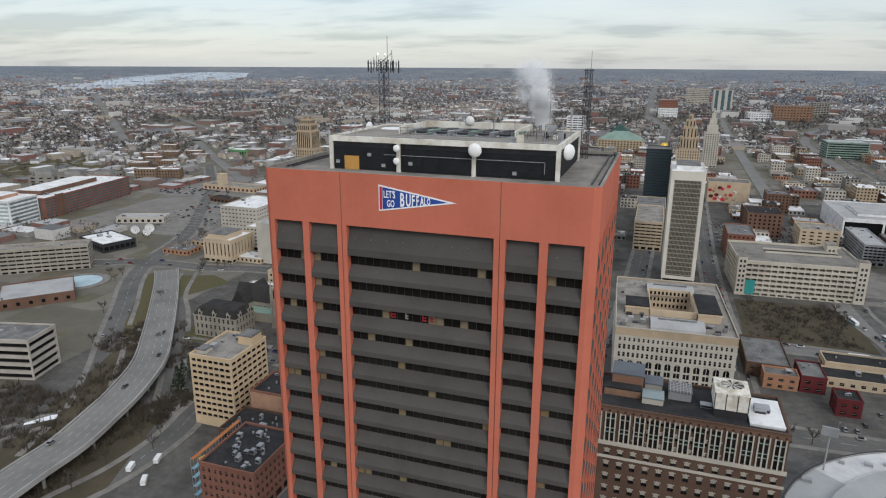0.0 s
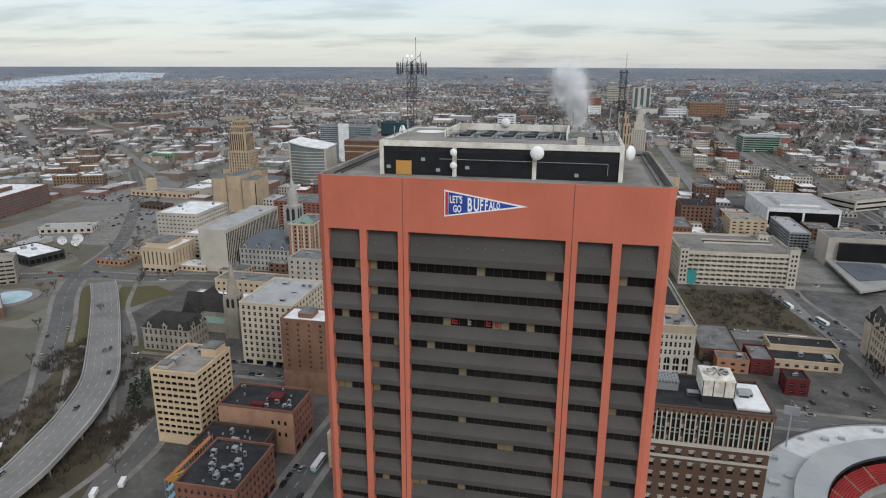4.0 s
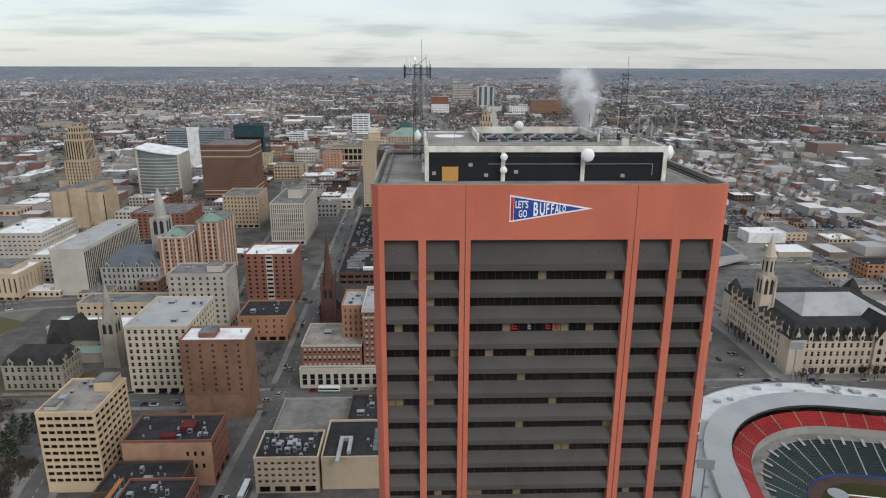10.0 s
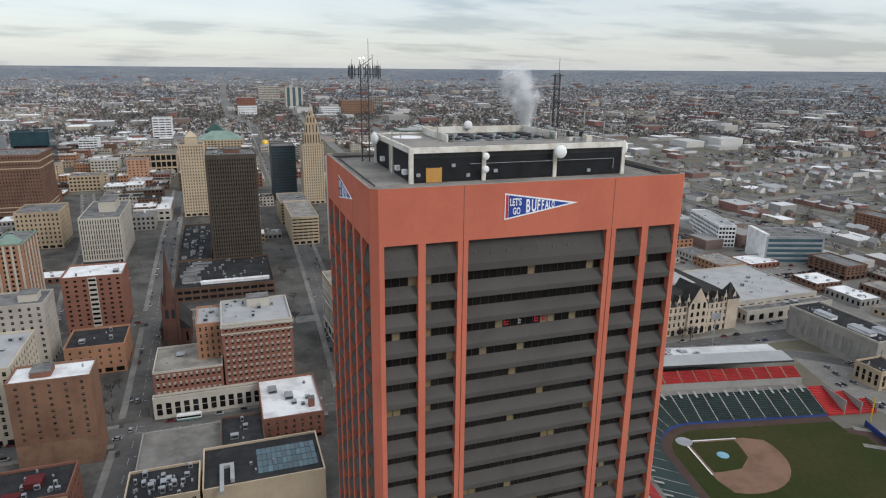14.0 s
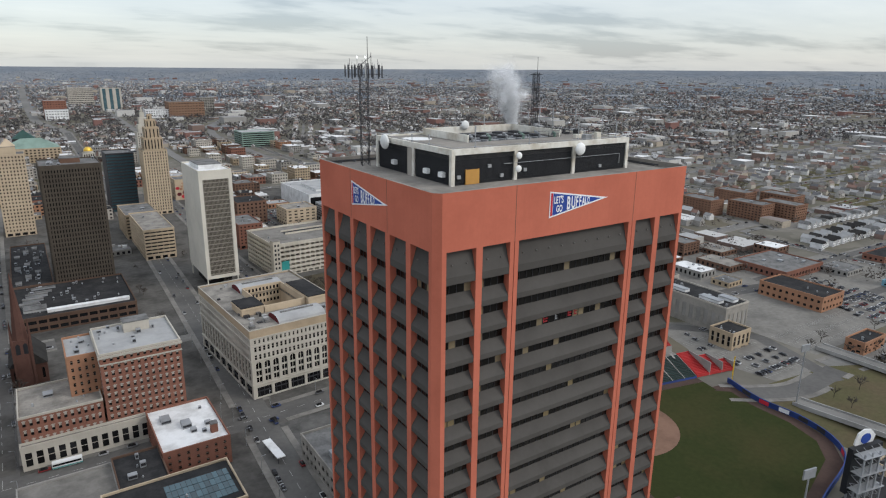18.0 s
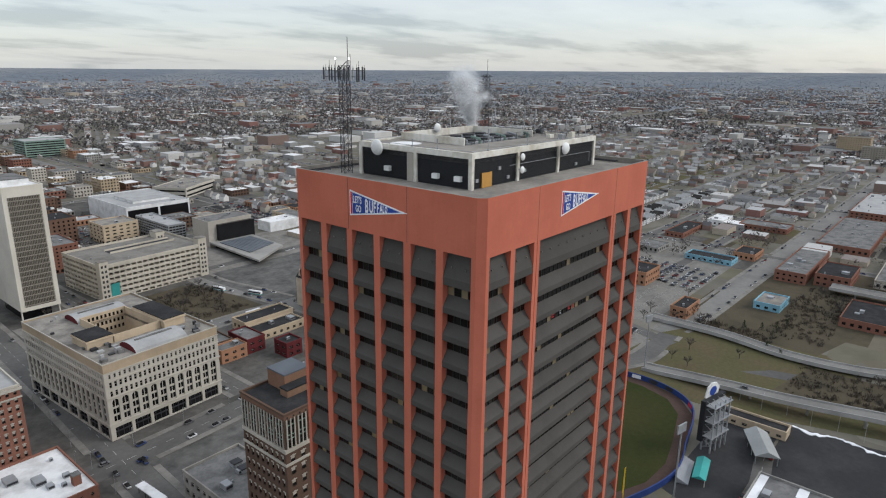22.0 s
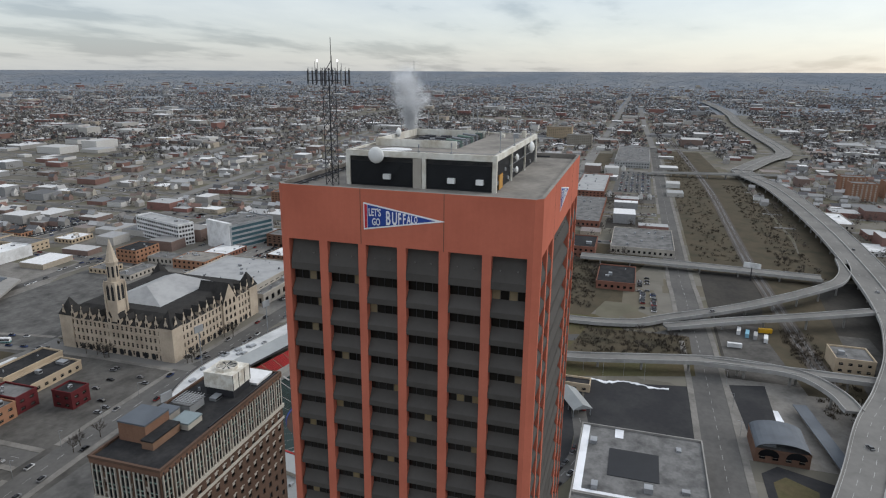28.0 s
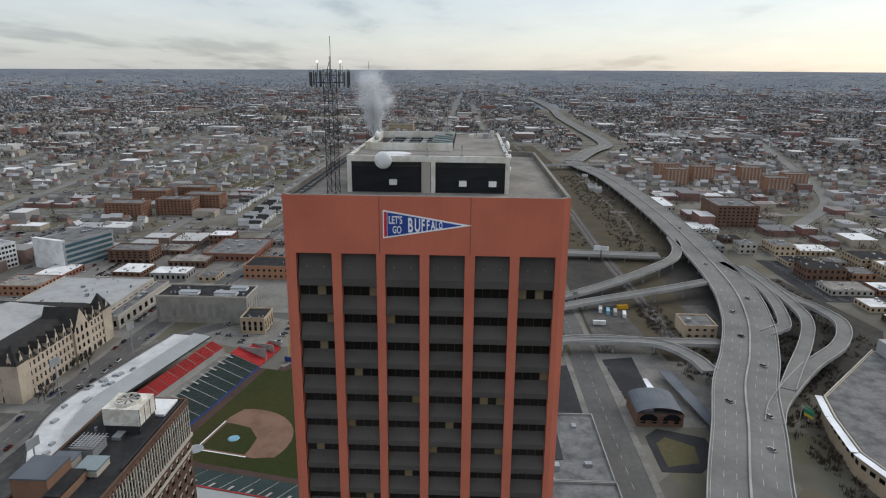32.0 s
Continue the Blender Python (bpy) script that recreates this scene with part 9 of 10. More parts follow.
def brush(label, areas, tall, seed, material="scrub_brown"):
    """Low leafless scrub: thin upright slivers in clumps."""
    rg = np.random.default_rng(seed)
    vs = []
    for x0, x1, y0, y1, n in areas:
        c = np.stack([rg.uniform(x0, x1, n), rg.uniform(y0, y1, n), np.zeros(n)], -1)
        h = rg.uniform(0.5, 1.2, n) * tall
        k = 16
        foot = c[:, None, :] + rg.normal(0, 1, (n, k, 3)) * np.array([0.3, 0.3, 0]) * h[:, None, None]
        top = foot + np.stack([rg.normal(0, 0.28, (n, k)), rg.normal(0, 0.28, (n, k)), rg.uniform(0.5, 1.0, (n, k))], -1) * h[:, None, None]
        side = np.stack([rg.normal(0, 1, (n, k)), rg.normal(0, 1, (n, k)), np.zeros((n, k))], -1)
        side *= (0.05 * h)[:, None, None]
        vs.append(np.stack([foot - side, foot + side, top + side * 2.2], 2).reshape(-1, 3))
    v = np.concatenate(vs)
    f = np.concatenate([np.arange(len(v)).reshape(-1, 3), -np.ones((len(v) // 3, 1), int)], 1)
    bulk("scrub", v, f, (material,), np.zeros(len(f), int), label, "scrub")


brush("brown leafless scrub under the skyway", [(-262, -234, 100, 245, 420), (-300, -266, 190, 320, 320), (-334, -300, 290, 335, 160), (-246, -228, 230, 262, 120), (-345, -300, 205, 240, 150)], 4.0, 3)
brush("brown scrub beside the ramps and rails", [(262, 310, 32, 104, 260), (330, 345, 128, 182, 120), (345, 480, 100, 136, 320), (200, 290, -132, -92, 260), (250, 420, -180, -140, 240), (290, 340, -52, -32, 120), (480, 1000, -96, -62, 420), (520, 1400, -30, 12, 500), (560, 1000, -158, -150, 200), (215, 300, -60, -34, 160), (100, 200, -95, -68, 220)], 3.0, 5)
brush("brown scrub in the small park", [(70, 138, 450, 526, 240), (165, 300, 432, 436, 40)], 3.0, 6)

# ---- freeways ----
viaduct("skyway", "grey concrete skyway ramp curving down to the street", [(-222, 60, 9), (-238, 120, 9), (-243, 165, 9), (-245, 192, 8.5), (-251, 218, 8.5), (-259, 243, 8), (-275, 277, 7), (-302, 314, 5), (-341, 364, 2.5), (-378, 410, 1), (-404, 440, 0.4)], 19, lanes=4)
viaduct("freeway", "wide grey elevated freeway", [(40, 0, 13), (95, -20, 13), (138, -37, 13), (184, -54, 12.5), (229, -75, 12), (290, -98, 12), (370, -116, 12), (503, -128, 12), (683, -135, 12), (931, -131, 11), (1078, -112, 8), (1165, -110, 5)], 33, lanes=6)
viaduct("freeway_far", "far stretch of the freeway winding away", [(1165, -112, 6), (1213, -130, 6), (1340, -180, 7), (1467, -236, 5), (1629, -253, 5), (1975, -256, 5), (2487, -262, 6), (2853, -285, 7), (3444, -298, 8), (4310, -279, 9)], 34, piers=False, far=True)
viaduct("slip_road", "curved concrete slip road on round piers", [(203, -42, 12), (224, -39, 11), (246, -27, 9.5), (254, -3, 8.5), (254, 22, 8.5), (247, 57, 8), (240, 98, 6.5), (240, 135, 4), (238, 178, 1)], 9)
viaduct("slip_road", "concrete slip road rising to the freeway", [(520, -114, 12), (482, -108, 12), (450, -97, 12), (428, -82, 11.5), (393, -45, 9.5), (360, -2, 7), (333, 45, 4), (318, 69, 3), (312, 112, 3), (320, 158, 3), (322, 210, 2)], 9)
viaduct("slip_road", "concrete slip road beside another one", [(372, -99, 12), (348, -45, 10), (333, 1, 7), (315, 46, 4)], 8)
viaduct("slip_road", "straight low slip road under the freeway", [(252, 26, 8.3), (252, -20, 8.6), (252, -62, 8.6), (252, -90, 8.6)], 8)
viaduct("street_bridge", "long street bridge over the rail yard", [(478, 120, 6), (478, 40, 6), (470, -88, 6)], 14)
viaduct("loop_ramp", "tight looping concrete ramp", [(430, -131, 12), (376, -138, 12), (326, -133, 12), (281, -120, 12), (270, -110, 12), (262, -99, 12)], 8)
viaduct("loop_ramp", "curving outer ramp on slim piers", [(380, -148, 11), (318, -145, 11), (286, -138, 11), (248, -118, 11.5), (206, -91, 12), (182, -76, 12.5)], 8)
viaduct("loop_ramp", "wide sweeping ramp joining the freeway", [(430, -150, 9), (352, -154, 9), (322, -163, 9), (290, -164, 9), (252, -142, 9.5), (214, -104, 11), (168, -66, 12.5), (144, -52, 13)], 9)

viaduct("street_bridge", "far street bridge over the rails and freeway", [(1077, 60, 3), (1079, 26, 6), (1081, -88, 9), (1100, -160, 8), (1117, -220, 4)], 13)


def railway(pts):
    """Ballast bed with two tracks: sleepers in one part, each rail a part."""
    line = smooth([(x, y, 0) for x, y in pts], 10)
    FOOTLINES.append((line, 9))
    root = thing("railway", "old railway with two tracks on brown ballast", "railway", kind="structure")
    g = Geo()
    ribbon(g, line, -6, 6, -0.3, 0.35)
    part("ballast", g, "ballast", root)
    for c in (-2.6, 2.6):
        for o in (-0.72, 0.72):
            g = Geo()
            ribbon(g, line, c + o - 0.09, c + o + 0.09, 0.35, 0.55)
            part("rail", g, "steel_grey", root)


railway([(240, -46), (330, -42), (502, -37), (657, -37), (905, -38), (1091, -33), (1445, -19), (1900, 0)])


def avenue(label, pts, width, material="town_road"):
    """A street of the outer town, drawn in with the far land."""
    line = smooth([(x, y, 0.7) for x, y in pts], 10)
    FOOTLINES.append((line, width / 2 + 3))
    line = [Vector(p) for p in squash(np.array([tuple(p) for p in line]))]
    g = Geo()
    ribbon(g, line, -width / 2, width / 2, -0.7, 0)
    solid("avenue", g, material, label, "road", "structure")


for lb_, w_, pts_ in (
    ("straight avenue running to the river", 20, [(-1150, 1170), (-1237, 1256), (-1923, 1894), (-3252, 3116)]),
    ("grey avenue through low houses", 17, [(-600, 830), (-647, 884), (-815, 1047), (-1078, 1318), (-1300, 1560)]),
    ("grey avenue through brick houses", 17, [(-946, 1304), (-1249, 1568), (-1627, 1871), (-2300, 2400)]),
    ("wide riverside freeway", 30, [(-1500, 860), (-1311, 996), (-1264, 1121), (-1153, 1224), (-1010, 1304), (-940, 1420)]),
    ("long main avenue running north", 26, [(12, 1990), (-30, 2300), (-46, 2525), (-49, 3543), (-44, 4659), (-30, 6500)]),
    ("straight avenue to the hospitals", 18, [(146, 965), (150, 987), (156, 1331), (170, 1875), (191, 2484), (210, 3300)]),
    ("sunken freeway curving north", 20, [(306, 1180), (305, 1249), (314, 1517), (335, 1800), (420, 2100), (550, 2347), (900, 2800), (1700, 3500)]),
    ("freeway link among low roofs", 22, [(60, 1760), (177, 1805), (327, 1937), (420, 2100)]),
    ("straight grey avenue past a park", 20, [(640, 860), (824, 911), (1042, 970), (1279, 1028), (1473, 1043), (2300, 1150), (3600, 1300)]),
    ("road along the worn park", 14, [(560, 690), (718, 712), (900, 734), (1212, 789), (1700, 850)]),
    ("street of small houses", 14, [(890, 379), (1150, 379), (1842, 360), (2600, 340)]),
    ("straight eastern avenue", 17, [(1779, 169), (2400, 172), (3600, 180), (5200, 190)]),
    ("long street beside the rails", 15, [(1500, 40), (2200, 60), (3400, 90)]),
    ("cross avenue of the outer town", 16, [(1500, -560), (1520, 60), (1540, 760), (1560, 1600), (1500, 2600)]),
    ("far cross avenue", 18, [(2300, -700), (2320, 400), (2350, 1500), (2300, 3000)]),
    ("northern cross avenue", 16, [(-1300, 2150), (-500, 2120), (400, 2150), (1500, 2180)]),
    ("far northern cross avenue", 18, [(-1900, 3050), (-600, 3010), (900, 3040), (2200, 3100)]),
    ("southern avenue past the flats", 16, [(620, -290), (800, -420), (1100, -520), (1700, -700)]),
):
    avenue(lb_, pts_, w_)

# ---- scattered town ----
def scatter(seed, count, rmin, rmax, power, a0=-58, a1=132):
    """Random true places round HUB in the sector seen: degrees clockwise from a0 to a1 as seen from +y."""
    rg = np.random.default_rng(seed)
    u = rg.random(count)
    r = rmin * (rmax / rmin) ** (u ** power)
    a = np.radians(rg.uniform(a0, a1, count))
    return HUB.x + r * np.sin(a), HUB.y + r * np.cos(a), r, rg


def taken(x, y):
    bad = np.zeros(len(x), bool)
    for x0, y0, x1, y1 in FOOT:
        bad |= (x > x0) & (x < x1) & (y > y0) & (y < y1)
    for line, half in FOOTLINES:
        for a, c in zip(line, line[1:]):
            dx, dy = c.x - a.x, c.y - a.y
            t = np.clip(((x - a.x) * dx + (y - a.y) * dy) / max(dx * dx + dy * dy, 1e-6), 0, 1)
            bad |= np.hypot(x - a.x - t * dx, y - a.y - t * dy) < half + 4
    return bad


BLOCK_X, BLOCK_Y = 82.0, 170.0


def to_lots(x, y, rg):
    """Moves places onto rows of lots between streets; each district has its own street angle."""
    ang = districts(x, y)
    c, s = np.cos(ang), np.sin(ang)
    u, v = x * c + y * s, -x * s + y * c
    bu = np.round(u / BLOCK_X) * BLOCK_X
    ou = bu + np.where(u > bu, 1, -1) * 20 + rg.normal(0, 1.5, len(x))
    pv = np.round(v / 11.0) * 11.0 + rg.normal(0, 1.0, len(x))
    gap = np.abs((pv % BLOCK_Y) - BLOCK_Y / 2) < 9
    return ou * c - pv * s, ou * s + pv * c, gap, ang


house_v = [(-.5, -.5, 0), (.5, -.5, 0), (.5, .5, 0), (-.5, .5, 0), (-.5, -.5, .6), (.5, -.5, .6), (.5, .5, .6), (-.5, .5, .6), (0, -.5, 1), (0, .5, 1)]
house_f = [(0, 1, 5, 4), (1, 2, 6, 5), (2, 3, 7, 6), (3, 0, 4, 7), (4, 5, 8, -1), (6, 7, 9, -1), (5, 6, 9, 8), (7, 4, 8, 9)]
house_m = [0, 0, 0, 0, 0, 0, 1, 1]
shed_v = house_v[:8]
shed_v = [(x, y, z / 0.6 if z else 0) for x, y, z in shed_v]
shed_f = [(0, 1, 5, 4), (1, 2, 6, 5), (2, 3, 7, 6), (3, 0, 4, 7), (4, 5, 6, 7)]
shed_m = [0, 0, 0, 0, 1]


def houses():
    x, y, r, rg = scatter(5, 56000, 750, 7500, 0.62)
    x, y, gap, ang = to_lots(x, y, rg)
    town = np.array([noise.noise((float(a) / 700, float(c) / 700, 3.0)) for a, c in zip(x, y)])
    ok = ~gap & ~taken(x, y) & (town > -0.28) & ~((x > -400) & (x < 330) & (y > 430) & (y < 1450)) & ~((x > 300) & (y < 250) & (r < 900)) & ~((x < -350) & (y < 900) & (r < 1300))
    key = np.round(x / 20) * 100003 + np.round(y / 11)
    _, first = np.unique(key, return_index=True)
    once = np.zeros(len(x), bool)
    once[first] = True
    ok &= once
    x, y, r, ang = x[ok], y[ok], r[ok], ang[ok]
    n = len(x)
    swap = rg.random(n) < 0.25
    v, f, m = stamp(house_v, house_f, house_m, x, y, np.zeros(n), rg.uniform(6, 8.5, n), rg.uniform(9, 15, n), rg.uniform(7, 11, n), np.where(swap, math.pi / 2, 0) + ang + rg.normal(0, 0.03, n))
    bulk("town_houses", squash(v), f, ("house_wall", "house_roof"), m, "rows of gabled wooden town houses", "houses")


def sheds(seed, count, rmin, rmax, smin, smax, hmin, hmax, power, single=0.0):
    """Flat-roofed blocks on a grid of lots; those nearer than single are things of their own."""
    x, y, r, rg = scatter(seed, count, rmin, rmax, power)
    x, y = np.round(x / 41) * 41 + 20, np.round(y / 34) * 34 + 17
    key = np.round(x) * 100003 + np.round(y)
    _, first = np.unique(key, return_index=True)
    ok = np.zeros(len(x), bool)
    ok[first] = True
    ok &= ~taken(x, y) & ~((x > -440) & (x < 430) & (y > 615) & (y < 1580)) & ~((x > 800) & (x < 1280) & (y > 400) & (y < 660))
    x, y, r = x[ok], y[ok], r[ok]
    n = len(x)
    sx, sy, hh = rg.uniform(smin, smax, n), rg.uniform(smin, smax, n), hmin + (hmax - hmin) * rg.random(n) ** 3
    near = np.hypot(x - HUB.x, y - HUB.y) < single
    walls = ["cream", "red_brick", "pale_stone", "brown_brick", "concrete", "orange_brick", "dark_brick", "tan_stone"]
    roofs = ["roof_grey", "roof_black", "roof_white", "roof_gravel", "roof_grey", "roof_white"]
    words = {"cream": "cream painted", "red_brick": "red brick", "pale_stone": "pale stone", "brown_brick": "brown brick", "concrete": "grey concrete", "orange_brick": "orange brick", "dark_brick": "dark brick", "tan_stone": "tan stone"}
    for i in np.nonzero(near)[0]:
        rq = random.Random(int(x[i]) * 7919 + int(y[i]))
        w, rf = rq.choice(walls), rq.choice(roofs)
        X, Y, h = sx[i] / 2, sy[i] / 2, hh[i]
        root = thing("low_building", "low %s building with a flat %s roof" % (words[w], "black" if rf == "roof_black" else "white" if rf == "roof_white" else "grey"), "building", x[i], y[i], 0, rq.uniform(-1.5, 1.5))
        g = Geo()
        rows = max(1, int(h / 4))
        sp = []
        for p0, u, nn, wid in (((-X, -Y), (1, 0), (0, -1), 2 * X), ((X, -Y), (0, 1), (1, 0), 2 * Y), ((X, Y), (-1, 0), (0, 1), 2 * X), ((-X, Y), (0, -1), (-1, 0), 2 * Y)):
            for m, ww, wh in facade(g, p0, u, nn, wid, 0, h, max(2, int(wid / 4.5)), rows, 0.45, 0.45, 0.45, 0.25):
                g.face([(m[0] + u[0] * k, m[1] + u[1] * k, m[2] + zz) for k, zz in ((-ww / 2, 0), (ww / 2, 0), (ww / 2, wh), (-ww / 2, wh))], 1)
        part("wall", g, (w, "glass_dark"), root)
        g = Geo()
        g.box(-X + 0.3, -Y + 0.3, h - 1.2, X - 0.3, Y - 0.3, h - 0.5)
        for k in range(rq.randint(2, 7)):
            a, c_, s = rq.uniform(-X + 2, X - 2), rq.uniform(-Y + 2, Y - 2), rq.uniform(0.5, 1.6)
            g.box(a - s, c_ - s * 0.7, h - 0.5, a + s, c_ + s * 0.7, h + rq.uniform(0.3, 1.2), 1)
        part("roof", g, (rf, "steel_grey"), root)
    far = ~near
    n = int(far.sum())
    v, f, m = stamp(shed_v, shed_f, shed_m, x[far], y[far], np.zeros(n), sx[far], sy[far], hh[far], rg.normal(0, 0.02, n))
    bulk("town_sheds", squash(v), f, ("shed_wall", "shed_roof"), m, "flat-roofed shops, sheds and low blocks", "buildings")


def trees(seed, count, rmin, rmax, power, tall, leaf="far_trees", k=9, big=0.21):
    x, y, r, rg = scatter(seed, count, rmin, rmax, power)
    dens = np.array([noise.noise((float(a) / 500, float(c) / 500, 9.0)) for a, c in zip(x, y)])
    ok = ~taken(x, y) & (dens > -0.3) & ~((x > -330) & (x < 330) & (y > 430) & (y < 1500) & (rg.random(count) < 0.85))
    x, y, r = x[ok], y[ok], r[ok]
    n = len(x)
    c = rg.normal(0, 1, (n, k, 1, 3)) * np.array([0.22, 0.22, 0.2]) + np.array([0, 0, 0.62])
    t = c + rg.normal(0, 1, (n, k, 3, 3)) * np.array([big, big, big * 0.95])
    t[..., 2] = np.maximum(t[..., 2], 0.02)
    h = rg.uniform(0.6, 1.2, n) * tall
    v = t * h[:, None, None, None] + np.stack([x, y, np.zeros(n)], -1)[:, None, None, :]
    v = v.reshape(-1, 3)
    f = np.arange(len(v)).reshape(-1, 3)
    f = np.concatenate([f, -np.ones((len(f), 1), int)], 1)
    bulk("bare_trees", squash(v), f, (leaf,), np.zeros(len(f), int), "grey-brown leafless street trees", "trees")



def downtown():
    """Dense older blocks north of the centre: each has walls with window rows and a flat roof."""
    rq = random.Random(61)
    walls = ["cream", "red_brick", "pale_stone", "brown_brick", "concrete", "tan_stone", "dark_brick", "grey_stone", "white_stone", "orange_brick"]
    roofs = ["roof_grey", "roof_black", "roof_white", "roof_gravel", "roof_pale", "roof_grey"]
    mats = walls + roofs + ["glass_dark"]
    g = Geo()
    x = -400
    spots = []
    while x < 400:
        y = 640
        while y < 1560:
            spots.append((x + rq.uniform(-3, 3), y + rq.uniform(-3, 3)))
            y += rq.choice((26, 34, 44))
        x += rq.choice((28, 34, 40))
    sizes = [(rq.uniform(9, 17), rq.uniform(10, 18)) for _ in spots]
    pts = np.array([(x + w * i, y + d * j) for (x, y), (w, d) in zip(spots, sizes) for i in (-1, 0, 1) for j in (-1, 0, 1)])
    full = taken(pts[:, 0], pts[:, 1]).reshape(-1, 9).any(1)
    for (x, y), (w, d), hit in zip(spots, sizes, full):
        wi, ri, h = rq.randrange(10), rq.randrange(6), 5 + 17 * rq.random() ** 2.2
        if rq.random() < 0.16 or hit:
            continue
        rows = max(1, int(h / 4))
        for p0, u, n, wid in (((x - w, y - d), (1, 0), (0, -1), 2 * w), ((x + w, y - d), (0, 1), (1, 0), 2 * d), ((x + w, y + d), (-1, 0), (0, 1), 2 * w), ((x - w, y + d), (0, -1), (-1, 0), 2 * d)):
            on = n != (0, 1)
            for m, ww, wh in facade(g, p0, u, n, wid, 0, h, int(wid / 4) if on else 0, rows, 0.5, 0.5, 0.45, 0.25, mi=wi):
                g.face([(m[0] + u[0] * k, m[1] + u[1] * k, m[2] + zz) for k, zz in ((-ww / 2, 0), (ww / 2, 0), (ww / 2, wh), (-ww / 2, wh))], 16)
        g.box(x - w + 0.3, y - d + 0.3, h - 1.4, x + w - 0.3, y + d - 0.3, h - 0.6, 10 + ri)
        for k in range(rq.randint(2, 6)):
            a, c, s = x + rq.uniform(-w + 2, w - 2), y + rq.uniform(-d + 2, d - 2), rq.uniform(0.6, 2.2)
            g.box(a - s, c - s * 0.7, h - 0.6, a + s, c + s * 0.7, h + rq.uniform(0.2, 1.8), rq.choice((2, 4, 10, 12)))
    ob = solid("downtown_blocks", g, mats, "dense older shop and office blocks", "buildings", "stuff")


def districts(x, y):
    """The street angle of the district round each place."""
    dx, dy = np.floor(x / 1100 + 0.3 * np.sin(y / 900)), np.floor(y / 1300 + 0.3 * np.sin(x / 800))
    h = np.abs(np.sin(dx * 12.9898 + dy * 78.233)) * 43758.5453
    return np.where(np.hypot(x, y) < 1300, 0.0, (h - np.floor(h) - 0.5) * 1.2)


def town_streets():
    """Narrow residential streets between the rows of houses."""
    gx, gy = np.meshgrid(np.arange(-3300, 3500, 20.0), np.arange(-1500, 3700, 20.0))
    x, y = gx.ravel(), gy.ravel()
    r = np.hypot(x - HUB.x, y - HUB.y)
    a = np.degrees(np.arctan2(x - HUB.x, y - HUB.y))
    ok = (r > 750) & (r < 3400) & (a > -60) & (a < 134)
    x, y = x[ok], y[ok]
    ang = districts(x, y)
    c, s = np.cos(ang), np.sin(ang)
    u, v = x * c + y * s, -x * s + y * c
    su, sv = (np.floor(u / BLOCK_X) + 0.5) * BLOCK_X, (np.floor(v / BLOCK_Y) + 0.5) * BLOCK_Y
    out_x, out_y, out_a = [], [], []
    for lu, lv, keep, turn in ((su, np.round(v / 20) * 20, np.abs(u - su) < 10.5, 0.0), (np.round(u / 20) * 20, sv, np.abs(v - sv) < 10.5, math.pi / 2)):
        out_x.append((lu * c - lv * s)[keep])
        out_y.append((lu * s + lv * c)[keep])
        out_a.append((ang + turn)[keep])
    x, y, ang = np.concatenate(out_x), np.concatenate(out_y), np.concatenate(out_a)
    ok = ~taken(x, y) & ~((x > -400) & (x < 330) & (y > 430) & (y < 1450)) & ~((x < -350) & (y < 900) & (np.hypot(x, y) < 1300))
    x, y, ang = x[ok], y[ok], ang[ok]
    n = len(x)
    z = np.full(n, -0.2)
    v, f, m = stamp(shed_v, shed_f, [0, 0, 0, 0, 0], x, y, z, np.full(n, 8.0), np.full(n, 23.0), np.full(n, 0.55), ang)
    bulk("town_street_grid", squash(v), f, ("town_road",), m, "grid of narrow grey residential streets", "streets")


car_v = [(-.9, -2.2, .3), (.9, -2.2, .3), (.9, 2.2, .3), (-.9, 2.2, .3), (-.9, -2.2, .9), (.9, -2.2, .9), (.9, 2.2, .9), (-.9, 2.2, .9), (-.7, -1.3, 1.45), (.7, -1.3, 1.45), (.7, .9, 1.45), (-.7, .9, 1.45), (-.85, -1.9, .91), (.85, -1.9, .91), (.85, 1.4, .91), (-.85, 1.4, .91)]
car_f = [(0, 1, 5, 4), (1, 2, 6, 5), (2, 3, 7, 6), (3, 0, 4, 7), (4, 5, 6, 7), (12, 13, 9, 8), (13, 14, 10, 9), (14, 15, 11, 10), (15, 12, 8, 11), (8, 9, 10, 11)]
car_m = [0, 0, 0, 0, 0, 1, 1, 1, 1, 1]


def house_row(y, x0, x1, step, seed):
    """A row of white gabled wooden houses along a street."""
    rq = random.Random(seed)
    x = x0
    while x < x1:
        w, d, h = rq.uniform(6.2, 7.6), rq.uniform(10, 13), rq.uniform(5.2, 6.4)
        root = thing("house", "white wooden house with a grey gabled roof", "house", x, y + rq.uniform(-1, 1), 0, rq.uniform(-2, 2), "houses in rows")
        g = Geo()
        g.box(-w / 2, -d / 2, 0, w / 2, d / 2, h)
        for sy in (-1, 1):
            g.face(((-w / 2, sy * d / 2, h), (w / 2, sy * d / 2, h), (0, sy * d / 2, h + 3)))
        for sy in (-1, 1):
            for k in (-0.25, 0.25):
                for z in (1.0, 3.8):
                    g.box(k * w - 0.5, sy * (d / 2 + 0.03) - 0.03, z, k * w + 0.5, sy * (d / 2 + 0.03) + 0.03, z + 1.5, 1)
        part("wall", g, ("roof_white", "glass_dark"), root)
        g = Geo()
        g.hip(-w / 2 - 0.4, -d / 2 - 0.4, w / 2 + 0.4, d / 2 + 0.4, h - 0.1, h + 3.2, 0)
        part("roof", g, rq.choice(("roof_grey", "slate", "roof_pale")), root)
        x += step * rq.uniform(0.9, 1.15)


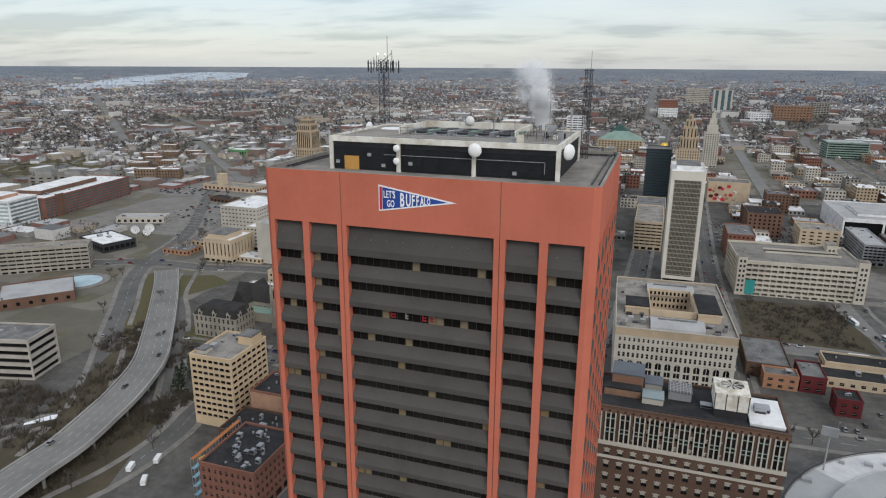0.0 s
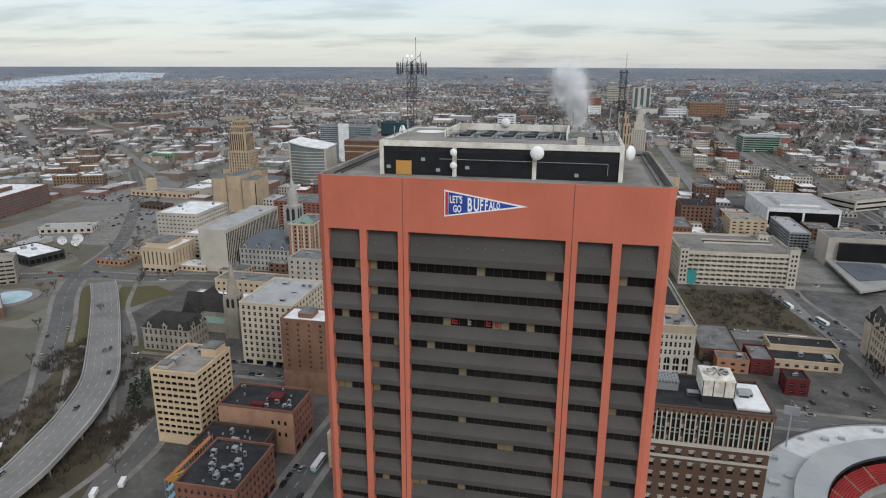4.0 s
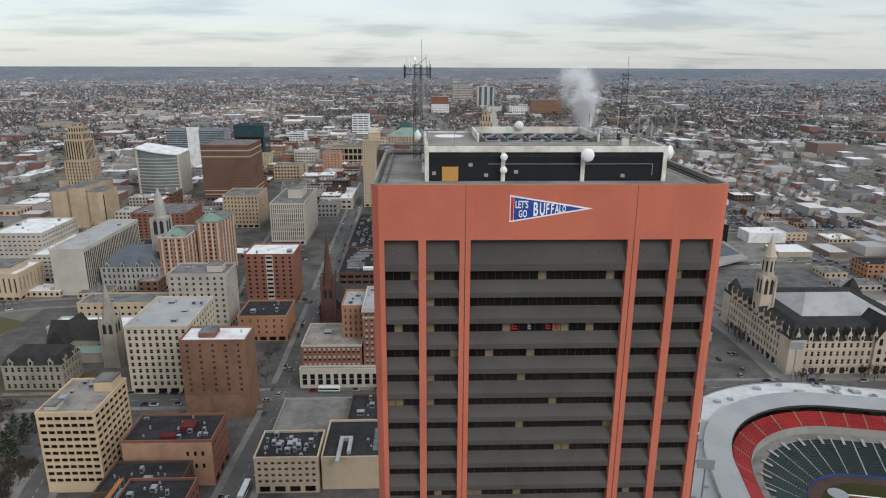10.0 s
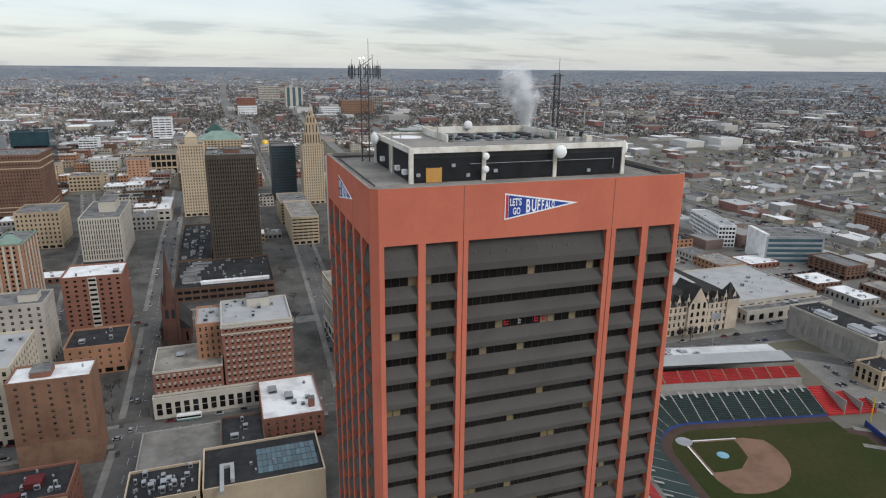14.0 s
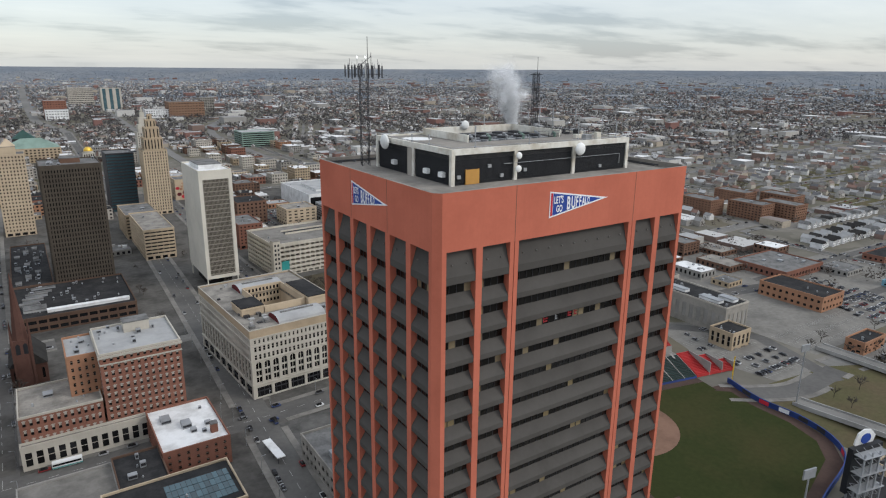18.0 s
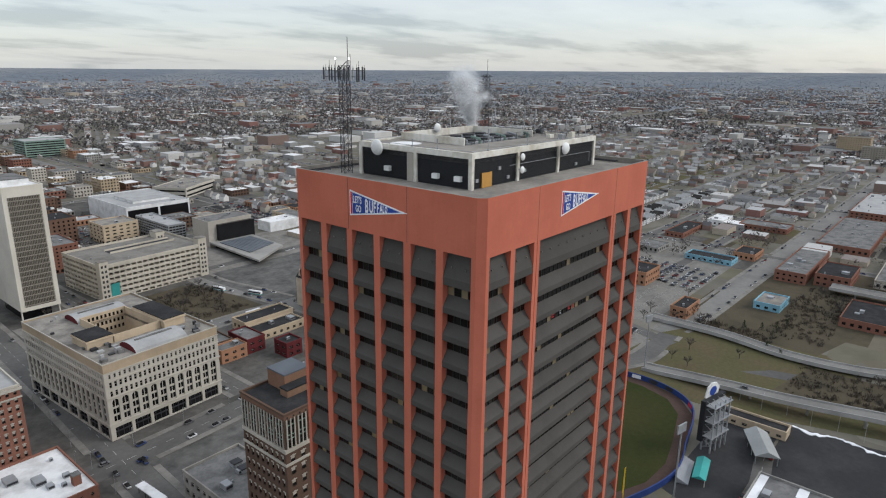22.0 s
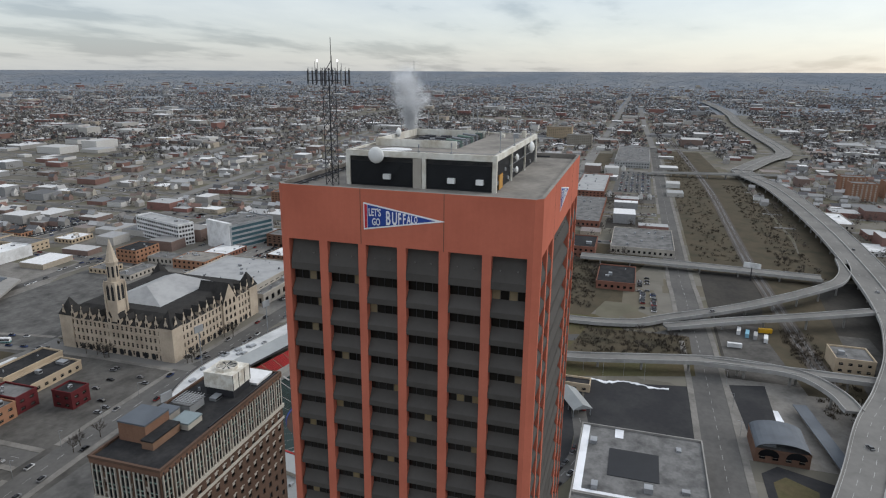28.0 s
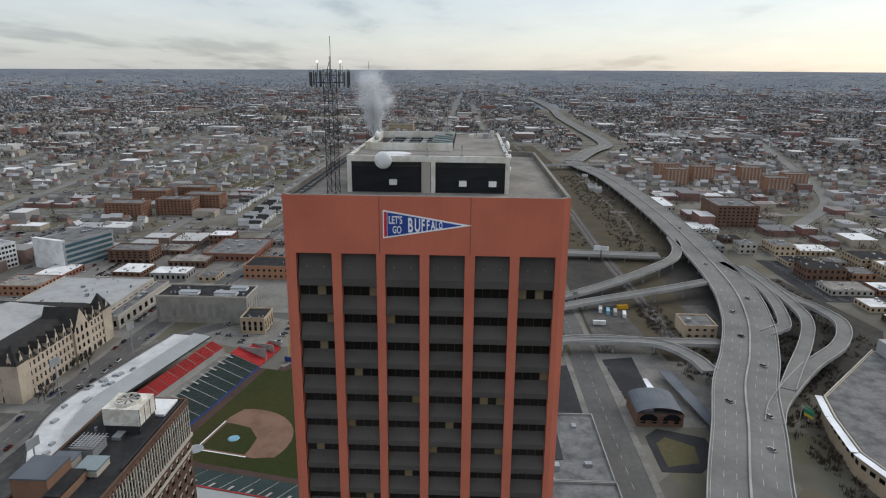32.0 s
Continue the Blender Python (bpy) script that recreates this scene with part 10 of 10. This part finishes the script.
for row_ in ((344, 575, 870, 10.5, 1), (362, 590, 860, 11.5, 2), (398, 650, 820, 11, 3)):
    house_row(*row_)


def distant_cars():
    """Parked and moving cars too many to count: along kerbs and in rows on the car parks."""
    rg = np.random.default_rng(44)
    px, py, pa = [], [], []
    for nm, _, line, width, _, _, _ in STREETS:
        for a, c in zip(line, line[1:]):
            d = (c - a).length
            t = Vector((c.x - a.x, c.y - a.y, 0)).normalized()
            for q in np.arange(4, d, 6.2):
                for side in (-1, 1):
                    p = a + t * q + Vector((t.y, -t.x, 0)) * side * (width / 2 - 1.1)
                    r = math.hypot(p.x - HUB.x, p.y - HUB.y)
                    if nm not in ("street_7", "street_11", "street_15", "street_16", "street_17", "street_8", "street_9") and rg.random() < (0.24 if r < 900 else 0.16) and r < 1500:
                        px.append(p.x), py.append(p.y), pa.append(math.atan2(-t.x, t.y))
    for x0, y0, x1, y1, fill in ((250, 205, 294, 232, .5), (404, 206, 468, 236, .55), (-566, 600, -480, 690, .1), (302, 694, 468, 796, .45), (284, 334, 340, 342, .6), (64, 705, 300, 800, .35), (-690, 730, -560, 770, .2), (300, 395, 425, 430, .55), (465, 505, 600, 560, .6), (-330, 560, -232, 630, .5), (428, 244, 470, 292, .7), (560, 60, 600, 94, .5), (-205, 570, -160, 620, .25), (345, 50, 395, 64, .6), (884, 52, 1096, 106, .4), (1010, 118, 1046, 160, .5)):
        for y in np.arange(y0 + 3, y1, 8.5):
            for x in np.arange(x0 + 2, x1, 2.8):
                if rg.random() < fill:
                    px.append(x + rg.normal(0, .15)), py.append(y + rg.normal(0, .25)), pa.append(0.0)
    n = len(px)
    one = np.ones(n)
    v, f, m = stamp(car_v, car_f, car_m, np.array(px), np.array(py), one * 0.15, one, one * rg.uniform(0.9, 1.12, n), one * rg.uniform(0.95, 1.3, n), np.array(pa))
    bulk("distant_cars", v, f, ("car_mix", "glass_dark"), m, "many parked cars along kerbs and on car parks", "cars")


distant_cars()
downtown()
town_streets()
houses()
sheds(11, 1900, 450, 1800, 16, 36, 5, 14, 0.8, 670)
sheds(12, 2600, 1500, 9000, 20, 70, 5, 22, 0.8)
trees(23, 8000, 560, 1700, 0.85, 9, "near_trees", 40, 0.075)
trees(21, 76000, 1400, 5600, 0.72, 11, "far_trees", 7, 0.22)
# outermost belt, in the colour with haze painted in
trees(22, 36000, 4300, 20000, 0.7, 14, "hazed_woods", 7, 0.24)


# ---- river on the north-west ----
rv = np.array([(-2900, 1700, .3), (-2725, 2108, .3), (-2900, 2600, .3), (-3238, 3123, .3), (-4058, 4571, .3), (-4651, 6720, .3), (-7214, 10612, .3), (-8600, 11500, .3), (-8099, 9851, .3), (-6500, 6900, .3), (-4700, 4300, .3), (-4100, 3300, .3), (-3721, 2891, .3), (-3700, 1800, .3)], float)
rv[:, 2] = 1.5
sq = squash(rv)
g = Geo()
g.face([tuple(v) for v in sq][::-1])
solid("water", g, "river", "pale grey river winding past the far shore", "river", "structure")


# ---- bare trees ----
def tree_meshes(seed, tall):
    rt = random.Random(seed)
    tg, cg = Geo(), Geo()
    tips = []
    def limb(a, d, length, r, depth, g):
        b = a + d * length
        n = len(g.v)
        u = d.orthogonal().normalized()
        w = d.cross(u)
        k = 5 if depth == 0 else 3
        for p, rr in ((a, r), (b, r * 0.6)):
            for i in range(k):
                t = 2 * math.pi * i / k
                g.v.append(tuple(p + rr * (u * math.cos(t) + w * math.sin(t))))
        for i in range(k):
            g.f.append((n + i, n + (i + 1) % k, n + k + (i + 1) % k, n + k + i))
            g.m.append(0)
        return b
    top = limb(Vector((0, 0, 0)), Vector((rt.uniform(-.05, .05), rt.uniform(-.05, .05), 1)).normalized(), tall * 0.32, tall * 0.024, 0, tg)
    nodes = [(top, Vector((0, 0, 1)), 0)]
    for i in range(6):
        a = 2 * math.pi * i / 6 + rt.uniform(-.4, .4)
        d = Vector((math.cos(a) * 0.75, math.sin(a) * 0.75, rt.uniform(0.6, 1.3))).normalized()
        b = limb(top * rt.uniform(0.75, 1.0), d, tall * rt.uniform(0.25, 0.36), tall * 0.012, 1, tg)
        for j in range(5):
            e_ = (d + Vector((rt.uniform(-.8, .8), rt.uniform(-.8, .8), rt.uniform(-.2, .7)))).normalized()
            s = top.lerp(b, rt.uniform(0.45, 1.0))
            c_ = limb(s, e_, tall * rt.uniform(0.12, 0.24), tall * 0.007, 2, cg)
            for q in range(6):
                f_ = (e_ + Vector((rt.uniform(-1, 1), rt.uniform(-1, 1), rt.uniform(-.4, .8)))).normalized()
                s2 = s.lerp(c_, rt.uniform(0.3, 1.0))
                u = f_.orthogonal().normalized() * tall * 0.009
                e2 = s2 + f_ * tall * rt.uniform(0.08, 0.17)
                cg.face((s2 - u, s2 + u, e2))
    return tg.mesh("trunk", "bark"), cg.mesh("crown", "twigs")


TREES = [tree_meshes(50 + i, 1.0) for i in range(5)]


def bare_tree(x, y, h, rt, z=0.0):
    i = rt.randrange(5)
    root = thing("bare_tree", "leafless grey-brown street tree", "tree", x, y, z, rt.uniform(0, 360), "bare trees")
    for nm, me in zip(("trunk", "crown"), TREES[i]):
        o = part(nm, me, None, root)
        o.matrix_basis = Matrix.Diagonal((h * rt.uniform(0.9, 1.15), h * rt.uniform(0.9, 1.15), h, 1))
    return root


rt = random.Random(77)
groves = [(68, 138, 448, 528, 44), (168, 180, 330, 338, 3), (-232, -214, 150, 235, 9), (-262, -240, 130, 240, 10), (-300, -272, 215, 330, 14), (-248, -228, 236, 316, 7), (-300, -290, 326, 350, 4), (-410, -340, 290, 400, 6), (-385, -355, 440, 470, 8), (-345, -310, 290, 316, 7), (62, 88, 312, 332, 4), (255, 300, 110, 170, 6), (262, 306, 34, 100, 9), (330, 352, 172, 200, 8), (370, 480, 102, 136, 12), (-121, -120, 380, 470, 6), (-152, -141, 330, 392, 7), (-40, -26, 440, 560, 7), (8, 50, 470, 560, 8), (215, 290, -130, -95, 9), (300, 420, -175, -150, 9), (480, 640, -80, -62, 10), (310, 390, 205, 215, 4), (-520, -440, 520, 580, 10), (165, 230, 328, 336, 7), (156, 163, 342, 420, 6), (-450, -420, 400, 430, 4)]
for x0_, x1_, y0_, y1_, n_ in groves:
    for i in range(n_):
        bare_tree(rt.uniform(x0_, x1_), rt.uniform(y0_, y1_), rt.uniform(6.5, 12.5), rt) if i % 4 else None


def evergreen(x, y, h, rt):
    root = thing("evergreen_tree", "dark green evergreen in a yard", "tree", x, y, 0, rt.uniform(0, 360), "evergreens")
    g = Geo()
    g.cone(0, 0, 0, h * 0.9, 0.25, 0.05, 6)
    part("trunk", g, "bark", root)
    g = Geo()
    for i in range(170):
        z = rt.uniform(0.08, 0.98) * h
        r = (1 - z / h) * h * 0.34 + 0.2
        a = rt.uniform(0, 6.28)
        q = r * rt.uniform(0.5, 1.0)
        p = Vector((math.cos(a) * q, math.sin(a) * q, z))
        s = 0.09 * h
        g.face([p + Vector((rt.uniform(-s, s), rt.uniform(-s, s), rt.uniform(-s, s * 0.3))) for _ in range(3)])
    part("crown", g, "evergreen", root)


for x, y, h in ((-242, 300, 11), (-246, 290, 10), (-240, 262, 12), (-244, 276, 9), (-238, 312, 9), (345, 150, 7), (352, 140, 6), (360, 132, 7), (372, 128, 6), (318, 128, 6), (310, 118, 6)):
    evergreen(x, y, h, rt)
for x, y, h in ((-247, 268, 13), (-250, 276, 12), (-246, 283, 13), (-254, 287, 11)):
    evergreen(x, y, h, rt)


# ---- cars ----
def car_meshes():
    g = Geo()
    g.box(-0.9, -2.25, 0.35, 0.9, 2.25, 0.85)
    n = len(g.v)
    lo = [(-0.86, -1.5, 0.85), (0.86, -1.5, 0.85), (0.86, 1.75, 0.85), (-0.86, 1.75, 0.85)]
    hi = [(-0.7, -0.7, 1.45), (0.7, -0.7, 1.45), (0.7, 1.2, 1.45), (-0.7, 1.2, 1.45)]
    g.face(hi)
    for wx in (-0.8, 0.8):
        for wy in (-1.4, 1.4):
            g.rod((wx - 0.1, wy, 0.33), (wx + 0.1, wy, 0.33), 0.33, 8, 1)
    body = g.mesh("body", "car_paint", "tyre")
    q = Geo()
    for i in range(4):
        j = (i + 1) % 4
        q.face((lo[i], lo[j], hi[j], hi[i]))
    glass = q.mesh("windows", "glass_dark")
    return body, glass, wheel_mesh()


CAR = car_meshes()


def car(x, y, ang, z=0.1, s=1.0):
    root = thing("car", "small parked or driving car on asphalt", "car", x, y, z, ang, "cars")
    part("body", CAR[0], None, root)
    part("cabin_glass", CAR[1], None, root)
    return root


rc = random.Random(31)
lots = [(88, 150, 338, 346, 0, 5), (112, 150, 360, 368, 0, 4), (250, 296, 240, 250, 0, 9), (258, 300, 262, 270, 0, 7), (402, 470, 236, 240, 0, 8), (400, 450, 58, 64, 0, 9), (310, 400, 706, 712, 0, 5), (290, 380, 440, 448, 0, 8), (400, 470, 470, 500, 0, 8)]
for x0_, x1_, y0_, y1_, ang, n_ in lots:
    xs = [x0_ + 2.7 * i for i in range(int((x1_ - x0_) / 2.7))]
    rc.shuffle(xs)
    for x in xs[:n_]:
        car(x, rc.choice((y0_, y1_)), ang + rc.choice((0, 180)), 0.1)
lanes_ = {"street_1": 5, "street_2": 3, "street_3": 6, "street_4": 4, "street_5": 3, "street_6": 4, "street_9": 4, "street_10": 4, "street_11": 3}
for nm, _, line, width, _, _, _ in STREETS:
    for _ in range(lanes_.get(nm, 0)):
        i = rc.randrange(len(line) - 1)
        a, c_ = line[i], line[i + 1]
        if (a - Vector((-75, 35, 0))).length > 700:
            continue
        p = a.lerp(c_, rc.random())
        d = (c_ - a).normalized()
        s = rc.choice((-1, 1)) * (width / 2 - rc.choice((1.2, 4.0)))
        p = p + Vector((d.y, -d.x, 0)) * s
        car(p.x, p.y, math.degrees(math.atan2(-d.x, d.y)) + (180 if s < 0 else 0), 0.17)
for x, y, z, ang in ((120, -40, 13.05, 110), (165, -38, 12.75, 108), (210, -75, 12.2, 290), (255, -80, 12.1, 115), (300, -92, 12.05, 110), (330, -115, 12.05, 290), (150, -52, 12.9, 290), (420, -115, 12.05, 105), (560, -135, 12.05, 270), (-262, 245, 8.1, 15), (-275, 285, 6.8, 30), (-300, 318, 4.9, 35), (-252, 190, 8.75, 5), (240, 120, 5.1, 0), (350, 12, 6.3, 40)):
    car(x, y, ang, z)


def bus(x, y, ang, z=0.15, label="white city bus on the street"):
    root = thing("bus", label, "bus", x, y, z, ang, "buses")
    g = Geo()
    g.box(-1.3, -6, 0.4, 1.3, 6, 3.1)
    g.box(-1.1, -5.4, 3.1, 1.1, 5.4, 3.3)
    part("body", g, "roof_white", root)
    g = Geo()
    g.box(-1.32, -5.6, 1.6, 1.32, 5.8, 2.6)
    part("windows", g, "glass_dark", root)
    g = Geo()
    g.box(-1.325, -6.02, 0.5, 1.325, 6.02, 1.0)
    part("stripe", g, "teal", root)
    for wx in (-1.15, 1.15):
        for wy in (-3.6, 3.8):
            part("wheel", CAR[2], None, root, at=pose(wx, wy, 0.42) @ Matrix.Diagonal((1.4, 1.4, 1.4, 1)))


bus(130, 434, 90)
bus(142, 500, 12)
bus(156, 470, -160)
bus(-128, 236, -2)
bus(-104, 325, 88)


def tram_shelter(x, y, ang):
    root = thing("tram_shelter", "white-roofed tram shelter on the main street", "shelter", x, y, 0.1, ang)
    g = Geo()
    g.box(-2.0, -9, 3.2, 2.0, 9, 3.6)
    part("roof", g, "roof_white", root)
    for i in range(4):
        g = Geo()
        g.box(-1.4, -8 + i * 5.2, 0, -1.2, -7.8 + i * 5.2, 3.2)
        part("post", g, "steel_dark", root)


tram_shelter(-22, 283, 4)


def street_lamp(x, y, ang):
    g = Geo()
    g.rod((0, 0, 0), (0, 0, 9), 0.09, 5)
    g.rod((0, 0, 9), (1.8, 0, 9.3), 0.06, 4)
    g.box(1.5, -0.15, 9.2, 2.3, 0.15, 9.35)
    solid("street_lamp", g, "steel_grey", "tall grey street lamp beside the road", "street lamp", group="street lamps", at=pose(x, y, 0.15, 0, 0, ang))


for i in range(9):
    street_lamp(-32.5 + i * 0.9, 245 + i * 26, 0)
    street_lamp(-122.2 - i * 0.3, 256 + i * 26, 180)
    street_lamp(230 + 3 * (i % 2), 60 + i * 12, 0) if i < 6 else street_lamp(180 + 30 * (i - 6), 13.5, 90)
for i in range(8):
    street_lamp(-60 + i * 26, 329.5, -90)

# ---- overhead road sign ----
sg = thing("road_sign", "green overhead freeway sign on a pole", "sign", 150, -67, 0, 20)
g = Geo()
g.rod((0, 0, 0), (0, 0, 20), 0.2, 6)
g.rod((0, 0, 19.5), (-7, 0, 19.5), 0.14, 6)
part("pole", g, "steel_grey", sg)
g = Geo()
g.box(-7, -0.25, 17, -1.5, -0.1, 20.5)
part("panel", g, "road_green", sg)
g = Geo()
g.box(-7, -0.27, 15.8, -1.5, -0.1, 17)
part("exit_tab", g, "pole_yellow", sg)
for i in range(3):
    g = Geo()
    g.box(-6.5, -0.28, 19.4 - i * 0.9, -2.2 - i * 0.4, -0.252, 19.8 - i * 0.9)
    part("text_bar", g, "sign_white", sg)


# ---- steam from the tower roof ----
def steam():
    """A drifting column of many fine flecks, gathered in billows."""
    rg = np.random.default_rng(9)
    n, m = 420000, 70
    tc = (np.arange(m) + rg.random(m)) / m
    wide = 0.3 + 3.3 * tc ** 0.75
    cx = -20.7 - 2.6 * tc ** 1.6 + rg.normal(0, 0.4, m) * wide
    cy = 117.6 + 0.5 * tc + rg.normal(0, 0.4, m) * wide
    cz = 165.0 + 12.0 * tc + rg.normal(0, 0.5, m)
    wt = (0.18 + tc) * (1.08 - tc) ** 1.1 * rg.uniform(0.3, 1.6, m)
    pick = rg.choice(m, n, p=wt / wt.sum())
    p = np.stack([cx, cy, cz], -1)[pick] + rg.normal(0, 0.27, (n, 3)) * wide[pick][:, None] * rg.uniform(0.4, 1.5, (n, 1))
    v = (p[:, None, :] + rg.normal(0, 0.021, (n, 3, 3))).reshape(-1, 3)
    f = np.concatenate([np.arange(3 * n).reshape(-1, 3), -np.ones((n, 1), int)], 1)
    bulk("steam_plume", v, f, ("steam",), np.zeros(n, int), "white steam drifting up from the tower roof", "steam")


steam()
